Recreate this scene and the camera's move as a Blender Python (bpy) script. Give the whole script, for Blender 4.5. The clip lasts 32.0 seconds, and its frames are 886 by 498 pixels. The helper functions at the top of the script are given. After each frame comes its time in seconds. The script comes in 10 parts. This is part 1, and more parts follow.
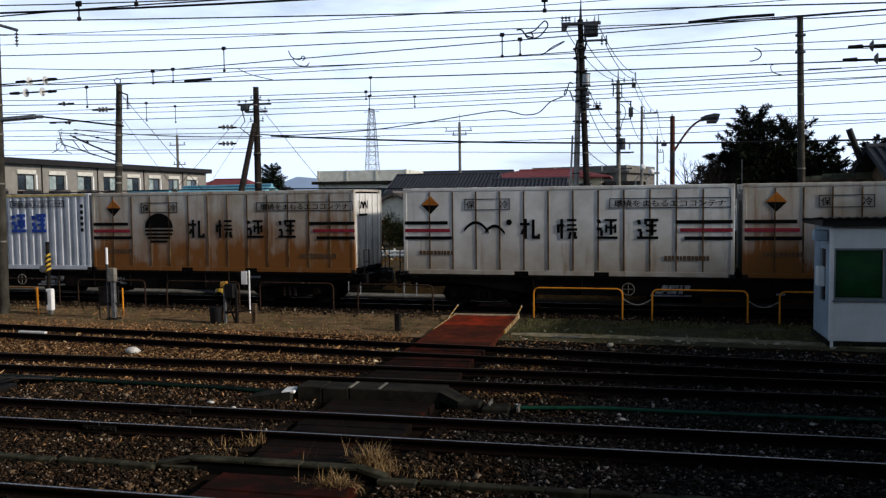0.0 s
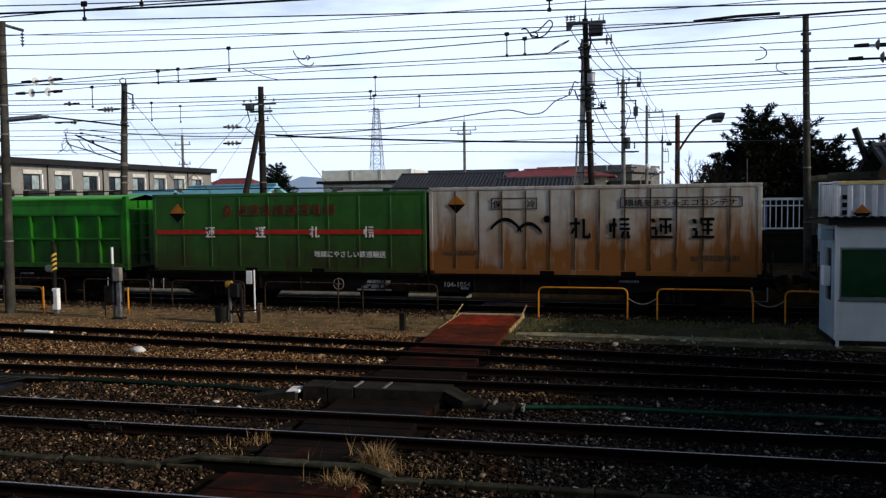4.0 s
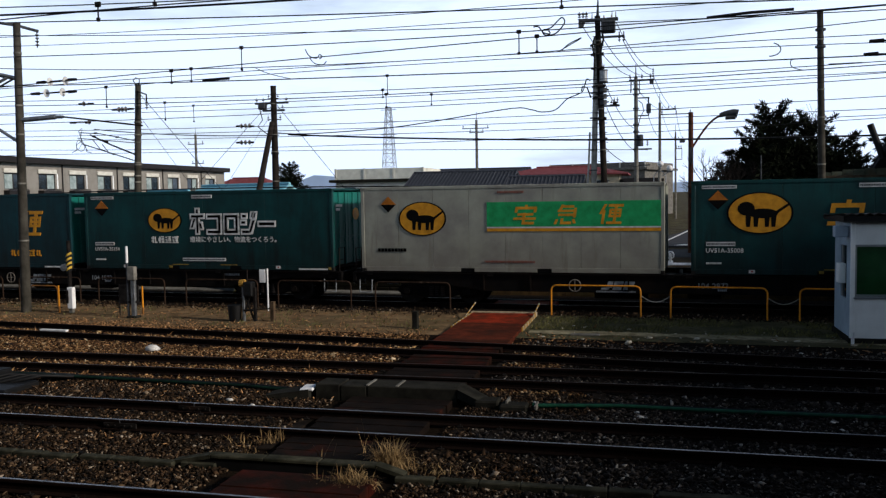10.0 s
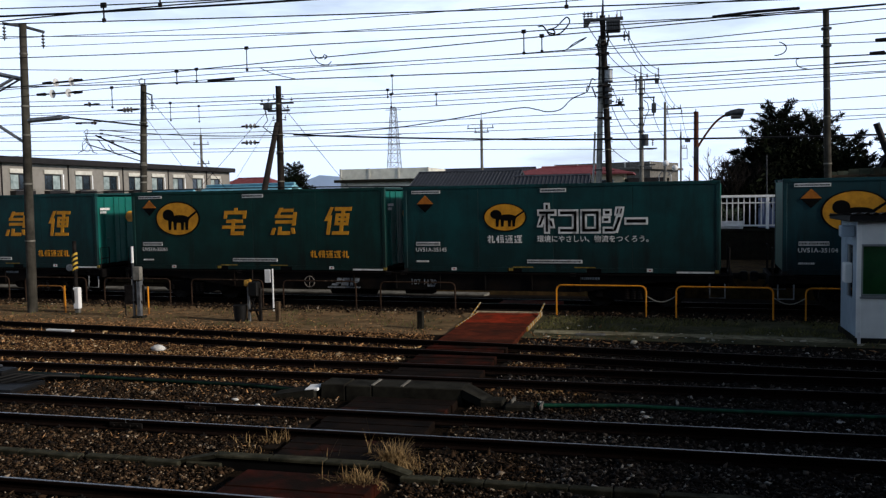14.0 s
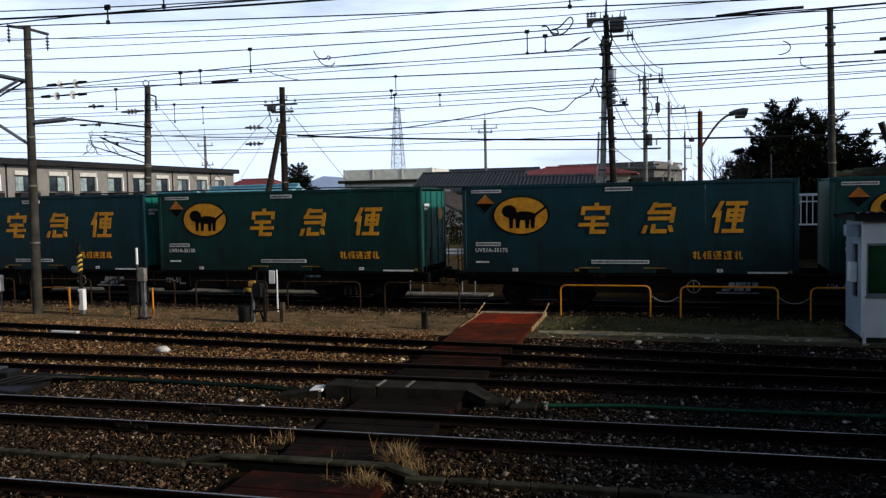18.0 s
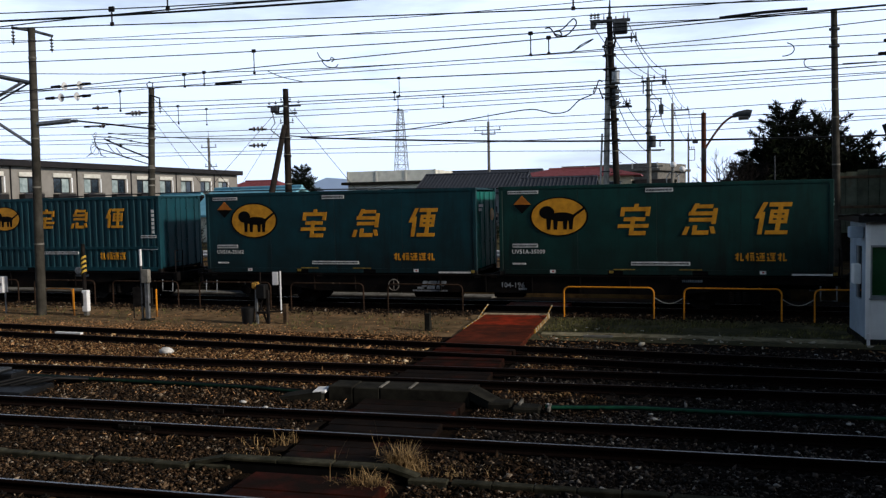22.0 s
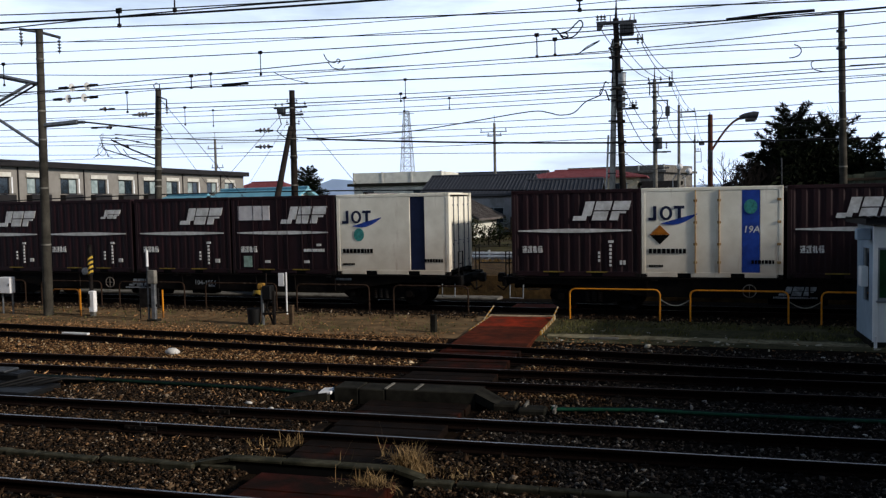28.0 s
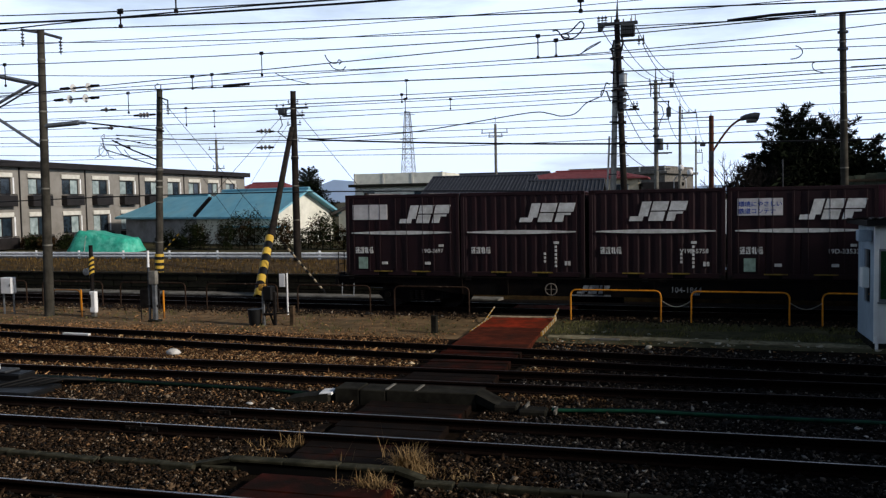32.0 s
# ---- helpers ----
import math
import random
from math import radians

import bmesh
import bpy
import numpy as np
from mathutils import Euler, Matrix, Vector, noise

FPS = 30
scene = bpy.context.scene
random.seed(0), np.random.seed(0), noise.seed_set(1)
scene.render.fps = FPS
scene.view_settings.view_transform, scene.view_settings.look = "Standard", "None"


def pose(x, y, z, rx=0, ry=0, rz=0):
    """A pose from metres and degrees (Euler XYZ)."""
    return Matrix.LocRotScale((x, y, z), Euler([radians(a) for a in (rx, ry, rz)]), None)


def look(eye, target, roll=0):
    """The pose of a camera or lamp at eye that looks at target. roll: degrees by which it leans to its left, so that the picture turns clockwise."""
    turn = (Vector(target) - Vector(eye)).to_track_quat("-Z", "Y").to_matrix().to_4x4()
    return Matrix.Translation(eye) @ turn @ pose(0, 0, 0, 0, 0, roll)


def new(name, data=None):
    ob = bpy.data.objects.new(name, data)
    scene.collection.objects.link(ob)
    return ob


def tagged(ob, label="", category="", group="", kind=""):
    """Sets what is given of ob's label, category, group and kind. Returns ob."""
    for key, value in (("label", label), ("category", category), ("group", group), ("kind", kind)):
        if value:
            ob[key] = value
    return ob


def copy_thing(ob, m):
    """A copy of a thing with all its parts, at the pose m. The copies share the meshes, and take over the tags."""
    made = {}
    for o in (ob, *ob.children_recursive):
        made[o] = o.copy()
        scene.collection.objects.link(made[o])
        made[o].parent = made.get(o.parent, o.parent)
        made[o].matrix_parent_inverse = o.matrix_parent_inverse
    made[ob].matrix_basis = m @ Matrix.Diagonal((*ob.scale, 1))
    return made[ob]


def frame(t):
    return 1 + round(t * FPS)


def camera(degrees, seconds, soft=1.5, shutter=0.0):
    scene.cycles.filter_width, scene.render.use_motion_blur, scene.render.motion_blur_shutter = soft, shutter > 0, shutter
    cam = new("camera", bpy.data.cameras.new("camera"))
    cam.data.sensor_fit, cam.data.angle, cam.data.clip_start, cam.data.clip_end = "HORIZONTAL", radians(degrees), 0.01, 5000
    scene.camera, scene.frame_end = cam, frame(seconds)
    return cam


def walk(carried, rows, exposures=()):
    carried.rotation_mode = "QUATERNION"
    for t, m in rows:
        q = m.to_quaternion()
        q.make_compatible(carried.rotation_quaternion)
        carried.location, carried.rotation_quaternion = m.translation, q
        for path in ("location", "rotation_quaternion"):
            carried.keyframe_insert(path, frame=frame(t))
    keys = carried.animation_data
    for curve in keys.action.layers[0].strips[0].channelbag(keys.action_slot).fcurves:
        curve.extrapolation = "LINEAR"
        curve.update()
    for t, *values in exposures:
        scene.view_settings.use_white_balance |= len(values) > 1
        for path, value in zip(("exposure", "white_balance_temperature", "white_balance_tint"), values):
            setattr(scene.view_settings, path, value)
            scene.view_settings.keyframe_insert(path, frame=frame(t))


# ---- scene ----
import itertools
HEAD = -2.657          # heading of the freight track against the main tracks, degrees
SIDE_Y = 24.297        # where the train's near side crosses x = 0
EYE = (0.0, 0.0, 3.279)
CA, SA = math.cos(radians(HEAD)), math.sin(radians(HEAD))

# seconds, turn to the left, tilt down and lean of the camera, in degrees
AIM = [
    (0, 12.83, 3.47, 0.7), (1, 12.9, 3.47, 0.71), (2, 12.97, 3.48, 0.73), (3, 13.04, 3.49, 0.74),
    (3.5, 13.09, 3.49, 0.74), (5.5, 13.35, 3.56, 0.77), (6, 13.41, 3.56, 0.77), (7, 13.55, 3.56, 0.78),
    (8, 13.68, 3.57, 0.82), (9, 13.84, 3.59, 0.88), (10, 14.0, 3.61, 0.95), (11, 14.16, 3.62, 0.99),
    (12, 14.28, 3.61, 1.0), (13, 14.34, 3.61, 1.0), (14, 14.34, 3.61, 1.02), (14.5, 14.33, 3.62, 1.04),
    (16.5, 14.49, 3.58, 1.15), (17, 14.53, 3.58, 1.17), (18, 14.61, 3.57, 1.21), (19, 14.68, 3.54, 1.22),
    (20, 14.71, 3.5, 1.21), (21, 14.76, 3.48, 1.21), (22, 14.83, 3.46, 1.19), (23, 14.92, 3.44, 1.17),
    (24, 15.0, 3.41, 1.15), (25, 15.09, 3.39, 1.13), (25.5, 15.12, 3.39, 1.12), (27.5, 15.2, 3.36, 1.12),
    (28, 15.22, 3.35, 1.09), (29, 15.25, 3.33, 1.07), (30, 15.27, 3.31, 1.06), (31, 15.28, 3.3, 1.04),
    (32, 15.28, 3.29, 1.04),
]

def aim(turn, tilt, lean):
    a, b = radians(turn), radians(tilt)
    way = Vector((-math.sin(a) * math.cos(b), math.cos(a) * math.cos(b), -math.sin(b)))
    return look(EYE, Vector(EYE) + way, -lean)


cam = camera(55.19, 32.0, soft=1.3)
walk(cam, [(t, aim(a, b, c)) for t, a, b, c in AIM], [(0, 0.0), (32, 0.0)])

# ---- light ----
SUN_ELEV, SUN_AZ = 24.0, 11.0      # the sun stands low to the right, a little on the near side
sun_way = Vector((math.cos(radians(SUN_ELEV)) * math.cos(radians(SUN_AZ)), -math.cos(radians(SUN_ELEV)) * math.sin(radians(SUN_AZ)), math.sin(radians(SUN_ELEV))))
sun = new("sun", bpy.data.lights.new("sun", "SUN"))
sun.data.energy, sun.data.angle, sun.data.color = 3.75, radians(4.0), (1.0, 0.92, 0.84)
sun.matrix_world = look(sun_way * 50, (0, 0, 0))
world = bpy.data.worlds.new("sky")
scene.world = world
world.use_nodes = True
wn, wl = world.node_tree.nodes, world.node_tree.links
sky = wn.new("ShaderNodeTexSky")
sky.sky_type, sky.sun_disc = "NISHITA", False
sky.sun_elevation, sky.sun_rotation = radians(SUN_ELEV), radians(90 + SUN_AZ)
sky.air_density, sky.dust_density, sky.ozone_density = 1.0, 1.5, 1.5
SKY = 0.07
# a veil of bright broken cloud over the clear sky
geo = wn.new("ShaderNodeTexCoord")
mapping = wn.new("ShaderNodeMapping")
mapping.inputs["Scale"].default_value = (1.3, 1.3, 7.0)
cloud = wn.new("ShaderNodeTexNoise")
cloud.inputs["Scale"].default_value, cloud.inputs["Detail"].default_value, cloud.inputs["Roughness"].default_value = 2.1, 7.0, 0.55
ramp = wn.new("ShaderNodeValToRGB")
ramp.color_ramp.elements[0].position, ramp.color_ramp.elements[1].position = 0.13, 0.49
mixc = wn.new("ShaderNodeMix")
mixc.data_type = "RGBA"
mixc.inputs["B"].default_value = (12.9, 15.3, 19.2, 1)
wl.new(geo.outputs["Generated"], mapping.inputs["Vector"])
wl.new(mapping.outputs["Vector"], cloud.inputs["Vector"])
wl.new(cloud.outputs["Fac"], ramp.inputs["Fac"])
# the veil lies low; overhead the sky is clear
split = wn.new("ShaderNodeSeparateXYZ")
fade = wn.new("ShaderNodeMapRange")
fade.interpolation_type = "SMOOTHSTEP"
for key, v in (("From Min", 0.26), ("From Max", 0.42), ("To Min", 1.0), ("To Max", 0.0)):
    fade.inputs[key].default_value = v
veil = wn.new("ShaderNodeMath")
veil.operation = "MULTIPLY"
wl.new(geo.outputs["Generated"], split.inputs["Vector"])
wl.new(split.outputs["Z"], fade.inputs["Value"])
sunward = wn.new("ShaderNodeMapRange")
for key, v in (("From Min", -0.3), ("From Max", 0.2), ("To Min", 0.0), ("To Max", 0.3)):
    sunward.inputs[key].default_value = v
thick = wn.new("ShaderNodeMath")
thick.operation, thick.use_clamp = "ADD", True
wl.new(split.outputs["X"], sunward.inputs["Value"])
wl.new(ramp.outputs["Color"], thick.inputs[0])
wl.new(sunward.outputs["Result"], thick.inputs[1])
wl.new(thick.outputs["Value"], veil.inputs[0])
wl.new(fade.outputs["Result"], veil.inputs[1])
wl.new(veil.outputs["Value"], mixc.inputs["Factor"])
wl.new(sky.outputs["Color"], mixc.inputs["A"])
wl.new(mixc.outputs["Result"], wn["Background"].inputs["Color"])
wn["Background"].inputs["Strength"].default_value = SKY


# ---- materials ----
def rgb(h):
    """Linear colour from a hex sRGB string."""
    v = [int(h[i:i + 2], 16) / 255 for i in (0, 2, 4)]
    return tuple(c / 12.92 if c <= 0.04045 else ((c + 0.055) / 1.055) ** 2.4 for c in v) + (1.0,)


def mix_nodes(nt, fac, a, b):
    m = nt.nodes.new("ShaderNodeMix")
    m.data_type = "RGBA"
    nt.links.new(fac, m.inputs["Factor"])
    for sock, v in (("A", a), ("B", b)):
        if isinstance(v, tuple):
            m.inputs[sock].default_value = v
        else:
            nt.links.new(v, m.inputs[sock])
    return m.outputs["Result"]


def noise_fac(nt, scale, lo, hi, detail=5.0, stretch=(1, 1, 1), rough=0.6):
    co = nt.nodes.new("ShaderNodeTexCoord")
    mp = nt.nodes.new("ShaderNodeMapping")
    mp.inputs["Scale"].default_value = stretch
    nz = nt.nodes.new("ShaderNodeTexNoise")
    nz.inputs["Scale"].default_value, nz.inputs["Detail"].default_value, nz.inputs["Roughness"].default_value = scale, detail, rough
    rp = nt.nodes.new("ShaderNodeMapRange")
    rp.inputs["From Min"].default_value, rp.inputs["From Max"].default_value = lo, hi
    nt.links.new(co.outputs["Object"], mp.inputs["Vector"])
    nt.links.new(mp.outputs["Vector"], nz.inputs["Vector"])
    nt.links.new(nz.outputs["Fac"], rp.inputs["Value"])
    return rp.outputs["Result"], nz.outputs["Fac"]


def mat(name, base, dark=None, rough=0.6, metal=0.0, scale=3.0, stain=None, stain_at=(0.55, 0.75), stain_scale=1.2, stretch=(1, 1, 1), bump=0.2, bump_scale=40.0, bump_dist=0.01, vary=0.0, island=False, foot=0.0, foot_top=1.5):
    """A weathered surface: two tones at one scale, stains at another, fine relief."""
    m = bpy.data.materials.new(name)
    m.use_nodes = True
    nt = m.node_tree
    bs = nt.nodes["Principled BSDF"]
    base = rgb(base) if isinstance(base, str) else base
    dark = (rgb(dark) if isinstance(dark, str) else dark) or tuple(c * 0.7 for c in base[:3]) + (1,)
    f1, _ = noise_fac(nt, scale, 0.35, 0.65, 6.0)
    col = mix_nodes(nt, f1, dark, base)
    if vary:
        src = nt.nodes.new("ShaderNodeNewGeometry" if island else "ShaderNodeObjectInfo")
        hsv = nt.nodes.new("ShaderNodeHueSaturation")
        mr = nt.nodes.new("ShaderNodeMapRange")
        mr.inputs["To Min"].default_value, mr.inputs["To Max"].default_value = 1 - vary, 1 + vary
        nt.links.new(src.outputs["Random Per Island" if island else "Random"], mr.inputs["Value"])
        nt.links.new(mr.outputs["Result"], hsv.inputs["Value"])
        nt.links.new(col, hsv.inputs["Color"])
        col = hsv.outputs["Color"]
    if stain:
        f2, _ = noise_fac(nt, stain_scale, stain_at[0], stain_at[1], 8.0, stretch, 0.65)
        if foot:
            # stain that grows towards the foot: rust and dirt, on teal boxes painted shade
            tc, sp, fr, ad = nt.nodes.new("ShaderNodeTexCoord"), nt.nodes.new("ShaderNodeSeparateXYZ"), nt.nodes.new("ShaderNodeMapRange"), nt.nodes.new("ShaderNodeMath")
            lo, mu = nt.nodes.new("ShaderNodeTexNoise"), nt.nodes.new("ShaderNodeMath")
            lo.inputs["Scale"].default_value = 1.1
            for key, v in (("From Min", 0.1), ("From Max", foot_top), ("To Min", foot), ("To Max", 0.0)):
                fr.inputs[key].default_value = v
            mu.operation, ad.operation, ad.use_clamp = "MULTIPLY", "ADD", True
            nt.links.new(tc.outputs["Object"], sp.inputs["Vector"])
            nt.links.new(tc.outputs["Object"], lo.inputs["Vector"])
            nt.links.new(sp.outputs["Z"], fr.inputs["Value"])
            nt.links.new(fr.outputs["Result"], mu.inputs[0])
            nt.links.new(lo.outputs["Fac"], mu.inputs[1])
            nt.links.new(mu.outputs["Value"], ad.inputs[0])
            nt.links.new(f2, ad.inputs[1])
            f2 = ad.outputs["Value"]
        col = mix_nodes(nt, f2, col, rgb(stain) if isinstance(stain, str) else stain)
    nt.links.new(col, bs.inputs["Base Color"])
    bs.inputs["Roughness"].default_value, bs.inputs["Metallic"].default_value = rough, metal
    bs.inputs["Specular IOR Level"].default_value = 0.5 if rough < 0.44 else 0.2 if rough < 0.7 else 0.06
    if bump:
        _, nz = noise_fac(nt, bump_scale, 0, 1, 4.0)
        bp = nt.nodes.new("ShaderNodeBump")
        bp.inputs["Strength"].default_value, bp.inputs["Distance"].default_value = bump, bump_dist
        nt.links.new(nz, bp.inputs["Height"])
        nt.links.new(bp.outputs["Normal"], bs.inputs["Normal"])
    return m


def paint(name, base, rust="5a3a22", rust_at=(0.58, 0.8), rough=0.5, dark=None, stretch=(2.5, 2.5, 0.25), scale=1.5, foot=0.0, foot_top=1.5):
    """Old vehicle paint with streaks of rust and dirt that run down."""
    return mat(name, base, dark, rough, 0.0, scale, rust, rust_at, 1.3, stretch, 0.08, 25.0, 0.004, foot=foot, foot_top=foot_top)


M = {}
M["ballast"] = mat("ballast_soil", "21180f", "0c0805", 0.95, 0, 6.0, "120d09", (0.5, 0.7), 0.7, bump=0.9, bump_scale=28, bump_dist=0.05)


def chips(name, tones, patch):
    """Crushed stone: every chip its own tone, dark patches of grime over all."""
    m = bpy.data.materials.new(name)
    m.use_nodes = True
    nt = m.node_tree
    bs = nt.nodes["Principled BSDF"]
    g, rp = nt.nodes.new("ShaderNodeNewGeometry"), nt.nodes.new("ShaderNodeValToRGB")
    rp.color_ramp.interpolation = "LINEAR"
    for i, (at, c) in enumerate(tones):
        e = rp.color_ramp.elements[i] if i < 2 else rp.color_ramp.elements.new(at)
        e.position = at
        e.color = rgb(c)
    nt.links.new(g.outputs["Random Per Island"], rp.inputs["Fac"])
    f, _ = noise_fac(nt, 0.9, 0.46, 0.68, 6.0)
    f2, _ = noise_fac(nt, 30.0, 0.3, 0.7, 3.0)
    col = mix_nodes(nt, f2, rp.outputs["Color"], mix_nodes(nt, f, rp.outputs["Color"], rgb(patch)))
    nt.links.new(col, bs.inputs["Base Color"])
    bs.inputs["Roughness"].default_value = 0.85
    bs.inputs["Specular IOR Level"].default_value = 0.1
    return m


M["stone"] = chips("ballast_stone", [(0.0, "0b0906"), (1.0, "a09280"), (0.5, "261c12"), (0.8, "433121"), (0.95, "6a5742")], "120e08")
# tan copy of the ballast, lightened to carry sunlight in its tones
M["stone_sunny"] = chips("tan_ballast_painted_sun", [(0.0, "1a110a"), (1.0, "d8c3a0"), (0.42, "402b1a"), (0.74, "6c5034"), (0.93, "967850")], "281b11")
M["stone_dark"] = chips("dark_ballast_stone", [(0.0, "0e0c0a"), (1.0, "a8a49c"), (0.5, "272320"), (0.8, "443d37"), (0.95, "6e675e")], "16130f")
M["soil"] = mat("dry_soil", "7c664a", "54432f", 0.97, 0, 2.5, "4a4630", (0.5, 0.75), 0.6, bump=0.6, bump_scale=18, bump_dist=0.04)
M["rail_side"] = mat("rusty_rail", "1a100c", "0d0806", 0.9, 0.0, 20, bump=0.4)
M["rail_head"] = mat("worn_rail_head", "8e8d90", "5b5654", 0.32, 0.9, 30, bump=0.05)
M["rail_old"] = mat("dull_rail_head", "4a3e38", "2a221d", 0.5, 0.6, 25, bump=0.1)
M["sleeper"] = mat("weathered_sleeper", "241e18", "110d0a", 0.95, 0, 5, bump=0.5, vary=0.25)
M["concrete"] = mat("weathered_concrete", "7d7a72", "55534d", 0.9, 0, 4, "3c3a35", (0.5, 0.75), 1.5, bump=0.3)
M["concrete_dark"] = mat("dirty_concrete", "2c2b25", "171613", 0.92, 0, 4, "1b1a15", (0.5, 0.75), 1.2, bump=0.3)
M["pole"] = mat("pole_concrete", "47443d", "2e2c27", 0.9, 0, 3, "201e19", (0.5, 0.8), 1.2, (6, 6, 0.5), 0.2)
M["pole_pale"] = mat("pale_pole_concrete", "a9a79f", "85837c", 0.9, 0, 3, "6c6a62", (0.5, 0.8), 1.2, (6, 6, 0.5), 0.2)
M["pole_wood"] = mat("dark_pole", "2c2723", "1b1815", 0.9, 0, 4, bump=0.3)
M["red_worn"] = mat("worn_red_board", "43180e", "240d07", 0.95, 0, 3.5, "150c07", (0.36, 0.6), 1.6, bump=0.4, bump_scale=30)
M["red_board"] = mat("red_rubber_board", "92301a", "642010", 0.9, 0, 3.5, "402416", (0.42, 0.7), 1.6, bump=0.4, bump_scale=30)
M["orange"] = paint("orange_rail_paint", "d98a1e", "6a4a22", (0.62, 0.85))
M["white"] = paint("white_paint", "ececea", "a8a49a", (0.62, 0.9))
M["yellow"] = paint("yellow_paint", "c8a440", "6a5a30", (0.62, 0.85))
M["black"] = mat("black_paint", "121212", "090909", 0.6, 0, 5, bump=0.1)
M["iron"] = mat("dark_iron", "2b2826", "171514", 0.75, 0.4, 6, "3d2a1e", (0.55, 0.8), 2, bump=0.2)
M["steel"] = mat("galvanised_steel", "8f9294", "6c6f70", 0.45, 0.7, 8, bump=0.1)
M["steel_dark"] = mat("grey_machine_paint", "4c4f52", "303235", 0.7, 0.1, 6, bump=0.1)
M["wire"] = mat("dark_cable", "1a1b1d", "101112", 0.6, 0.3, 3, bump=0)
M["porcelain"] = mat("grey_porcelain", "5c5650", "3a3632", 0.3, 0, 5, bump=0)
M["porcelain_white"] = mat("white_porcelain", "d0d0cc", "a8a8a4", 0.25, 0, 5, bump=0)
M["under"] = mat("grimy_underframe", "110f0e", "090808", 0.9, 0.0, 4, "1e1610", (0.5, 0.8), 1.5, bump=0.3)
M["wheel"] = mat("wheel_steel", "2c2927", "191716", 0.6, 0.6, 8, bump=0.1)
M["c_white"] = paint("aged_white_side", "cfcfcb", "7a6440", (0.56, 0.86), 0.5, "b6b4ad", foot=1.1)
M["c_rust"] = paint("rust_stained_white_side", "b3b1ab", "74491f", (0.48, 0.8), 0.55, "9c9280", foot=2.3, foot_top=2.1)
M["c_silver"] = paint("ribbed_silver_side", "c3c7cd", "8d8b86", (0.62, 0.9), 0.4)
M["c_green"] = paint("green_container_paint", "2a5c1e", "2c2812", (0.55, 0.85), 0.5, "224c18", foot=1.45, foot_top=1.8)
M["c_lime"] = paint("bright_green_paint", "1a700e", "243410", (0.5, 0.8), 0.5, "125408", foot=1.3)
# lighter copy of the lime for the bin's top: sunlight put into its colour
M["lime_top"] = paint("green_lid_painted_light", "4ea63a", "3c6a24", (0.6, 0.9), 0.45, "3f9230")
# the teal sides' foot stain puts their low shade into the colour
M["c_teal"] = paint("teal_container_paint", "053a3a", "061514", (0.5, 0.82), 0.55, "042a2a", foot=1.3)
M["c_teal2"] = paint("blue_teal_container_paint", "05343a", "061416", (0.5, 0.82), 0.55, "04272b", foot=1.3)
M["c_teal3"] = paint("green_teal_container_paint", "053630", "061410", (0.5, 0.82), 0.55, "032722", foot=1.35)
# the ends are a lighter teal than the sides
M["c_tealend"] = paint("teal_end_lighter", "0d5e54", "203a32", (0.60, 0.9), 0.5, "0a5048")
M["c_teal_rib"] = paint("teal_ribbed_paint", "063840", "102224", (0.58, 0.9), 0.55, "052d34")
# the same foot stain makes the grey and maroon sides darker lower down
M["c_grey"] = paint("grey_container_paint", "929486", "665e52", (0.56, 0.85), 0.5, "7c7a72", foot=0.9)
M["c_maroon"] = paint("maroon_container_paint", "250e13", "14090b", (0.5, 0.8), 0.6, "1c0a0e", foot=0.6)
M["c_maroon2"] = paint("plum_container_paint", "3a1322", "1c0b10", (0.6, 0.9), 0.6, "2e0f1a", foot=0.5)
M["c_cream"] = paint("cream_container_paint", "efead8", "8a5c2a", (0.60, 0.85), 0.5, "dcd6c2", foot=0.7)
M["m_orange"] = mat("orange_marking", "cc8f22", "a87218", 0.5, 0, 4, bump=0)
M["m_black"] = mat("black_marking", "0b0b0b", "060606", 0.7, 0, 4, bump=0)
M["m_white"] = mat("white_marking", "d6d6d2", "b2b0aa", 0.5, 0, 6, bump=0)
M["m_grimy"] = mat("grimy_white_marking", "8a8e90", "54575a", 0.7, 0, 9, bump=0)
M["m_hazard"] = mat("dull_orange_marking", "b06a1c", "8c5214", 0.5, 0, 6, bump=0)
M["m_brown"] = mat("browned_print", "5c4632", "473424", 0.6, 0, 9, bump=0)
M["m_faded"] = mat("faded_red_print", "8c5648", "74483c", 0.6, 0, 9, bump=0)
M["m_red"] = mat("red_marking", "8e2030", "701826", 0.5, 0, 4, bump=0)
M["m_redbright"] = mat("red_band", "b02818", "8c2012", 0.5, 0, 4, bump=0)
M["m_blue"] = mat("blue_marking", "23459c", "1c3780", 0.5, 0, 4, bump=0)
M["m_green"] = mat("green_band", "1f9a5a", "188048", 0.5, 0, 4, bump=0)
M["m_greenpale"] = mat("pale_green_label", "8fa89a", "74897c", 0.6, 0, 8, bump=0)


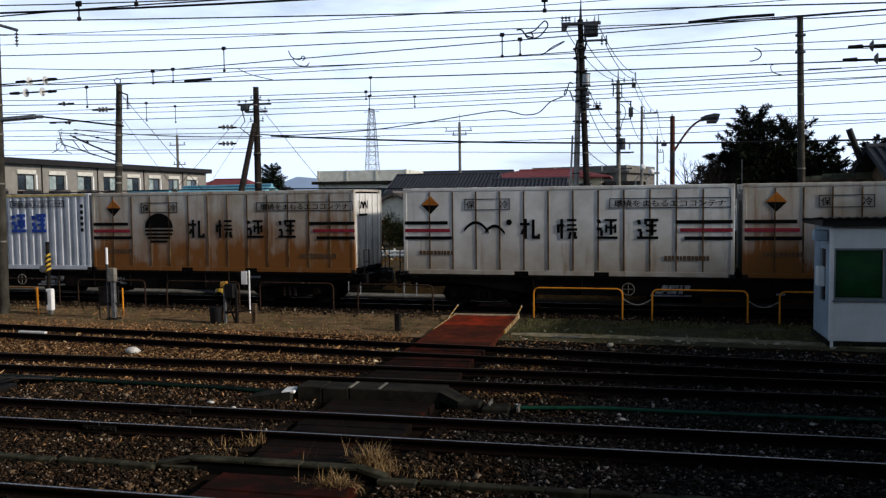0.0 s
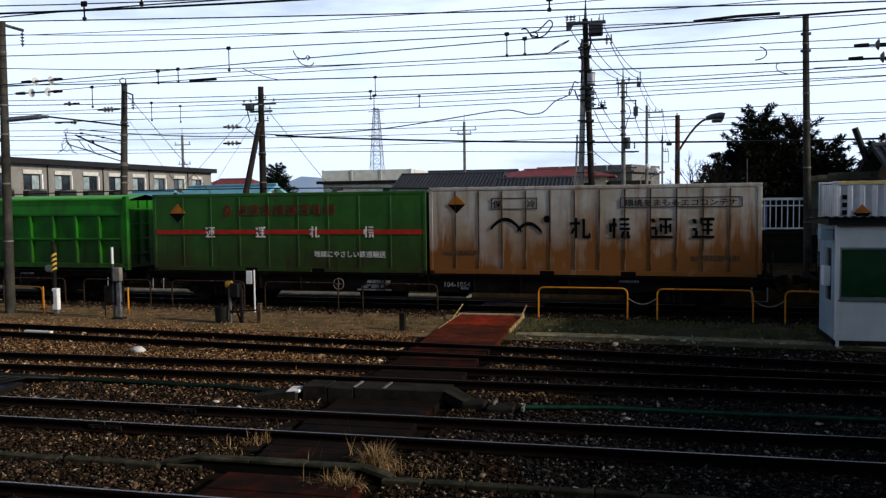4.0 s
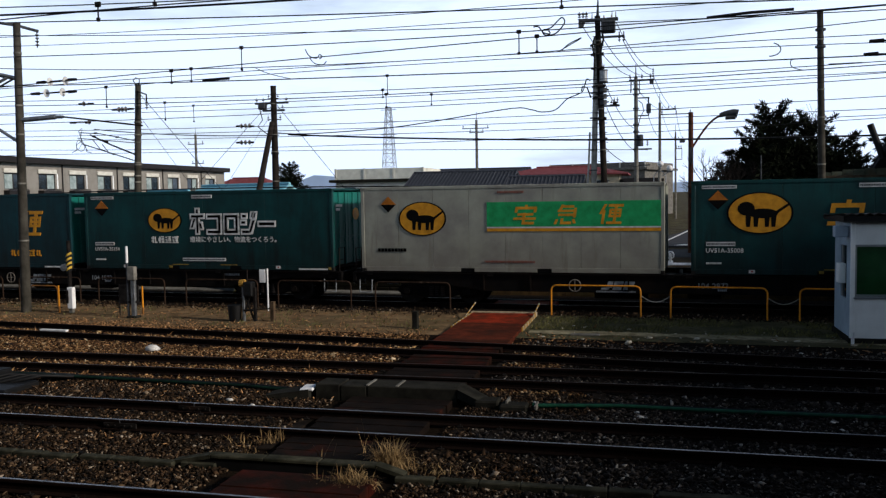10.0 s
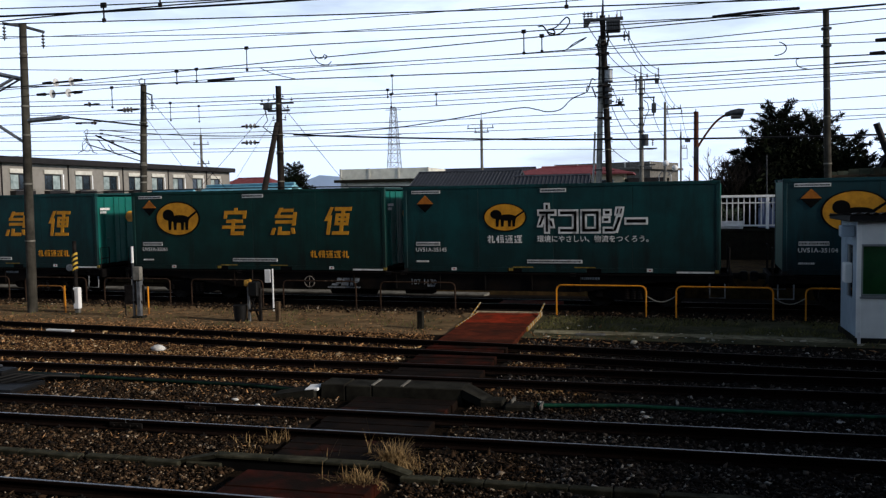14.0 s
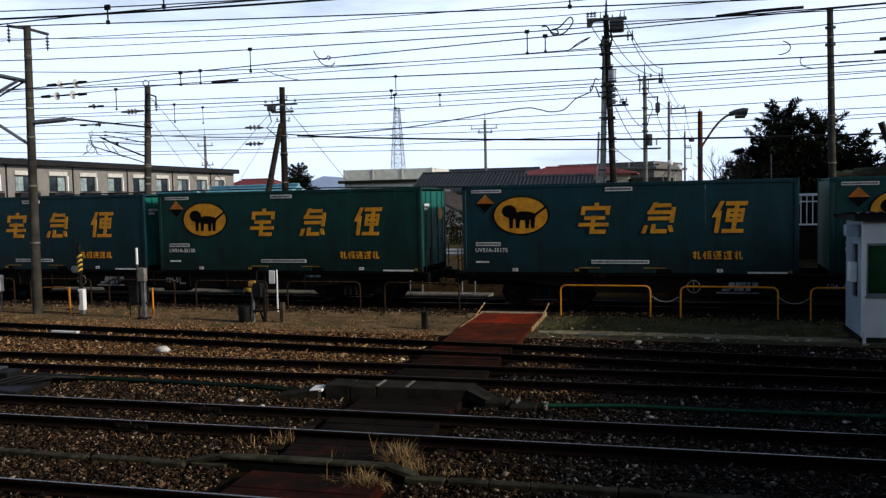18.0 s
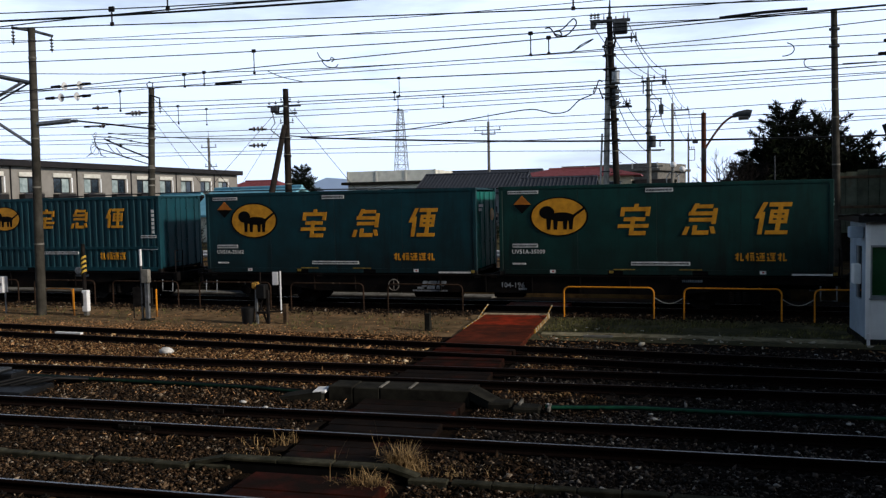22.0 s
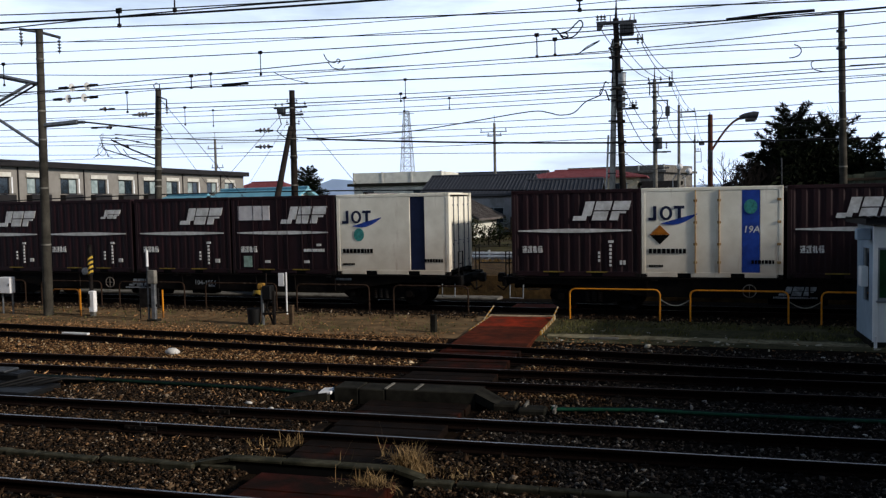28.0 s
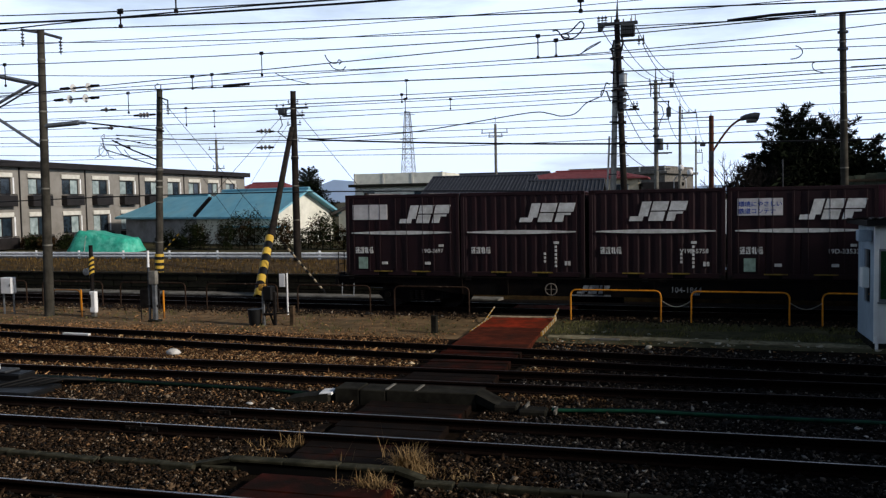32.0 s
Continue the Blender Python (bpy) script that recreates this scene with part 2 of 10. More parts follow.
# ---- mesh helpers ----
class Mesh:
    """Gathers faces and hands over one mesh."""

    def __init__(self):
        self.v, self.f, self.s, self.mi = [], [], [], []

    def add(self, verts, faces, smooth=False, mi=0):
        o = len(self.v)
        self.v += [tuple(p) for p in verts]
        self.f += [tuple(o + i for i in q) for q in faces]
        self.s += [smooth] * len(faces)
        self.mi += [mi] * len(faces)
        return self

    def box(self, x0, y0, z0, x1, y1, z1, mi=0):
        x0, x1, y0, y1, z0, z1 = min(x0, x1), max(x0, x1), min(y0, y1), max(y0, y1), min(z0, z1), max(z0, z1)
        v = [(x, y, z) for x in (x0, x1) for y in (y0, y1) for z in (z0, z1)]
        return self.add(v, [(0, 1, 3, 2), (4, 6, 7, 5), (0, 4, 5, 1), (2, 3, 7, 6), (0, 2, 6, 4), (1, 5, 7, 3)], False, mi)

    def cbox(self, x0, y0, z0, x1, y1, z1, c=0.01, mi=0):
        """A box with chamfered edges."""
        lo, hi = Vector((x0, y0, z0)), Vector((x1, y1, z1))
        v, ix = [], {}
        for i in range(8):
            s = [(i >> k) & 1 for k in range(3)]
            for ax in range(3):
                p = [(hi if s[k] else lo)[k] + (0 if k == ax else (-c if s[k] else c)) for k in range(3)]
                ix[i, ax] = len(v)
                v.append(p)
        f = []
        for ax in range(3):
            a, b = (ax + 1) % 3, (ax + 2) % 3
            for side in (0, 1):
                q = [side << ax | sa << a | sb << b for sa, sb in ((0, 0), (1, 0), (1, 1), (0, 1))]
                f.append([ix[i, ax] for i in (q if side else q[::-1])])
            for sa in (0, 1):
                for sb in (0, 1):
                    i0, i1 = sa << a | sb << b, 1 << ax | sa << a | sb << b
                    q = [ix[i0, a], ix[i1, a], ix[i1, b], ix[i0, b]]
                    f.append(q if (sa == sb) else q[::-1])
        for i in range(8):
            q = [ix[i, 0], ix[i, 1], ix[i, 2]]
            f.append(q if bin(i).count("1") % 2 else q[::-1])
        return self.add(v, f, False, mi)

    def tube(self, pts, r, n=8, cap=True, mi=0, r1=None):
        """A round bar through the points; r1: the radius at the end."""
        pts = [Vector(p) for p in pts]
        rings, last = [], None
        for i, p in enumerate(pts):
            d = ((pts[min(i + 1, len(pts) - 1)] - pts[max(i - 1, 0)])).normalized()
            ref = last if last and abs(d.dot(last)) < 0.95 else (Vector((0, 0, 1)) if abs(d.z) < 0.9 else Vector((1, 0, 0)))
            a = (ref - d * ref.dot(d)).normalized()
            last = a
            b = d.cross(a)
            rr = r if r1 is None else r + (r1 - r) * i / (len(pts) - 1)
            rings.append([p + rr * (a * math.cos(6.28318 * k / n) + b * math.sin(6.28318 * k / n)) for k in range(n)])
        v = [q for g in rings for q in g]
        f = [(i * n + k, i * n + (k + 1) % n, (i + 1) * n + (k + 1) % n, (i + 1) * n + k) for i in range(len(pts) - 1) for k in range(n)]
        self.add(v, f, True, mi)
        if cap:
            self.add(rings[0], [tuple(range(n))[::-1]], False, mi)
            self.add(rings[-1], [tuple(range(n))], False, mi)
        return self

    def prism(self, outline, y0, y1, mi=0):
        """An outline in x and z (counter-clockwise seen from the near side), from depth y0 to y1."""
        n = len(outline)
        v = [(x, y0, z) for x, z in outline] + [(x, y1, z) for x, z in outline]
        f = [tuple(range(n)), tuple(range(2 * n - 1, n - 1, -1))] + [(k, n + k, n + (k + 1) % n, (k + 1) % n) for k in range(n)]
        return self.add(v, f, False, mi)

    def slab(self, outline, z0, z1, mi=0):
        """An outline in x and y, from height z0 to z1."""
        n = len(outline)
        v = [(x, y, z0) for x, y in outline] + [(x, y, z1) for x, y in outline]
        f = [tuple(range(n))[::-1], tuple(range(n, 2 * n))] + [(k, (k + 1) % n, n + (k + 1) % n, n + k) for k in range(n)]
        return self.add(v, f, False, mi)

    def disc(self, cx, cz, rx, rz, y0, y1, n=24, mi=0):
        return self.prism([(cx + rx * math.cos(6.28318 * k / n), cz + rz * math.sin(6.28318 * k / n)) for k in range(n)], y0, y1, mi)

    def data(self, name, *mats):
        me = bpy.data.meshes.new(name)
        me.from_pydata(self.v, [], self.f)
        me.polygons.foreach_set("use_smooth", self.s)
        me.polygons.foreach_set("material_index", self.mi)
        for m in mats:
            me.materials.append(m)
        me.update()
        return me


def part(name, mesh, material, parent, label="", m=None):
    me = mesh if isinstance(mesh, bpy.types.Mesh) else mesh.data(name, material)
    ob = new(name, me)
    ob.parent = parent
    if m is not None:
        ob.matrix_basis = m
    kind = "stuff" if name in ("number_bars", "small_marks", "red_print", "coil_spring") else ""
    return tagged(ob, label, kind=kind)


def thing(name, label, category, group="", m=None, kind=""):
    ob = new(name)
    ob.empty_display_size = 0.2
    if m is not None:
        ob.matrix_basis = m
    return tagged(ob, label, category, group, kind)


def solid(name, mesh, material, label, category="", group="", kind="", m=None):
    ob = new(name, mesh if isinstance(mesh, bpy.types.Mesh) else mesh.data(name, material))
    if m is not None:
        ob.matrix_basis = m
    return tagged(ob, label, category, group, kind)


WORDS = {}


def words(body, size, material, name="lettering", space=1.0, shear=0.0):
    """Flat lettering in the xz plane, its lower left corner at the origin."""
    key = (body, size, material.name, space, shear)
    if key not in WORDS:
        cu = bpy.data.curves.new("lettering", "FONT")
        cu.body, cu.size, cu.extrude, cu.resolution_u, cu.space_character, cu.shear, cu.offset = body, size, 0.002, 2, space, shear, size * 0.012
        ob = bpy.data.objects.new("lettering", cu)
        scene.collection.objects.link(ob)
        me = bpy.data.meshes.new_from_object(ob.evaluated_get(bpy.context.evaluated_depsgraph_get()))
        bpy.data.objects.remove(ob)
        me.transform(Matrix.Rotation(radians(90), 4, "X"))
        me.name = name
        me.materials.clear()
        me.materials.append(material)
        WORDS[key] = me
    return WORDS[key]


def along(s, dep, z=0.0, turn=0.0):
    """The pose of a place s metres along the freight track and dep metres behind the train's near side."""
    return pose(s * CA - dep * SA, SIDE_Y + s * SA + dep * CA, z, 0, 0, HEAD + turn)


# ---- ground and tracks ----
def ground_sheet():
    """One sheet to the horizon; its strips run with the freight track."""
    rows = [(-900, -0.19, 0), (-60, -0.19, 0), (-5.1, -0.19, 0), (-4.6, -0.12, 1), (-1.3, -0.12, 1), (-0.9, -0.10, 0), (-0.2, -0.17, 0), (3.6, -0.18, 0), (5.0, -0.28, 3), (5.06, -0.28, 3),
            (11.0, -0.3, 2), (11.06, 0.5, 3), (14.3, 0.4, 4), (14.7, 0.36, 4), (20.5, 0.36, 2), (21.2, 0.42, 2), (60, 0.45, 2), (400, 1.0, 2), (2500, 3.0, 2)]
    xs = [-2500, -400, -150, -80, -50, -40, -32, -26, -22, -18, -14, -10, -7, -4, -1, 2, 5, 9, 15, 30, 60, 150, 500, 2500]
    mb = Mesh()
    v = []
    for dep, z, k in rows:
        for s in xs:
            w = 0.0 if dep in (-900, 2500) or abs(s) > 100 else 0.02 * noise.noise(Vector((s * 0.31, dep * 0.7, 0)))
            if s <= -10 and 5.02 < dep < 11.03:
                z = 0.52
            v.append((s * CA - dep * SA, SIDE_Y + s * SA + dep * CA, z + w))
    n = len(xs)
    mb.v = v
    for i in range(len(rows) - 1):
        for j in range(n - 1):
            mb.f.append((i * n + j, i * n + j + 1, (i + 1) * n + j + 1, (i + 1) * n + j))
            mb.s.append(False)
            mb.mi.append(5 if rows[i][2] == 1 and xs[j] >= -4 else rows[i][2])
    me = mb.data("ground", M["ballast"], M["soil"], M["scrub_soil"], M["bank"], M["asphalt"], M["weedy_soil"])
    tagged(new("ground", me), "brown ballast bed, dry soil strip and grassy bank", "ground", kind="structure")


M["scrub_soil"] = mat("scrub_soil", "47402e", "2b271b", 0.97, 0, 1.5, "4d4b30", (0.45, 0.7), 0.8, bump=0.7, bump_scale=12, bump_dist=0.06)
M["bank"] = mat("dry_grass_bank", "56442a", "32261a", 0.97, 0, 3.0, "3c3824", (0.5, 0.75), 0.9, bump=0.8, bump_scale=22, bump_dist=0.06)
M["weedy_soil"] = mat("weedy_soil", "6f6a50", "3d3b2a", 0.97, 0, 3.2, "35351f", (0.42, 0.68), 1.6, bump=0.8, bump_scale=20, bump_dist=0.06)
M["asphalt"] = mat("road_asphalt", "3c3d40", "2c2d30", 0.9, 0, 5, bump=0.4, bump_scale=60)
ground_sheet()

# the outline of a rail: half width and height above its foot
RAIL = [(-0.062, 0), (-0.062, 0.012), (-0.010, 0.032), (-0.010, 0.105), (-0.033, 0.118), (-0.033, 0.143), (-0.019, 0.153), (0.019, 0.153), (0.033, 0.143), (0.033, 0.118), (0.010, 0.105), (0.010, 0.032), (0.062, 0.012), (0.062, 0)]
MAINS = {}


def rail_mesh(x0, x1, head):
    mb = Mesh()
    n = len(RAIL)
    v = [(x, y, z - 0.153) for x in (x0, x1) for y, z in RAIL]
    mb.add(v, [tuple(range(n))[::-1], tuple(range(n, 2 * n))])
    for k in range(n):
        mb.add([v[k], v[(k + 1) % n], v[n + (k + 1) % n], v[n + k]], [(0, 1, 2, 3)], False, 1 if k == 6 else 0)
    return mb.data("rail", M["rail_side"], head)


def track(name, m, x0, x1, head, near, label, sleepers=M["sleeper"], joints=()):
    t = thing(name, label, "railway track", "tracks of the yard", m, "structure")
    rail = rail_mesh(x0, x1, head)
    for y in (-0.5335 - 0.0325, 0.5335 + 0.0325):
        part("rail", rail, None, t, "", Matrix.Translation((0, y, 0)))
    mb = Mesh().cbox(-0.11, -1.05, -0.32, 0.11, 1.05, -0.158, 0.012)
    me = mb.data("sleeper", sleepers)
    clip = Mesh()
    for sy in (-1, 1):
        for k in (-1, 1):
            y = sy * 0.566 + k * 0.085
            clip.cbox(-0.05, y - 0.035, -0.158, 0.05, y + 0.035, -0.135, 0.008)
            clip.tube([(0, y, -0.14), (0, y, -0.11)], 0.014, 6)
    clip = clip.data("rail_clip", M["iron"])
    x = near[0]
    rnd = random.Random(name)
    while x < near[1]:
        s = part("sleeper", me, None, t, "", pose(x, rnd.uniform(-0.03, 0.03), rnd.uniform(-0.012, 0), 0, 0, rnd.uniform(-0.6, 0.6)))
        part("rail_clip", clip, None, s)
        x += 0.61
    for jx, jy in joints:
        jb = Mesh()
        for k in (-1, 1):
            jb.cbox(jx - 0.28, jy + k * 0.028 - 0.012, -0.125, jx + 0.28, jy + k * 0.028 + 0.012, -0.045, 0.006)
            for q in (-0.2, -0.08, 0.08, 0.2):
                jb.tube([(jx + q, jy + k * 0.03, -0.085), (jx + q, jy + k * 0.06, -0.085)], 0.016, 6)
        part("fishplate", jb, M["iron"], t)
        part("joint_gap", Mesh().box(jx - 0.006, jy - 0.0345, -0.15, jx + 0.006, jy + 0.0345, 0.0008), M["steel"], t, "pale insulated rail joint")
    return t


JY = 0.566
track("track_1", pose(0, 7.798, 0), -420, 160, M["rail_head"], (-12, 3), "near running track with bright worn rails")
track("track_2", pose(0, 11.577, 0), -420, 160, M["rail_head"], (-15, 5), "running track with worn rails on brown ballast", joints=((-7.78, -JY), (-7.2, JY)))
track("track_3", pose(0, 15.247, 0), -420, 160, M["rail_old"], (-18, 6), "siding track with dull rusty rails")
track("track_4", pose(0, 17.37, 0, 0, 0, -5.78), -75, 21, M["rail_old"], (-20, 6), "dark siding track that slants across the yard")
track("freight_track", along(0, 1.245, -0.02), -420, 220, M["rail_old"], (-24, 8), "freight track behind the yard fence")


CHIP, FLAKE = ((0.9, 0.5, 0.18), (1.5, 1.0, 0.75)), ((1.0, 0.35, 0.08), (2.4, 0.8, 0.3))


def scatter(name, label, count, place, size, material, seed, lift=-0.185, form=CHIP):
    """Loose stones, each a small uneven lump, joined into one sheet of stuff."""
    rg = np.random.default_rng(seed)
    pts = place(rg, count)
    n = len(pts)
    base = np.array([(1, 0, 0), (-1, 0, 0), (0, 1, 0), (0, -1, 0), (0, 0, 1), (0, 0, -1)], float)
    tri = np.array([(0, 2, 4), (2, 1, 4), (1, 3, 4), (3, 0, 4), (2, 0, 5), (1, 2, 5), (3, 1, 5), (0, 3, 5)])
    r = np.exp(rg.normal(math.log((size[0] * size[1]) ** 0.5), 0.42, (n, 1, 1))) * rg.uniform(0.55, 1.3, (n, 6, 1))
    v = (base[None] * r + rg.normal(0, size[0] * 0.25, (n, 6, 3))) * rg.uniform(*form, (n, 3))[:, None]
    # every chip lies tilted its own way
    for a, b, ang in ((0, 2, rg.normal(0, 0.5, n)), (1, 2, rg.normal(0, 0.5, n)), (0, 1, rg.uniform(0, 6.283, n))):
        c, s = np.cos(ang)[:, None], np.sin(ang)[:, None]
        v[..., a], v[..., b] = v[..., a] * c - v[..., b] * s, v[..., a] * s + v[..., b] * c
    v = v + np.concatenate([pts[:, :2], lift + pts[:, 2:]], 1)[:, None]
    me = bpy.data.meshes.new(name)
    me.vertices.add(n * 6)
    me.vertices.foreach_set("co", v.reshape(-1))
    f = (tri[None] + 6 * np.arange(n)[:, None, None]).reshape(-1)
    me.loops.add(len(f))
    me.loops.foreach_set("vertex_index", f)
    me.polygons.add(n * 8)
    me.polygons.foreach_set("loop_start", np.arange(n * 8) * 3)
    me.update(calc_edges=True)
    me.materials.append(material)
    return tagged(new(name, me), label, "ballast", kind="stuff")


RAIL_LINES = [7.232, 8.364, 11.011, 12.143, 14.681, 15.813]


def bed_place(y0, y1, keep):
    def place(rg, n):
        y = rg.uniform(y0, y1, n * 2)
        x = rg.uniform(0, 1, n * 2) * (1.24 * y + 1.5) - 0.97 * y - 0.7
        ok = np.ones(n * 2, bool)
        for r in RAIL_LINES:
            ok &= abs(y - r) > 0.085
        y4 = 17.37 - x * 0.1012
        ok &= (abs(y - y4 - 0.57) > 0.085) & (abs(y - y4 + 0.57) > 0.085)
        ok &= ~((x > -5.3) & (x < -3.0))
        ok &= keep(x, y, rg)
        x, y = x[ok][:n], y[ok][:n]
        return np.stack([x, y, rg.uniform(-0.015, 0.035, len(x))], 1)
    return place


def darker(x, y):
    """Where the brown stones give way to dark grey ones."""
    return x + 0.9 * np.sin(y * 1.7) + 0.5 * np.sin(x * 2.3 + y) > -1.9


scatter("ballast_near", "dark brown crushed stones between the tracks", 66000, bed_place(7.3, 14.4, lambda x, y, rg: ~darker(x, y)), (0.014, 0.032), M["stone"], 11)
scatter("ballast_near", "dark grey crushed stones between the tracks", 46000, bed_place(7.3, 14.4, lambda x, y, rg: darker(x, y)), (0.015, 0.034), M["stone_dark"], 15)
scatter("ballast_far", "brown crushed stones with sunlight in their tone, round the sidings", 54000, bed_place(14.4, 20.0, lambda x, y, rg: (y < 19.4 - x * 0.075) & ~darker(x, y)), (0.016, 0.038), M["stone_sunny"], 12)
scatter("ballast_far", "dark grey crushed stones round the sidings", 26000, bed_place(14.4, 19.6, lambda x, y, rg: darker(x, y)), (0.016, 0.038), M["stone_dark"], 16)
M["litter"] = mat("dry_leaf_litter", "aa825a", "48301c", 0.95, 0, 9.0, bump=0, vary=0.7, island=True)
scatter("leaf_litter", "dry tan leaves blown between the rails", 15000, bed_place(10.2, 20.2, lambda x, y, rg: (x < -3.2 - rg.exponential(1.2, len(x))) & (rg.random(len(x)) < np.clip((y - 12.5) / 5.5, 0.05, 1))), (0.016, 0.036), M["litter"], 17, -0.16, FLAKE)


def freight_bed(rg, n):
    s, d = rg.uniform(-34, 8, n), rg.normal(-0.75, 0.35, n)
    k = (d < -0.1) & (d > -1.7) & ~((s > -5.4) & (s < -3.0))
    s, d = s[k], d[k]
    return np.stack([s * CA - d * SA, SIDE_Y + s * SA + d * CA, rg.uniform(0.07, 0.12, len(s))], 1)


scatter("ballast_shoulder", "dark brown crushed stones beside the freight track", 8000, freight_bed, (0.018, 0.04), M["stone"], 13)


def litter_place(rg, n):
    s, d = rg.uniform(-30, 7, n * 2), np.where(rg.random(n * 2) < 0.8, rg.normal(-4.9, 0.55, n * 2), rg.uniform(-4.6, -1.3, n * 2))
    k = (d < -1.2) & (d > -6.5) & ~((s > -5.2) & (s < -3.0)) & (rg.random(n * 2) < np.clip(1.15 - (s + 12) * 0.085, 0.03, 1))
    s, d = s[k][:n], d[k][:n]
    return np.stack([s * CA - d * SA, SIDE_Y + s * SA + d * CA, rg.uniform(0.045, 0.075, len(s)) * np.where(d > -5.0, 1, 0.1)], 1)


scatter("leaf_litter", "dry tan leaves and chips along the soil strip", 17000, litter_place, (0.016, 0.04), M["litter"], 14, form=FLAKE)


def pale_place(rg, n):
    s, d = rg.uniform(-3, 8, n), rg.normal(-3.9, 0.7, n)
    k = (d < -1.3) & (d > -5.4)
    s, d = s[k], d[k]
    return np.stack([s * CA - d * SA, SIDE_Y + s * SA + d * CA, rg.uniform(0.045, 0.06, len(s)) * np.where(d > -5.0, 1, 0.1)], 1)


M["pale_stone"] = mat("pale_stone", "c8c0ac", "8a8270", 0.9, 0, 8, bump=0.1, vary=0.3, island=True)
scatter("pale_stones", "pale stones strewn over the weedy soil", 130, pale_place, (0.03, 0.055), M["pale_stone"], 18)


# ---- the freight train ----
TRAIN, WHEELS = [], []
M["pocket_edge"] = mat("worn_yellow_edge", "8f7a3a", "5a4a24", 0.7, 0, 6, bump=0)


def glyph(mb, x0, z0, w, h, seed, y0, y1, lean=0.0, weight=0.13):
    """A painted sign of the size of a character, as plain bars."""
    rnd = random.Random(seed)
    q = weight
    qw = weight * h / w

    layer = itertools.count()

    def bar(a, b, c, d, skew=0.0):
        k, up = lean * h, 0.0008 * next(layer)
        mb.prism([(x0 + a * w + k * b, z0 + b * h), (x0 + c * w + k * b, z0 + b * h), (x0 + (c + skew) * w + k * d, z0 + d * h), (x0 + (a + skew) * w + k * d, z0 + d * h)], y0 - up, y1)
    form = seed % 4 if seed < 20 else 4 + seed % 4
    if form in (0, 3):
        bar(0.44, 0.9, 0.44 + qw, 1.02)
        bar(0.02, 0.78, 0.98, 0.78 + q)
        bar(0.02, 0.62, 0.02 + qw, 0.78)
        bar(0.98 - qw, 0.62, 0.98, 0.78)
        bar(0.16, 0.46, 0.86, 0.46 + q * 0.9)
        bar(0.0, 0.24, 1.0, 0.24 + q * 0.9)
        bar(0.40, 0.0, 0.40 + qw, 0.60)
        bar(0.40 + qw, 0.0, 0.94, q)
    elif form == 1:
        bar(0.22, 0.84, 0.78, 0.84 + q * 0.9)
        bar(0.10, 0.62, 0.92, 0.62 + q * 0.9)
        bar(0.14, 0.42, 0.92, 0.42 + q * 0.9)
        bar(0.80, 0.34, 0.80 + qw, 0.84)
        bar(0.12, 0.66, 0.12 + qw, 1.0, 0.12)
        bar(0.0, 0.0, qw, 0.26, 0.06)
        bar(0.28, 0.0, 0.28 + qw, 0.30)
        bar(0.28 + qw, 0.0, 0.76, q)
        bar(0.84, 0.04, 0.84 + qw, 0.26, -0.08)
    elif form == 4:
        bar(0.22, 0.0, 0.22 + qw, 1.0)
        bar(0.0, 0.66, 0.48, 0.66 + q)
        bar(0.0, 0.22, qw, 0.5, 0.14)
        bar(0.6, 0.12, 0.6 + qw, 0.96)
        bar(0.6, 0.0, 1.0, q)
        bar(1.0 - qw * 0.8, q, 1.0, 0.24)
    elif form == 5:
        bar(0.0, 0.3, qw, 0.72)
        bar(qw, 0.6, 0.36, 0.6 + q)
        bar(0.17, 0.0, 0.17 + qw, 0.98)
        bar(0.5, 0.86, 0.96, 0.86 + q * 0.9)
        bar(0.5, 0.62, 0.96, 0.62 + q * 0.8)
        bar(0.5, 0.4, 1.0, 0.4 + q * 0.9)
        bar(0.54, 0.0, 0.54 + qw, 0.34, 0.06)
        bar(0.82, 0.04, 0.82 + qw, 0.34)
        bar(0.86, 0.0, 1.0, q)
    elif form == 6:
        bar(0.04, 0.76, 0.04 + qw * 1.3, 0.94, -0.06)
        bar(0.0, 0.42, 0.24, 0.42 + q)
        bar(0.16, 0.14, 0.16 + qw, 0.42)
        bar(0.0, 0.0, 1.0, q * 0.9)
        bar(0.36, 0.86, 0.96, 0.86 + q * 0.8)
        bar(0.40, 0.3, 0.40 + qw * 0.8, 0.7)
        bar(0.94 - qw * 0.8, 0.3, 0.94, 0.7)
        bar(0.44, 0.5, 0.9, 0.5 + q * 0.8)
        bar(0.62, 0.2, 0.62 + qw * 0.9, 0.86)
    elif form == 7:
        bar(0.04, 0.7, 0.04 + qw * 1.2, 0.92, -0.05)
        bar(0.02, 0.36, 0.22, 0.36 + q)
        bar(0.12, 0.12, 0.12 + qw, 0.36)
        bar(0.0, 0.0, 1.0, q * 0.9)
        bar(0.34, 0.84, 1.0, 0.84 + q)
        bar(0.34, 0.7, 0.34 + qw, 0.84)
        bar(0.42, 0.6, 0.92, 0.6 + q * 0.8)
        bar(0.42, 0.34, 0.92, 0.34 + q * 0.8)
        bar(0.64, 0.16, 0.64 + qw, 0.84)
    else:
        bar(0.14, 0.0, 0.14 + qw, 0.70)
        bar(0.0, 0.50, qw, 1.0, 0.18)
        bar(0.36, 0.86, 1.0, 0.86 + q)
        bar(0.42, 0.38, 0.42 + qw * 0.8, 0.76)
        bar(0.94 - qw * 0.8, 0.38, 0.94, 0.76)
        bar(0.42, 0.66, 0.94, 0.66 + q * 0.8)
        bar(0.42, 0.50, 0.94, 0.50 + q * 0.8)
        bar(0.42, 0.34, 0.94, 0.34 + q * 0.8)
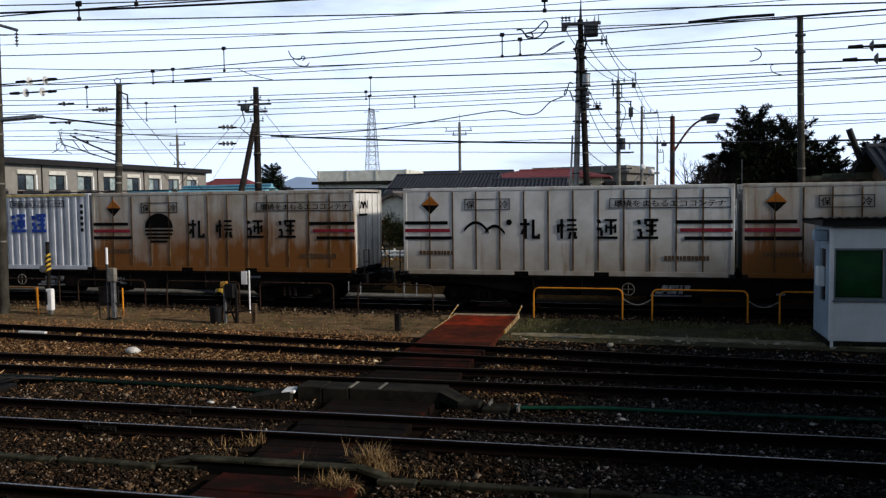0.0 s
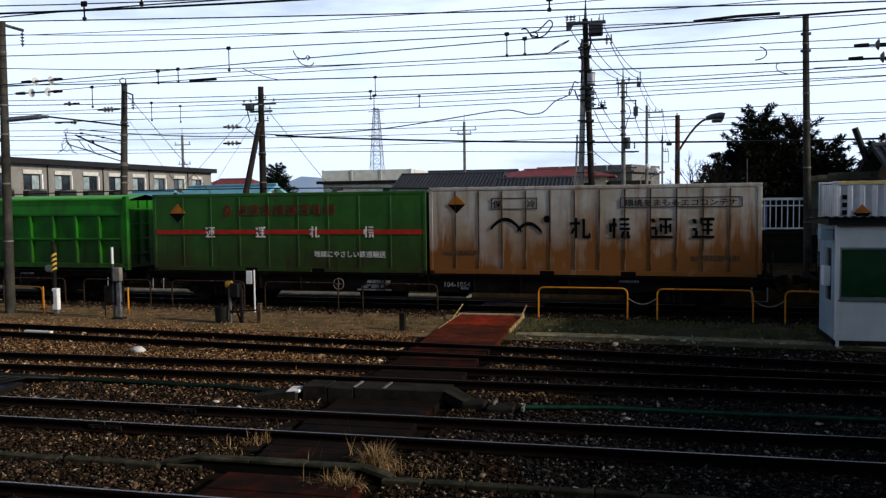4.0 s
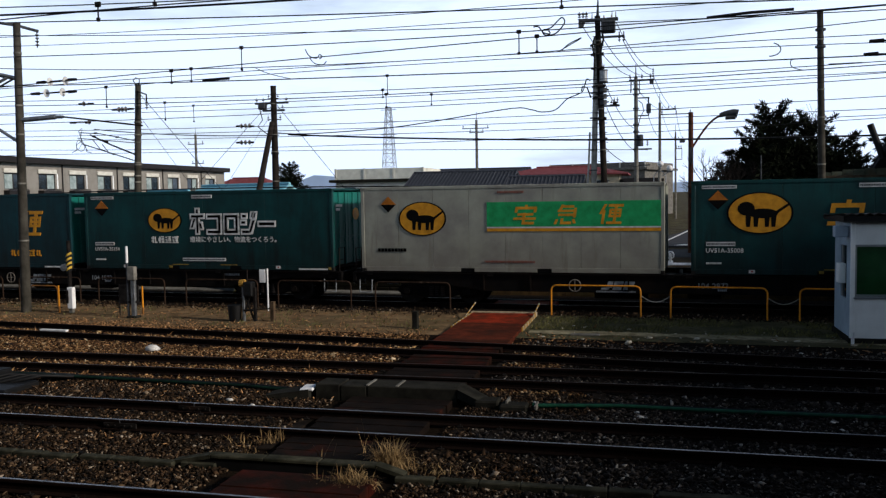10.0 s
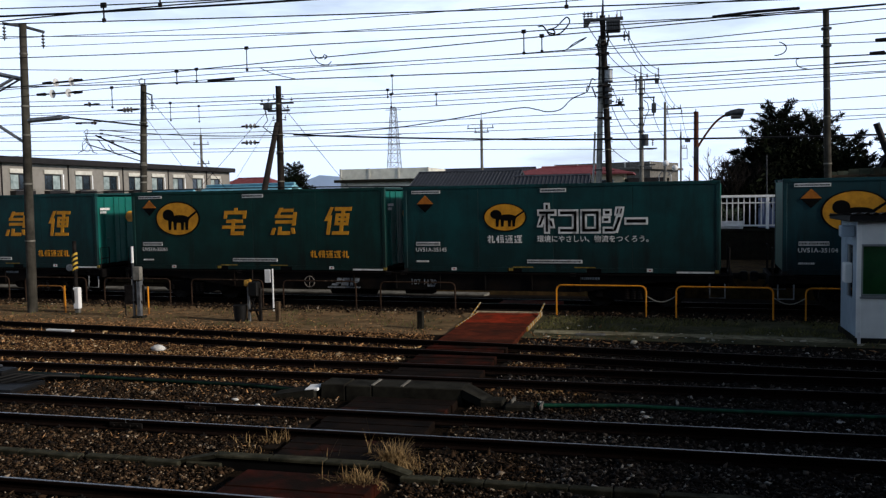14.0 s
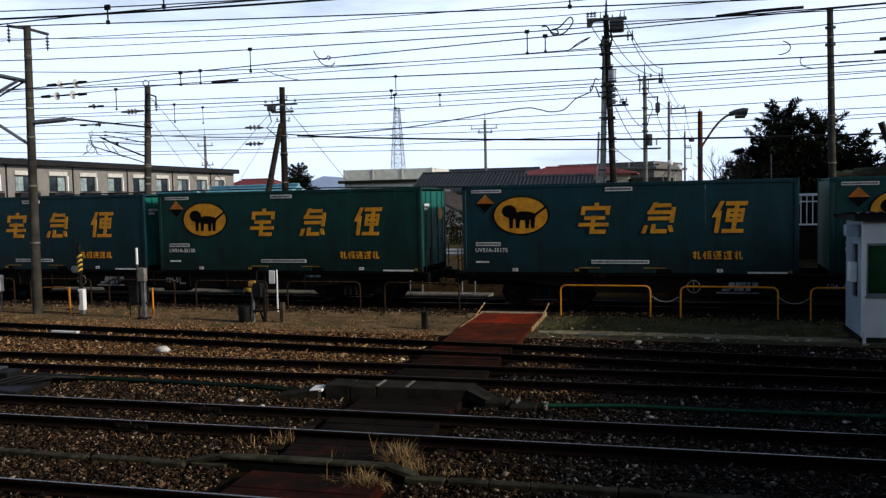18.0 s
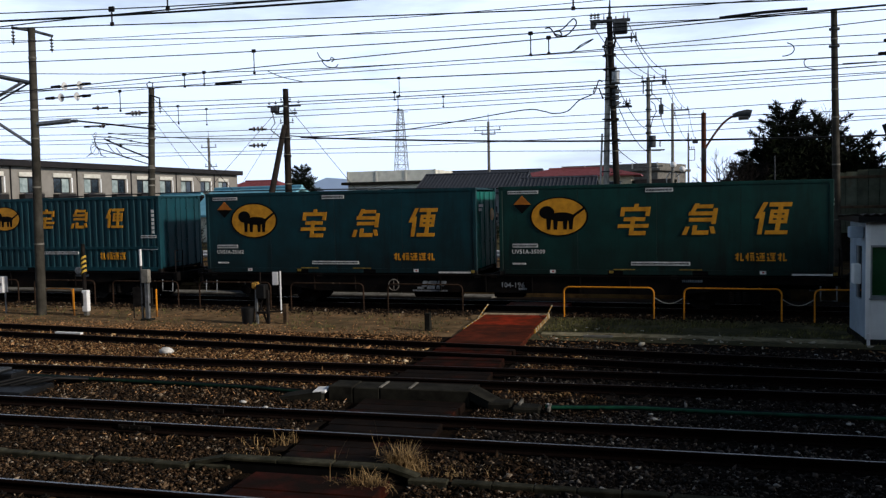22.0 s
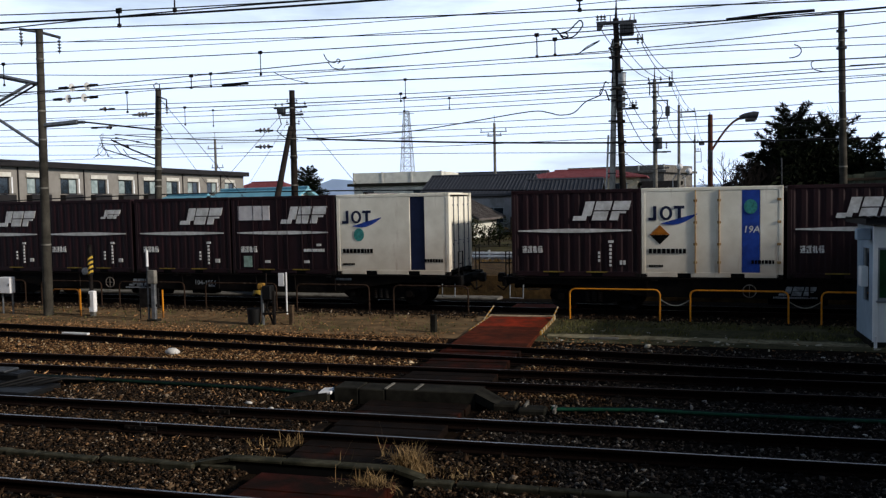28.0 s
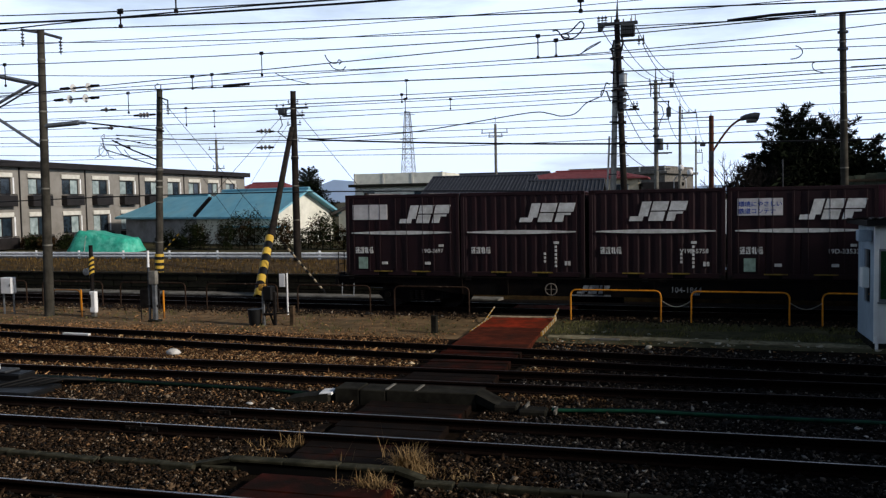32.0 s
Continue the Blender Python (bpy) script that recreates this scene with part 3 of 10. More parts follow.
        bar(0.63, 0.1, 0.63 + qw, 0.86)
        bar(0.36, 0.0, 1.0, q * 0.9)


def bars_line(mb, x0, z0, w, h, y0, y1, seed, lo=0.5, hi=0.95):
    """Small writing that cannot be read, as a row of plain bars."""
    rnd = random.Random(seed)
    x = x0
    while x < x0 + w - h * 0.4:
        k = h * rnd.uniform(lo, hi)
        mb.box(x, y0, z0, min(x + k, x0 + w), y1, z0 + h)
        x += k + h * 0.22


def corrugated(L, W, H, z0, pitch, depth, ends=True):
    """Container walls with pressed ribs."""
    mb = Mesh()
    prof = []
    n = max(4, int(round(L / pitch)))
    p = L / n
    for i in range(n):
        a = -L / 2 + i * p
        prof += [(a, 0), (a + 0.36 * p, 0), (a + 0.5 * p, depth), (a + 0.86 * p, depth)]
    prof.append((L / 2, 0))
    for side in (-1, 1):
        v = [(x, side * (W / 2 - d), z) for x, d in prof for z in (z0, H)]
        mb.add(v, [((2 * i, 2 * i + 2, 2 * i + 3, 2 * i + 1) if side < 0 else (2 * i, 2 * i + 1, 2 * i + 3, 2 * i + 2)) for i in range(len(prof) - 1)])
    n2 = max(3, int(round(W / pitch)))
    p = W / n2
    prof = []
    for i in range(n2):
        a = -W / 2 + i * p
        prof += [(a, 0), (a + 0.36 * p, 0), (a + 0.5 * p, depth), (a + 0.86 * p, depth)]
    prof.append((W / 2, 0))
    for side in (-1, 1):
        v = [(side * (L / 2 - d), y, z) for y, d in prof for z in (z0, H)]
        mb.add(v, [((2 * i, 2 * i + 1, 2 * i + 3, 2 * i + 2) if side < 0 else (2 * i, 2 * i + 2, 2 * i + 3, 2 * i + 1)) for i in range(len(prof) - 1)])
    return mb


def framework(t, L, W, H, skin, rail=0.10, post=0.11, pockets=((-0.9, 0.36), (0.9, 0.36)), roofmat=None):
    """Corner posts, rails, roof, floor, castings and fork pockets shared by all boxes."""
    for sx in (-1, 1):
        for sy in (-1, 1):
            x, y = sx * L / 2, sy * W / 2
            part("corner_post", Mesh().cbox(min(x, x - sx * post), min(y, y - sy * post), 0.1, max(x, x - sx * post), max(y, y - sy * post), H - 0.02, 0.012), skin, t)
            for z in (0, H - 0.118):
                part("corner_casting", Mesh().cbox(min(x, x - sx * 0.17) - (0.004 if sx < 0 else 0), min(y, y - sy * 0.16), z, max(x, x - sx * 0.17), max(y, y - sy * 0.16), z + 0.118, 0.01), M["iron"] if z == 0 else skin, t)
    for sy in (-1, 1):
        y0, y1 = (-W / 2, -W / 2 + 0.07) if sy < 0 else (W / 2 - 0.07, W / 2)
        part("top_rail", Mesh().cbox(-L / 2 + post, y0, H - rail, L / 2 - post, y1, H, 0.012), skin, t)
        sill = Mesh()
        xs = [-L / 2 + post] + [q for c, w in pockets for q in (c - w / 2, c + w / 2)] + [L / 2 - post]
        for i in range(0, len(xs) - 1, 2):
            sill.cbox(xs[i], y0, 0.02, xs[i + 1], y1, 0.16, 0.008)
        part("bottom_rail", sill, skin, t)
        for c, w in pockets:
            part("fork_pocket", Mesh().box(c - w / 2, y0 + 0.012 if sy < 0 else y0, 0.02, c + w / 2, y1 if sy < 0 else y1 - 0.012, 0.13), M["m_black"], t, "dark fork pocket")
            part("pocket_lip", Mesh().cbox(c - w / 2, y0, 0.13, c + w / 2, y1, 0.16, 0.005), skin, t)
    k = int(L / 0.45)
    a, top = L / 2 - 0.05, [(-L / 2 + 0.05, H - 0.02)]
    for i in range(k):
        x = -L / 2 + 0.3 + i * (L - 0.6) / max(1, k - 1)
        top += [(x - 0.06, H - 0.02), (x - 0.05, H + 0.006), (x + 0.05, H + 0.006), (x + 0.06, H - 0.02)]
    top.append((a, H - 0.02))
    n = len(top)
    roof = Mesh()
    v = [(x, y, z) for y in (-W / 2 + 0.08, W / 2 - 0.08) for x, z in top] + [(x, y, H - 0.06) for y in (-W / 2 + 0.08, W / 2 - 0.08) for x in (-a, a)]
    roof.add(v, [(i, i + 1, n + i + 1, n + i) for i in range(n - 1)] + [(2 * n, 2 * n + 2, 2 * n + 3, 2 * n + 1), (2 * n, 2 * n + 1, *range(n - 1, -1, -1)), (2 * n + 2, *range(n, 2 * n), 2 * n + 3), (2 * n, 0, n, 2 * n + 2), (2 * n + 1, 2 * n + 3, 2 * n - 1, n - 1)])
    part("roof", roof, roofmat or skin, t)
    part("floor", Mesh().box(-L / 2 + 0.06, -W / 2 + 0.08, 0.04, L / 2 - 0.06, W / 2 - 0.08, 0.12), M["under"], t)


def end_doors(t, L, W, H, skin, side=1, lift=0.0):
    """Two leaves with locking bars at an end."""
    x = side * L / 2
    for sy in (-1, 1):
        y0, y1 = (-W / 2 + 0.12, -0.01) if sy < 0 else (0.01, W / 2 - 0.12)
        d = part("door_leaf", Mesh().cbox(min(x - side * 0.05, x - side * 0.012), y0, 0.16, max(x - side * 0.05, x - side * 0.012), y1, H - 0.12, 0.008), skin, t)
        for q in (0.3, 0.75):
            bar = Mesh()
            y = y0 + (y1 - y0) * q
            bar.tube([(x + side * 0.012, y, 0.14), (x + side * 0.012, y, H - 0.1)], 0.017, 6)
            for z in (0.35, 0.9, 1.5, 2.1):
                bar.cbox(x - 0.02, y - 0.05, z, x + 0.02, y + 0.05, z + 0.05, 0.006)
            bar.tube([(x + side * 0.03, y, 1.05), (x + side * 0.03, y + 0.22 * sy * -1, 1.02)], 0.012, 6)
            part("locking_bar", bar, M["steel"] if skin in (M["c_cream"],) else skin, d)


def place(t, u, z=1.0):
    TRAIN.append((t, u, z + RAIL_Z))
    return t


def panel_box(u, L, H, skin, label, endskin=None, ribs=0, W=2.49, label_end="", groove=None):
    """A long closed box with nearly smooth panel sides."""
    t = thing("freight_container", label, "freight container", "containers of the train")
    body = Mesh()
    k = ribs or 4
    n = k
    for i in range(n):
        a, b = -L / 2 + 0.11 + i * (L - 0.22) / n, -L / 2 + 0.11 + (i + 1) * (L - 0.22) / n
        p = part("side_panel", Mesh().cbox(a + 0.004, -W / 2 + 0.012, 0.16, b - 0.004, -W / 2 + 0.05, H - 0.1, 0.006), skin, t)
        part("side_panel", Mesh().cbox(a + 0.004, W / 2 - 0.05, 0.16, b - 0.004, W / 2 - 0.012, H - 0.1, 0.006), skin, t)
        if groove and i:
            part("seam", Mesh().cbox(a - 0.022, -W / 2 - 0.004, 0.17, a + 0.022, -W / 2 + 0.03, H - 0.12, 0.008), groove, t)
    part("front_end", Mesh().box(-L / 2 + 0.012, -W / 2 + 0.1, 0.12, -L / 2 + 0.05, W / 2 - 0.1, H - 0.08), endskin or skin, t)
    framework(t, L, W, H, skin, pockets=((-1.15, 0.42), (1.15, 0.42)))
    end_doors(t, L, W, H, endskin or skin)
    return place(t, u)


F = -1.245          # near face of the boxes
# plain bars of the outlined signs: left, foot, right, top and slant
OUTLINED = (((0.12, 0.66, 0.92, 0.76, 0), (0.46, 0.84, 0.58, 1.0, 0), (0.46, 0.0, 0.58, 0.66, 0), (0.08, 0.24, 0.2, 0.6, 0.2), (0.72, 0.2, 0.84, 0.42, -0.08)),
            ((0.08, 0.74, 0.92, 0.86, 0), (0.78, 0.0, 0.92, 0.74, 0), (0.08, 0.0, 0.78, 0.12, 0)),
            ((0.08, 0.74, 0.92, 0.86, 0), (0.78, 0.12, 0.92, 0.74, 0), (0.08, 0.12, 0.22, 0.74, 0), (0.08, 0.0, 0.92, 0.12, 0)),
            ((0.1, 0.74, 0.34, 0.86, 0), (0.04, 0.44, 0.28, 0.56, 0), (0.08, 0.0, 0.5, 0.12, 0), (0.5, 0.02, 0.64, 0.6, 0.26), (0.66, 0.74, 0.73, 0.95, 0.06), (0.84, 0.74, 0.91, 0.95, 0.06)),
            ((0.04, 0.36, 1.0, 0.5, 0),))


def teal_parcel(u, L=9.2, style="three", number="", skin="c_teal", old=False):
    """The parcel firm's long boxes, with an oval sign and large painted signs."""
    lab = {"three": "dark teal parcel container with orange oval and slanted signs", "eco": "dark teal parcel container with white outlined signs"}[style]
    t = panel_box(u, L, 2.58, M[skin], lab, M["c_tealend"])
    x = lambda d: -L / 2 + d
    y0, y1 = F - 0.004, F + 0.02
    cx, rx, cz, rz = (1.77, 0.82, 1.69, 0.55) if style == "three" else (3.15, 0.63, 1.63, 0.40)
    oval_sign(t, x(cx), cz, rx, rz)
    if style == "three":
        for i, (a, w) in enumerate(((3.40, 0.98), (5.18, 1.05), (7.0, 1.02))):
            g = Mesh()
            glyph(g, x(a), 1.14, w * 0.86, 0.86, i, y0, y1, 0.16, 0.135)
            part("large_sign", g, M["m_orange"], t, "large slanted orange sign")
        g = Mesh()
        for i in range(5):
            glyph(g, x(6.57 + i * 0.27), 0.42, 0.22, 0.22, i + 20, y0, y1, 0, 0.16)
        part("firm_line", g, M["m_orange"], t, "small line of orange signs")
    else:
        for i, bars in enumerate(OUTLINED):
            g, h = Mesh(), Mesh()
            px, pz, w, q = x(4.1 + i * 0.63), 1.2, 0.56, 0.68 if i else 0.78
            for a, b, c, d, skew in bars:
                for mb, e, dep in ((g, 0.055, 0.003), (h, 0.0, 0.006)):
                    mb.prism([(px + a * w - e, pz + b * q - e), (px + c * w + e, pz + b * q - e), (px + (c + skew) * w + e, pz + d * q + e), (px + (a + skew) * w - e, pz + d * q + e)], F - dep, F + 0.02)
            s = part("outlined_sign", g, M["m_white"], t, "white outlined sign")
            part("sign_core", h, M["m_black"], s)
        part("slogan", words("環境にやさしい、物流をつくろう。", 0.205, M["m_white"]), None, t, "small white slogan", Matrix.Translation((x(4.1), F - 0.004, 0.92)))
        g = Mesh()
        for i in range(4):
            glyph(g, x(2.62 + i * 0.27), 0.88, 0.22, 0.22, i + 60, y0, y1, 0, 0.17)
        part("firm_line", g, M["m_white"], t, "small line of white signs")
    hazard(t, x(0.7), 2.05, 0.26)
    label_bar(t, x(4.2), 2.34, 0.75, 0.11, 5)
    label_bar(t, x(0.28), 2.36, 0.9, 0.09, 6)
    label_bar(t, x(0.4), 0.80, 0.75, 0.11, 7)
    label_bar(t, x(3.8), 0.29, 1.6, 0.10, 8)
    if number:
        part("container_number", words(number, 0.17, M["m_white"]), None, t, "white container number", Matrix.Translation((x(0.38), F - 0.004, 0.62)))
    b = Mesh()
    bars_line(b, x(0.4), 0.30, 0.4, 0.05, y0, y1, 3)
    for a in (1.5, 7.2):
        b.box(x(a), y0, 0.06, x(a) + 0.16, y1, 0.15)
    b.box(x(8.0), y0, 0.03, x(9.0), y1, 0.08)
    part("small_marks", b, M["m_white"], t)
    b = Mesh()
    for a in (1.56, 7.26):
        b.box(x(a), y0 - 0.002, 0.085, x(a) + 0.05, y1, 0.13)
    part("red_dot_mark", b, M["m_redbright"], t)
    b = Mesh()
    for a in (-0.9, 0.9):
        b.box(a - 0.3, y0, 0.155, a + 0.3, y1, 0.185)
    b.box(-1.32, y0, 0.06, -1.2, y1, 0.14)
    b.box(x(9.02), y0, 0.04, x(9.12), y1, 0.12)
    part("pocket_edge", b, M["pocket_edge"], t, "yellowed fork pocket edges")
    e = part("end_oval", end_disc(L, 0.26, 0.2, 1.75), M["m_orange"], t, "orange oval sign on the end")
    for q, w in ((2.0, 0.5), (1.88, 0.32)):
        part("end_mark", Mesh().box(L / 2 + 0.03, -1.05, q, L / 2 + 0.034, -1.05 + w, q + 0.08), M["m_white"], t)
    return t


def end_disc(L, ry, rz, cz, y=0.55):
    mb = Mesh()
    n = 18
    v = [(L / 2 + k, y + ry * math.cos(6.28318 * i / n), cz + rz * math.sin(6.28318 * i / n)) for k in (0.028, 0.034) for i in range(n)]
    return mb.add(v, [tuple(range(n))[::-1], tuple(range(n, 2 * n))] + [(i, (i + 1) % n, n + (i + 1) % n, n + i) for i in range(n)])


def oval_sign(t, cx, cz, rx, rz, depth=F):
    s = part("oval_sign", Mesh().disc(cx, cz, rx, rz, depth - 0.003, depth + 0.02, 36), M["m_orange"], t, "orange oval sign with a black rim")
    rim = Mesh()
    n = 36
    for k in range(n):
        a, b = 6.28318 * k / n, 6.28318 * (k + 1) / n
        rim.prism([(cx + rx * q * math.cos(w), cz + rz * q * math.sin(w)) for q, w in ((0.97, a), (1.03, a), (1.03, b), (0.97, b))], depth - 0.005, depth + 0.02)
    part("rim", rim, M["m_black"], s)
    # plain dark shapes inside the oval
    d = Mesh()
    d.disc(cx + 0.10 * rx, cz - 0.02 * rz, 0.46 * rx, 0.24 * rz, depth - 0.006, depth + 0.02, 20)
    d.disc(cx - 0.42 * rx, cz + 0.22 * rz, 0.27 * rx, 0.34 * rz, depth - 0.0062, depth + 0.02, 16)
    for q in (-0.36, -0.12, 0.22, 0.42):
        d.prism([(cx + (q - 0.06) * rx, cz - 0.68 * rz), (cx + (q + 0.06) * rx, cz - 0.68 * rz), (cx + (q + 0.1) * rx, cz - 0.1 * rz), (cx + (q - 0.08) * rx, cz - 0.1 * rz)], depth - 0.0058, depth + 0.02)
    d.prism([(cx + 0.42 * rx, cz + 0.02 * rz), (cx + 0.5 * rx, cz - 0.08 * rz), (cx + 0.9 * rx, cz + 0.36 * rz), (cx + 0.86 * rx, cz + 0.46 * rz)], depth - 0.0057, depth + 0.02)
    part("dark_shape", d, M["m_black"], s, "plain black shape")
    return s


def hazard(t, cx, cz, r, depth=F):
    part("diamond_mark", Mesh().prism([(cx - r, cz), (cx, cz), (cx + r, cz), (cx, cz + r)], depth - 0.004, depth + 0.02), M["m_hazard"], t, "orange and black diamond mark")
    part("diamond_half", Mesh().prism([(cx - r, cz - 0.004), (cx, cz - r), (cx + r, cz - 0.004)], depth - 0.004, depth + 0.02), M["m_black"], t)


def label_bar(t, x0, z0, w, h, seed, m="m_white", ink="m_black", depth=F):
    p = part("label_strip", Mesh().box(x0, depth - 0.003, z0, x0 + w, depth + 0.02, z0 + h), M[m], t)
    b = Mesh()
    bars_line(b, x0 + h * 0.15, z0 + h * 0.25, w - h * 0.3, h * 0.5, depth - 0.005, depth + 0.02, seed, 0.3, 0.6)
    part("label_print", b, M[ink], p)


def grey_parcel(u, L=9.05):
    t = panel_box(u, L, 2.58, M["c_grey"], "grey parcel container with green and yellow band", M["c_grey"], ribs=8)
    x = lambda d: -L / 2 + d
    oval_sign(t, x(1.98), 1.61, 0.73, 0.50)
    part("green_band", Mesh().box(x(3.98), F - 0.003, 1.36, x(8.95), F + 0.02, 2.08), M["m_green"], t, "green band")
    part("yellow_band", Mesh().box(x(3.98), F - 0.003, 1.22, x(8.95), F + 0.02, 1.31), M["m_orange"], t, "yellow band")
    part("white_line", Mesh().box(x(3.98), F - 0.003, 1.315, x(8.95), F + 0.02, 1.355), M["m_white"], t)
    for i, a in enumerate((4.75, 5.95, 7.2)):
        g = Mesh()
        glyph(g, x(a), 1.42, 0.66, 0.56, i, F - 0.006, F + 0.02, 0.16, 0.14)
        part("large_sign", g, M["m_orange"], t, "slanted yellow sign")
    hazard(t, x(0.9), 2.05, 0.24)
    b = Mesh()
    bars_line(b, x(0.55), 0.62, 0.95, 0.10, F - 0.004, F + 0.02, 5)
    part("number_bars", b, M["m_black"], t)
    b = Mesh()
    bars_line(b, x(4.3), 2.34, 0.8, 0.06, F - 0.004, F + 0.02, 6, 0.25, 0.6)
    bars_line(b, x(3.9), 0.3, 1.5, 0.06, F - 0.004, F + 0.02, 8, 0.25, 0.6)
    part("red_print", b, M["m_faded"], t)


def wave_logo(t, x0, z0, w, h, m, depth=F, weight=0.22):
    """A swooping double arc with a dot."""
    mb = Mesh()
    for c0, c1, up in ((0.0, 0.52, 1.0), (0.45, 0.86, 0.75)):
        n = 14
        pts = []
        for i in range(n + 1):
            q = i / n
            pts.append((x0 + w * (c0 + (c1 - c0) * q), z0 + h * (up * math.sin(3.14159 * (0.12 + 0.8 * q)) ** 0.8)))
        for i in range(n):
            (a, b), (c, d) = pts[i], pts[i + 1]
            k = weight * h
            mb.prism([(a, b - k), (c, d - k), (c, d), (a, b)], depth - 0.004, depth + 0.02)
    part("logo_dot", Mesh().disc(x0 + w * 0.95, z0 + h * 0.9, w * 0.06, w * 0.06, depth - 0.004, depth + 0.02, 14), M[m], t)
    part("arc_logo", mb, M[m], t, "swooping arc sign")


def four_signs(t, xs, z0, h, m, seed, depth=F, wide=0.95, weight=0.12):
    for i, a in enumerate(xs):
        g = Mesh()
        glyph(g, a, z0, h * wide, h, seed + i, depth - 0.004, depth + 0.02, 0, weight)
        part("painted_sign", g, M[m], t)


def boxed_words(t, body, x0, z0, w, h, m="m_black", ground_m=None, depth=F, size=None):
    fr = Mesh()
    e = 0.018
    for a in ((x0, z0, x0 + w, z0 + e), (x0, z0 + h - e, x0 + w, z0 + h), (x0, z0 + e, x0 + e, z0 + h - e), (x0 + w - e, z0 + e, x0 + w, z0 + h - e)):
        fr.box(a[0], depth - 0.003, a[1], a[2], depth + 0.02, a[3])
    f = part("word_frame", fr, M[m], t)
    me = words(body, size or h * 0.72, M[m])
    xs = [v.co.x for v in me.vertices]
    k = (w * 0.92) / max(0.01, max(xs) - min(xs))
    ob = part("lettering", me, None, f, "", Matrix.Translation((x0 + w * 0.04 - min(xs) * k, depth - 0.004, z0 + h * 0.2)) @ Matrix.Diagonal((k, 1, 1, 1)))


def cold_box(u, L, style, rusty):
    """The white insulated boxes with brown streaks."""
    skin = M["c_rust"] if rusty else M["c_white"]
    lab = "white insulated container streaked with brown rust" if rusty else "weathered white insulated container with dark painted signs"
    t = panel_box(u, L, 2.58, skin, lab, M["c_white"], ribs=13, groove=M["seam_rust"])
    x = lambda d: -L / 2 + d
    hazard(t, x(0.85), 2.08, 0.27)
    boxed_words(t, "保　　　冷", x(1.9), 1.92, 1.35, 0.33)
    boxed_words(t, "環境をまもるエココンテナ", x(6.1 if style != "wave2" else 5.6), 1.94, 3.25, 0.28)
    if style == "sun":
        d = Mesh()
        n = 12
        cx, cz = x(2.55), 1.42
        d.prism([(cx + 0.52 * math.cos(3.14159 * i / n), cz + 0.48 * math.sin(3.14159 * i / n)) for i in range(n + 1)], F - 0.004, F + 0.02)
        for k, w in enumerate((0.52, 0.5, 0.42, 0.3)):
            d.box(cx - w, F - 0.004, cz - 0.12 - 0.12 * k, cx + w, F + 0.02, cz - 0.05 - 0.12 * k)
        part("rising_disc", d, M["m_black"], t, "black half disc with bars")
        four_signs(t, [x(q) for q in (3.65, 4.65, 5.75, 6.85)], 1.1, 0.58, "m_black", 72, F, 1.0, 0.135)
    else:
        wave_logo(t, x(1.88), 1.18, 1.42 if style == "wave" else 1.75, 0.42 if style == "wave" else 0.5, "m_black")
        xs = (3.55, 4.62, 5.75, 6.86) if style == "wave" else (4.2, 5.3, 6.45, 7.55)
        four_signs(t, [x(q) for q in xs], 1.08, 0.58, "m_black", 72, F, 1.0, 0.135)
    if style != "wave2":
        for a, w, first in ((0.05, 1.45, 0), (7.9, 1.5, 1)):
            for k, m in enumerate(("m_black", "m_red", "m_black")):
                o = (0.12 * k if first else 0)
                part("stripe", Mesh().box(x(a + o), F - 0.004, 1.5 - 0.225 * k, x(a + w - (0 if first else 0.12 * (2 - k) * 0.5)), F + 0.02, 1.6 - 0.225 * k), M[m], t, "dark red stripe" if k == 1 else "black stripe")
    b = Mesh()
    bars_line(b, x(0.5), 0.6, 1.1, 0.12, F - 0.004, F + 0.02, 5, 0.4, 0.8)
    bars_line(b, x(7.6), 0.48, 1.2, 0.13, F - 0.004, F + 0.02, 9, 0.4, 0.8)
    part("number_bars", b, M["m_brown"], t)
    # signs on the end door
    for y, w, z, h in ((-0.92, 0.05, 1.98, 0.26), (-0.2, 0.05, 1.98, 0.26), (-0.9, 0.7, 1.76, 0.07)):
        part("end_mark", Mesh().box(L / 2 + 0.032, y, z, L / 2 + 0.036, y + w, z + h), M["m_black"], t)
    arc = Mesh().tube([(L / 2 + 0.03, -0.8 + 0.045 * i, 2.0 + 0.2 * abs(math.sin(i * 0.52))) for i in range(13)], 0.022, 5)
    part("end_arc", arc, M["m_black"], t)
    return t


M["seam_rust"] = mat("rusty_seam", "6a583f", "3c2614", 0.85, 0, 2.5, "2c1a0e", (0.45, 0.7), 1.5, (1, 1, 0.6), bump=0.2)


def ribbed_box(u, L, skin, label, H=2.58, W=2.46, pitch=0.3, depth=0.045):
    t = thing("freight_container", label, "freight container", "containers of the train")
    part("ribbed_wall", corrugated(L - 0.1, W - 0.02, H - 0.08, 0.12, pitch, depth), skin, t)
    framework(t, L, W, H, skin, pockets=((-1.05, 0.36), (1.05, 0.36)))
    return place(t, u), t


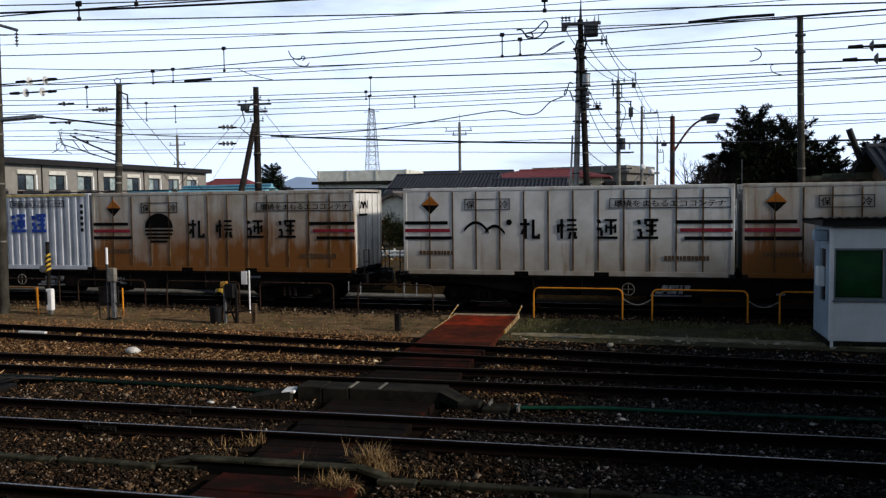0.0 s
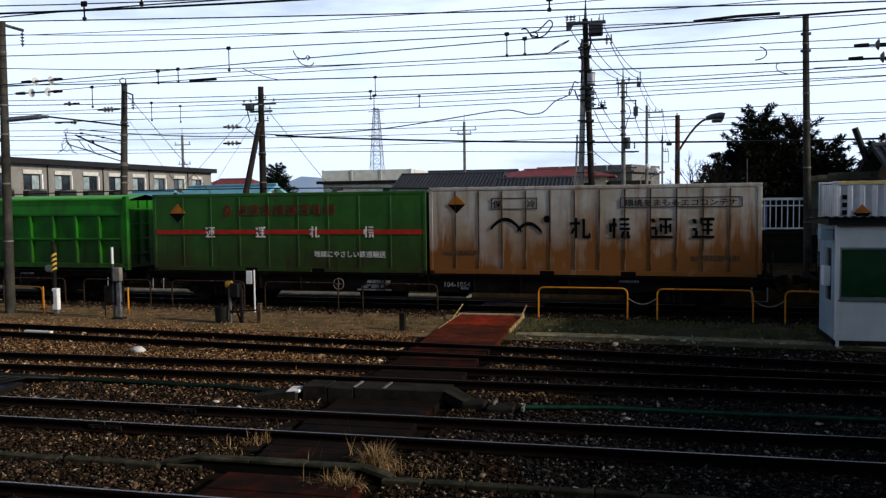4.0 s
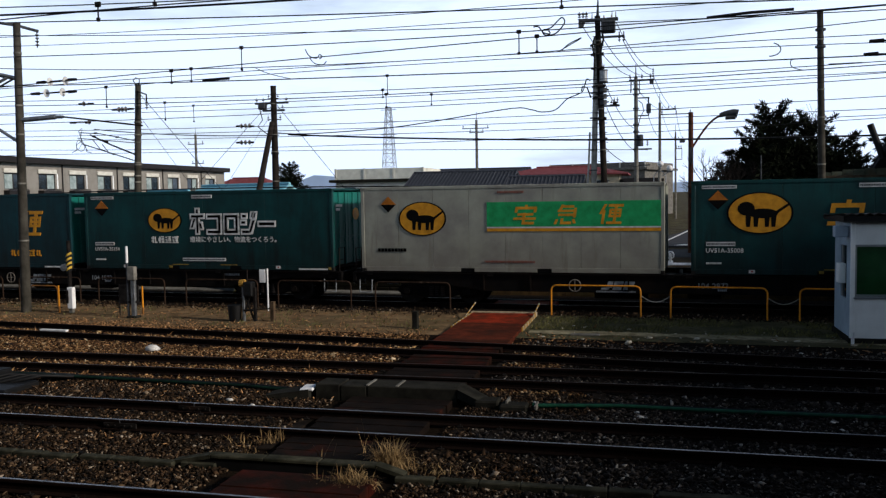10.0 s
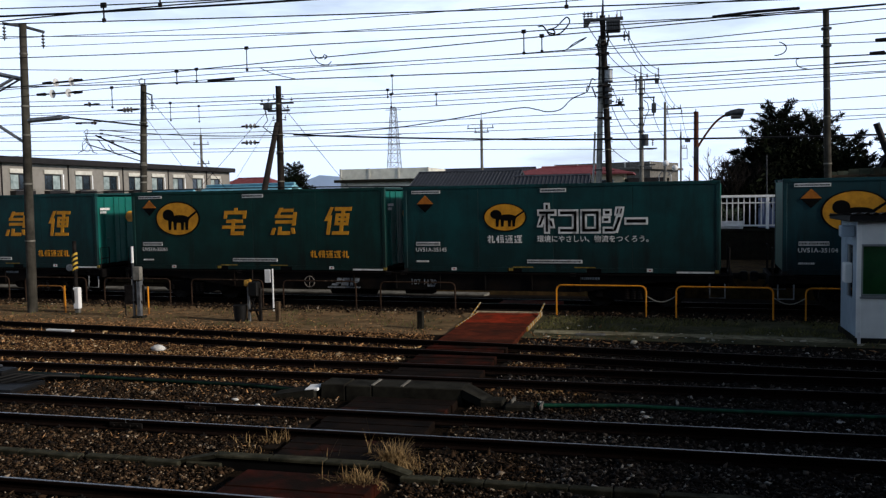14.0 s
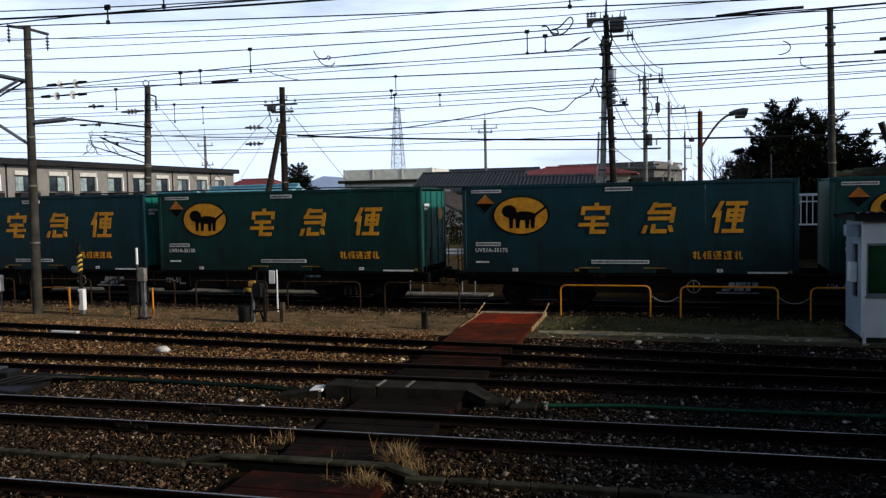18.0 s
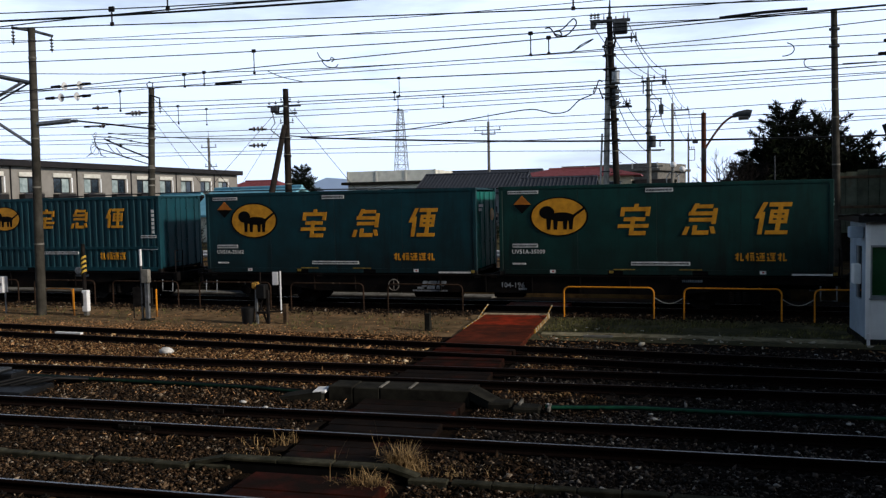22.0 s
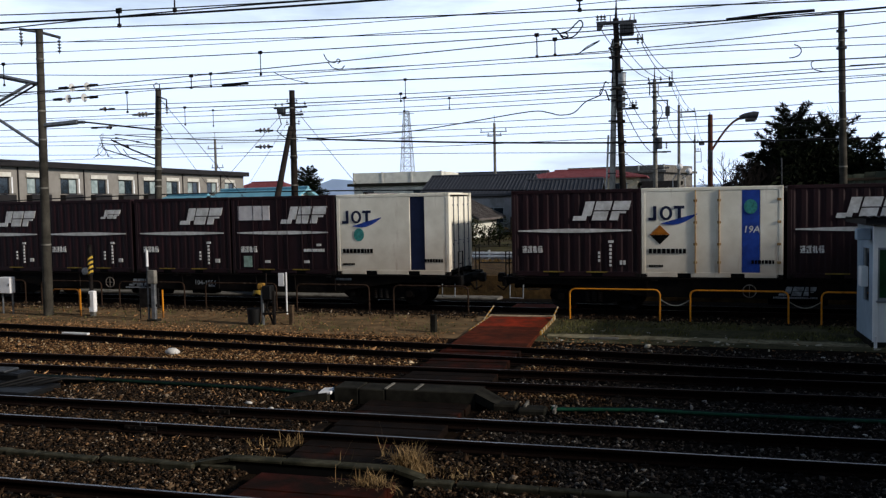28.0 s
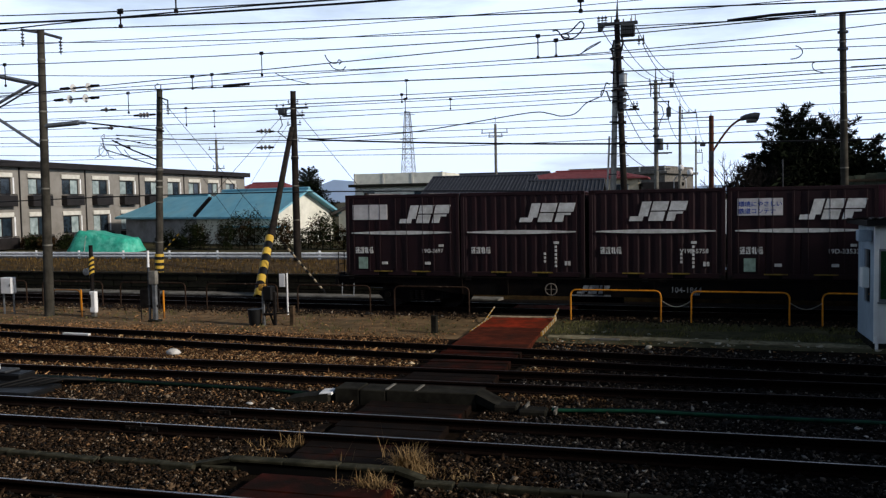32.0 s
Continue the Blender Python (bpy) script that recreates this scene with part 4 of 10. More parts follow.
def silver_box(u, L=9.3):
    _, t = ribbed_box(u, L, M["c_silver"], "silver white ribbed container with blue signs", W=2.49)
    end_doors(t, L, 2.49, 2.58, M["c_silver"])
    x = lambda d: -L / 2 + d
    part("yellow_top_edge", Mesh().box(x(0.15), F - 0.002, 2.50, x(L - 0.15), F + 0.03, 2.575), M["m_straw"], t, "straw yellow top edge")
    wave_logo(t, x(2.42), 1.42, 1.75, 0.55, "m_blue", F - 0.002, 0.3)
    four_signs(t, [x(q) for q in (4.45, 5.28, 6.1, 6.92)], 1.28, 0.62, "m_blue", 80, F - 0.002, 0.95, 0.18)
    boxed_words(t, "環境をまもるエココンテナ", x(6.05), 2.14, 2.2, 0.22, depth=F + 0.006)
    hazard(t, x(0.7), 1.75, 0.22, F - 0.002)
    b = Mesh()
    bars_line(b, x(2.5), 1.22, 1.6, 0.05, F + 0.002, F + 0.02, 4)
    part("red_print", b, M["m_redbright"], t)
    b = Mesh()
    bars_line(b, x(3.9), 0.42, 1.2, 0.1, F + 0.002, F + 0.02, 4)
    for q in (1.3, 1.5, 1.7, 1.9, 2.1):
        b.box(x(0.22), F + 0.002, q, x(0.34), F + 0.02, q + 0.12)
        b.box(x(L - 0.36), F + 0.002, q, x(L - 0.24), F + 0.02, q + 0.12)
    part("number_bars", b, M["m_black"], t)


M["m_oldred"] = mat("darkened_red_marking", "6a1d14", "431a10", 0.6, 0, 6, bump=0)
M["m_straw"] = mat("straw_yellow_marking", "c9b26a", "a08a4a", 0.6, 0, 4, bump=0)


def green_box(u, L=9.4):
    t = panel_box(u, L, 2.50, M["c_green"], "green container with red band and white signs", M["c_green"], ribs=9, groove=M["c_green"])
    x = lambda d: -L / 2 + d
    part("red_band", Mesh().box(x(0.12), F - 0.007, 1.20, x(L - 0.12), F + 0.02, 1.34), M["m_redbright"], t, "red band along the side")
    hazard(t, x(0.93), 1.88, 0.3)
    d = Mesh()
    d.disc(x(2.75), 1.95, 0.14, 0.17, F - 0.004, F + 0.02, 16)
    part("round_mark", d, M["m_oldred"], t)
    part("round_core", Mesh().disc(x(2.75), 1.97, 0.06, 0.06, F - 0.006, F + 0.02, 12), M["c_green"], t)
    four_signs(t, [x(3.1 + q * 0.43) for q in range(8)], 1.80, 0.33, "m_oldred", 90, F, 1.05, 0.15)
    four_signs(t, [x(q) for q in (1.95, 3.75, 5.6, 7.4)], 1.10, 0.34, "m_white", 110, F - 0.006, 0.95, 0.13)
    part("slogan", words("地球にやさしい鉄道輸送", 0.215, M["m_white"]), None, t, "small white slogan", Matrix.Translation((x(5.74), F - 0.004, 0.5)))


def bulk_box(u, L=5.95):
    """The bright green open-topped steel bin with stiffeners."""
    H, W = 2.42, 2.45
    t = thing("bulk_container", "bright green steel bulk container with welded stiffeners", "freight container", "containers of the train")
    part("side_sheet", Mesh().box(-L / 2 + 0.05, -W / 2 + 0.10, 0.2, L / 2 - 0.05, -W / 2 + 0.13, H - 0.1).box(-L / 2 + 0.05, W / 2 - 0.13, 0.2, L / 2 - 0.05, W / 2 - 0.1, H - 0.1), M["c_lime"], t)
    part("end_sheet", Mesh().box(-L / 2 + 0.06, -W / 2 + 0.1, 0.2, -L / 2 + 0.09, W / 2 - 0.1, H - 0.1).box(L / 2 - 0.09, -W / 2 + 0.1, 0.2, L / 2 - 0.06, W / 2 - 0.1, H - 0.1), M["c_lime"], t)
    for sy in (-1, 1):
        for i in range(7):
            x = -L / 2 + 0.2 + i * (L - 0.4) / 6
            y = sy * W / 2
            part("stiffener", Mesh().cbox(x - 0.05, min(y, y - sy * 0.12), 0.2, x + 0.05, max(y, y - sy * 0.12), H - 0.55, 0.012), M["c_lime"], t)
        for z, h in ((0.06, 0.16), (1.0, 0.07), (H - 0.6, 0.1)):
            y = sy * W / 2
            part("side_rail", Mesh().cbox(-L / 2, min(y, y - sy * 0.11), z, L / 2, max(y, y - sy * 0.11), z + h, 0.012), M["c_lime"], t)
        part("top_plate", Mesh().add([(-L / 2, sy * (W / 2 - 0.03), H - 0.5), (L / 2, sy * (W / 2 - 0.03), H - 0.5), (L / 2, sy * (W / 2 - 0.16), H - 0.06), (-L / 2, sy * (W / 2 - 0.16), H - 0.06),
                                      (-L / 2, sy * (W / 2 - 0.08), H - 0.5), (L / 2, sy * (W / 2 - 0.08), H - 0.5), (L / 2, sy * (W / 2 - 0.21), H - 0.06), (-L / 2, sy * (W / 2 - 0.21), H - 0.06)],
                                     [(0, 1, 2, 3), (4, 7, 6, 5), (0, 4, 5, 1), (3, 2, 6, 7), (0, 3, 7, 4), (1, 5, 6, 2)]), M["c_lime"], t)
        part("top_tube", Mesh().tube([(-L / 2 + 0.05, sy * (W / 2 - 0.17), H - 0.04), (L / 2 - 0.05, sy * (W / 2 - 0.17), H - 0.04)], 0.06, 8), M["lime_top"], t)
    part("tarpaulin", Mesh().add([(-L / 2 + 0.1, -W / 2 + 0.2, H - 0.08), (L / 2 - 0.1, -W / 2 + 0.2, H - 0.08), (L / 2 - 0.1, 0, H + 0.1), (-L / 2 + 0.1, 0, H + 0.1), (-L / 2 + 0.1, W / 2 - 0.2, H - 0.08), (L / 2 - 0.1, W / 2 - 0.2, H - 0.08)],
                                 [(0, 1, 2, 3), (3, 2, 5, 4)]), M["lime_top"], t)
    for sx in (-1, 1):
        for sy in (-1, 1):
            x, y = sx * L / 2, sy * W / 2
            part("corner_post", Mesh().cbox(min(x, x - sx * 0.16), min(y, y - sy * 0.16), 0, max(x, x - sx * 0.16), max(y, y - sy * 0.16), H + 0.04, 0.015), M["c_lime"], t)
    lad = Mesh()
    for y in (-0.5, 0.0, 0.5):
        lad.cbox(L / 2 - 0.06, y - 0.05, 0.2, L / 2 + 0.02, y + 0.05, H - 0.1, 0.01)
    for z in (0.5, 1.0, 1.5, 2.0):
        lad.cbox(L / 2 - 0.05, -1.1, z, L / 2 + 0.01, 1.1, z + 0.06, 0.01)
    part("end_door_frame", lad, M["c_lime"], t)
    part("floor", Mesh().box(-L / 2 + 0.05, -W / 2 + 0.05, 0.06, L / 2 - 0.05, W / 2 - 0.05, 0.2), M["c_lime"], t)
    return place(t, u)


def slant_logo(t, x0, z0, w, h, depth, m="m_white"):
    """The rail freight firm's slanted white blocks."""
    g = Mesh()
    k = 0.28 * h

    def quad(a, b, c, d):
        g.prism([(x0 + a * w + k * b, z0 + b * h), (x0 + c * w + k * b, z0 + b * h), (x0 + c * w + k * d, z0 + d * h), (x0 + a * w + k * d, z0 + d * h)], depth - 0.004, depth + 0.02)
    quad(-0.02, 0.0, 0.24, 0.24)
    quad(0.14, 0.24, 0.32, 1.0)
    quad(0.355, 0.0, 0.64, 0.47)
    quad(0.355, 0.53, 0.66, 1.0)
    quad(0.70, 0.0, 0.86, 0.47)
    quad(0.70, 0.53, 1.02, 1.0)
    quad(0.86, 0.36, 0.98, 0.47)
    part("slant_logo", g, M[m], t, "white slanted block logo")


def maroon_box(u, kind="rib", skin="c_maroon", L=3.70, words_on=False, logo=(1.82, 1.62, 1.45, 0.54), number=""):
    """The rail firm's twelve-foot boxes."""
    H, W = 2.5, 2.45
    label = "maroon ribbed twelve-foot rail container with white stripe" if kind == "rib" else "maroon panelled twelve-foot rail container with white placard"
    t = thing("small_container", label, "freight container", "containers of the train")
    dp = -W / 2
    if kind == "rib":
        part("ribbed_wall", corrugated(L - 0.1, W - 0.02, H - 0.08, 0.12, 0.29, 0.02), M[skin], t)
    else:
        for i in range(4):
            a, b = -L / 2 + 0.1 + i * (L - 0.2) / 4, -L / 2 + 0.1 + (i + 1) * (L - 0.2) / 4
            for y in (-W / 2 + 0.012, W / 2 - 0.05):
                part("side_door_leaf", Mesh().cbox(a + 0.006, y, 0.16, b - 0.006, y + 0.038, H - 0.1, 0.008), M[skin], t)
            bar = Mesh()
            for q in (0.2, 0.8):
                xx = a + (b - a) * q
                bar.tube([(xx, -W / 2 - 0.006, 0.15), (xx, -W / 2 - 0.006, H - 0.1)], 0.012, 6)
            part("door_bar", bar, M[skin], t)
        part("end_wall", Mesh().box(-L / 2 + 0.02, -W / 2 + 0.1, 0.12, -L / 2 + 0.06, W / 2 - 0.1, H - 0.08).box(L / 2 - 0.06, -W / 2 + 0.1, 0.12, L / 2 - 0.02, W / 2 - 0.1, H - 0.08), M[skin], t)
    framework(t, L, W, H, M[skin], pockets=((-0.62, 0.32), (0.62, 0.32)))
    f = dp - 0.008
    x = lambda d: -L / 2 + d
    slant_logo(t, x(logo[0]), logo[1], logo[2], logo[3], f)
    s = Mesh()
    n = 10
    for i in range(n):
        a, b = i / n, (i + 1) / n
        ha, hb = 0.015 + 0.042 * math.sin(3.14159 * a), 0.015 + 0.042 * math.sin(3.14159 * b)
        s.prism([(x(0.2 + 3.25 * a), 1.33 - ha), (x(0.2 + 3.25 * b), 1.33 - hb), (x(0.2 + 3.25 * b), 1.33 + hb), (x(0.2 + 3.25 * a), 1.33 + ha)], f - 0.004, f + 0.02)
    part("white_stripe", s, M["m_white"], t, "tapered white stripe")
    b = Mesh()
    for i in range(4):
        glyph(b, x(0.32 + i * 0.15), 0.70, 0.13, 0.19, i + 130, f - 0.004, f + 0.02, 0, 0.16)
    if kind == "rib":
        for k in range(6):
            b.box(x(2.83), f - 0.004, 0.31 + 0.11 * k, x(2.89), f + 0.02, 0.38 + 0.11 * k)
        for k in range(3):
            b.box(x(2.51), f - 0.004, 0.44 + 0.11 * k, x(2.57), f + 0.02, 0.51 + 0.11 * k)
        b.box(x(3.12), f - 0.004, 0.36, x(3.19), f + 0.02, 0.48)
        b.box(x(3.21), f - 0.004, 0.36, x(3.28), f + 0.02, 0.48)
        b.box(x(2.8), f - 0.004, 0.98, x(2.95), f + 0.02, 1.05)
    else:
        if not number:
            bars_line(b, x(2.6), 0.72, 0.75, 0.09, f - 0.004, f + 0.02, 5)
        b.box(x(3.05), f - 0.004, 0.9, x(3.2), f + 0.02, 0.97)
        for q in (1.2, 2.6):
            b.box(x(q), f - 0.004, 0.36, x(q + 0.18), f + 0.02, 0.44)
    part("number_bars", b, M["m_white"], t)
    if number:
        part("container_number", words(number, 0.17, M["m_white"]), None, t, "white container number", Matrix.Translation((x(2.5), f - 0.005, 0.72)))
    if kind != "rib":
        p = part("placard", Mesh().box(x(0.25), f - 0.003, 1.74, x(1.40), f + 0.02, 2.2), M["m_placard"], t, "pale rectangular placard")
        if words_on:
            part("lettering", words("環境にやさしい", 0.158, M["m_blue"]), None, p, "", Matrix.Translation((x(0.28), f - 0.005, 1.99)))
            part("lettering", words("鉄道コンテナ", 0.158, M["m_blue"]), None, p, "", Matrix.Translation((x(0.28), f - 0.005, 1.80)))
        part("paper_label", Mesh().box(x(0.42), f - 0.003, 0.22, x(0.72), f + 0.02, 0.58), M["m_greenpale"], t, "pale green paper label")
    lip = Mesh()
    for c in (-0.62, 0.62):
        lip.box(c - 0.3, dp - 0.012, 0.13, c + 0.3, dp + 0.01, 0.165)
    part("pocket_edge", lip, M["pocket_edge"], t, "yellowed fork pocket edge")
    return place(t, u)


M["m_placard"] = mat("pale_placard", "cfcbc8", "b4b0ae", 0.6, 0, 4, bump=0)


def cream_box(u, style, L=3.70):
    """The leasing firm's cream insulated boxes."""
    H, W = 2.5, 2.45
    t = thing("small_container", "cream insulated container with blue sign and rust at its foot", "freight container", "containers of the train")
    f = -W / 2
    x = lambda d: -L / 2 + d
    if style == "A":
        spans = ((0.11, 2.44), (2.91, L - 0.11))
        part("open_slot", Mesh().box(x(2.45), f + 0.03, 0.16, x(2.9), f + 0.06, H - 0.1), M["m_navy"], t, "dark blue panel")
    else:
        spans = ((0.11, 1.45), (1.46, 2.07), (2.08, 2.65), (3.12, L - 0.11))
        part("blue_panel", Mesh().box(x(2.66), f + 0.008, 0.16, x(3.11), f + 0.05, H - 0.1), M["m_blue"], t, "blue panel")
        part("type_sign", words("19A", 0.26, M["m_white"], shear=0.15), None, t, "white type sign", Matrix.Translation((x(2.68), f + 0.003, 1.25)))
        b = Mesh()
        for q in (1.45, 2.07):
            b.tube([(x(q), f - 0.012, 0.14), (x(q), f - 0.012, H - 0.08)], 0.018, 6)
        for q in (1.40, 2.02, 3.55):
            for z in (0.4, 0.9, 1.5, 2.1):
                b.cbox(x(q), f - 0.02, z, x(q + 0.1), f + 0.02, z + 0.07, 0.006)
        part("door_bars", b, M["rusty_cream"], t, "rust-streaked door bars")
    for a, b in spans:
        part("side_panel", Mesh().cbox(x(a), f + 0.008, 0.16, x(b), f + 0.05, H - 0.1, 0.008), M["c_cream"], t)
    part("far_side", Mesh().box(x(0.1), -f - 0.05, 0.16, x(L - 0.1), -f - 0.01, H - 0.1), M["c_cream"], t)
    part("front_end", Mesh().box(x(0.02), f + 0.1, 0.12, x(0.06), -f - 0.1, H - 0.08), M["c_cream"], t)
    framework(t, L, W, H, M["c_cream"], pockets=((-0.7, 0.36), (0.7, 0.36)))
    end_doors(t, L, W, H, M["c_cream"])
    # the firm's sign as plain blocks over a swoosh
    g = Mesh()
    for i, q in enumerate((0.22, 0.52, 0.88)):
        if i == 1:
            g.disc(x(q + 0.15), 1.80, 0.17, 0.2, f - 0.004, f + 0.02, 18)
        else:
            g.box(x(q + 0.1), f - 0.004, 1.6, x(q + 0.19), f + 0.02, 2.0)
            g.box(x(q if i else q - 0.03), f - 0.004, 1.92 if i else 1.6, x(q + (0.28 if i else 0.16)), f + 0.02, 2.0 if i else 1.68)
    part("block_sign", g, M["m_navy"], t, "dark blue block sign")
    part("block_core", Mesh().disc(x(0.67), 1.80, 0.09, 0.13, f - 0.006, f + 0.02, 14), M["c_cream"], t)
    sw = Mesh()
    n = 10
    for i in range(n):
        a, b = i / n, (i + 1) / n
        P = lambda q: (x(0.55 + 0.95 * q), 1.52 + 0.25 * q * q)
        (ax, az), (bx, bz) = P(a), P(b)
        k0, k1 = 0.07 * math.sin(3.1 * a) + 0.008, 0.07 * math.sin(3.1 * b) + 0.008
        sw.prism([(ax, az - k0), (bx, bz - k1), (bx, bz + k1), (ax, az + k0)], f - 0.005, f + 0.02)
    part("swoosh", sw, M["m_blue"], t, "blue swoosh")
    gx, gz = (0.75, 1.25) if style == "A" else (2.88, 1.95)
    part("round_emblem", Mesh().disc(x(gx), gz, 0.17, 0.2, f - 0.004, f + 0.02, 18), M["m_emblem"], t, "round green emblem")
    if style == "B":
        hazard(t, x(0.5), 1.2, 0.27, f)
    b = Mesh()
    bars_line(b, x(0.2), 0.68, 1.0, 0.13, f - 0.004, f + 0.02, 5, 0.4, 0.8)
    bars_line(b, x(0.2), 0.30, 0.4, 0.06, f - 0.004, f + 0.02, 6)
    bars_line(b, x(2.9), 0.40, 0.6, 0.1, f - 0.004, f + 0.02, 7)
    part("number_bars", b, M["m_black"], t)
    return place(t, u)


M["rusty_cream"] = mat("rusty_cream_paint", "b8a076", "7a5a30", 0.7, 0, 6, "6a4420", (0.5, 0.7), 3, bump=0.1)
M["m_navy"] = mat("navy_marking", "16203c", "101830", 0.5, 0, 4, bump=0)
M["m_emblem"] = mat("green_emblem", "3f8f8a", "2a6a60", 0.5, 0, 14, bump=0)


def teal_ribbed(u, L=8.75):
    H, W = 2.56, 2.45
    t = thing("freight_container", "teal ribbed steel container with faded orange signs", "freight container", "containers of the train")
    part("ribbed_wall", corrugated(L - 0.1, W - 0.02, H - 0.08, 0.12, 0.26, 0.045), M["c_teal_rib"], t)
    framework(t, L, W, H, M["c_teal_rib"], pockets=((-1.05, 0.36), (1.05, 0.36)))
    part("middle_rail", Mesh().cbox(-L / 2 + 0.1, -W / 2 - 0.004, 0.76, L / 2 - 0.1, -W / 2 + 0.05, 0.86, 0.01), M["c_teal_rib"], t)
    end_doors(t, L, W, H, M["c_teal_rib"])
    x = lambda d: -L / 2 + d
    f = -W / 2 + 0.004
    oval_sign(t, x(2.25), 1.86, 0.68, 0.42, f)
    for i, q in enumerate((3.66, 5.12, 6.55)):
        g = Mesh()
        glyph(g, x(q), 1.5, 0.72, 0.66, i, f - 0.004, f + 0.02, 0.12, 0.14)
        part("large_sign", g, M["m_orange"], t, "faded orange sign")
    hazard(t, x(0.7), 1.85, 0.2, f)
    for q, z, w in ((0.45, 1.1, 0.5), (0.8, 0.6, 0.55), (3.9, 0.6, 1.5), (8.0, 1.15, 0.6), (8.0, 0.75, 0.7)):
        label_bar(t, x(q), z, min(w, L - q - 0.1), 0.09, 9, depth=f)
    g = Mesh()
    for i in range(4):
        glyph(g, x(6.3 + i * 0.27), 0.42, 0.22, 0.24, i + 20, f - 0.004, f + 0.02, 0, 0.16)
    part("firm_line", g, M["m_orange"], t)
    b = Mesh()
    for k in range(6):
        b.box(x(L - 0.32), f - 0.004, 1.3 + 0.14 * k, x(L - 0.22), f + 0.02, 1.4 + 0.14 * k)
    part("number_bars", b, M["m_white"], t)
    return place(t, u)


# ---- wagons ----
def wagon_model():
    t = thing("flat_wagon", "black skeletal container wagon with grimy running gear", "container wagon", "wagons of the train")
    Lw = 19.3
    for sy in (-1, 1):
        y = sy * 1.18
        sill = Mesh()
        out = [(-Lw / 2, 0.78), (-7.8, 0.78), (-5.6, 0.46), (5.6, 0.46), (7.8, 0.78), (Lw / 2, 0.78), (Lw / 2, 0.985), (-Lw / 2, 0.985)]
        sill.prism(out, y - 0.03, y + 0.03)
        for z, pts in ((0.97, [(-Lw / 2, 0.955), (Lw / 2, 0.955), (Lw / 2, 0.99), (-Lw / 2, 0.99)]),):
            sill.prism(pts, y - 0.09, y + 0.09)
        for x in [q * 1.4 for q in range(-4, 5)]:
            sill.box(x - 0.02, y - 0.08, 0.5, x + 0.02, y + 0.08, 0.96)
        part("side_sill", sill, M["under"], t)
    cs = Mesh().cbox(-Lw / 2, -0.2, 0.55, Lw / 2, 0.2, 0.92, 0.02)
    for x in [q * 1.55 for q in range(-6, 7)]:
        cs.box(x - 0.05, -1.15, 0.72, x + 0.05, 1.15, 0.95)
    part("centre_sill", cs, M["under"], t)
    for sx in (-1, 1):
        x = sx * Lw / 2
        part("end_beam", Mesh().cbox(min(x, x + sx * 0.12), -1.25, 0.7, max(x, x + sx * 0.12), 1.25, 0.99, 0.02), M["under"], t)
        cp = Mesh().tube([(x + sx * 0.1, 0, 0.86), (x + sx * 0.4, 0, 0.86)], 0.09, 8).cbox(min(x + sx * 0.33, x + sx * 0.54), -0.15, 0.72, max(x + sx * 0.33, x + sx * 0.54), 0.15, 1.0, 0.04)
        cp.tube([(x + sx * 0.12, -0.35, 0.72), (x + sx * 0.3, -0.36, 0.5), (x + sx * 0.5, -0.3, 0.62)], 0.03, 6)
        part("coupler", cp, M["iron"], t)
        for y in (-1.2, 1.2):
            st = Mesh().tube([(x - sx * 0.1, y, 0.75), (x - sx * 0.1, y * 1.02, 0.36), (x - sx * 0.5, y * 1.02, 0.36), (x - sx * 0.5, y, 0.75)], 0.022, 6)
            part("foot_step", st, M["m_grimy"], t, "worn pale step iron")
        rail = Mesh().tube([(x + sx * 0.02, -1.18, 0.98), (x + sx * 0.02, -1.18, 1.72), (x + sx * 0.02, -0.75, 1.72), (x + sx * 0.02, -0.75, 0.98)], 0.018, 6)
        rail.tube([(x + sx * 0.02, -1.18, 1.35), (x + sx * 0.02, -0.75, 1.35)], 0.014, 6)
        part("end_handrail", rail, M["iron"], t)
        part("end_handrail", Mesh().tube([(x + sx * 0.02, 1.18, 0.98), (x + sx * 0.02, 1.18, 1.72), (x + sx * 0.02, 0.75, 1.72), (x + sx * 0.02, 0.75, 0.98)], 0.018, 6), M["iron"], t)
    for xb in (-7.1, 7.1):
        b = part("bogie", Mesh().cbox(xb - 0.22, -0.95, 0.42, xb + 0.22, 0.95, 0.62, 0.03).tube([(xb, 0, 0.55), (xb, 0, 0.75)], 0.22, 12), M["under"], t)
        for sy in (-1, 1):
            y = sy * 0.98
            fr = Mesh().prism([(xb - 1.3, 0.42), (xb - 1.15, 0.30), (xb - 0.7, 0.30), (xb - 0.4, 0.22), (xb + 0.4, 0.22), (xb + 0.7, 0.30), (xb + 1.15, 0.30), (xb + 1.3, 0.42), (xb + 1.2, 0.55), (xb + 0.5, 0.64), (xb - 0.5, 0.64), (xb - 1.2, 0.55)], y - 0.06, y + 0.06)
            part("side_frame", fr, M["under"], b)
            sp = Mesh()
            for q in (-0.18, 0.0, 0.18):
                for z in range(5):
                    sp.tube([(xb + q, y + sy * 0.07, 0.27 + z * 0.06), (xb + q, y + sy * 0.07, 0.31 + z * 0.06)], 0.07, 8)
            part("coil_spring", sp, M["iron"], b)
            for q in (-0.95, 0.95):
                part("axle_box", Mesh().cbox(xb + q - 0.15, y - 0.1, 0.29, xb + q + 0.15, y + 0.13 * sy if sy > 0 else y + 0.1, 0.55, 0.03).tube([(xb + q, y, 0.41), (xb + q, y + sy * 0.17, 0.41)], 0.10, 10), M["under"], b)
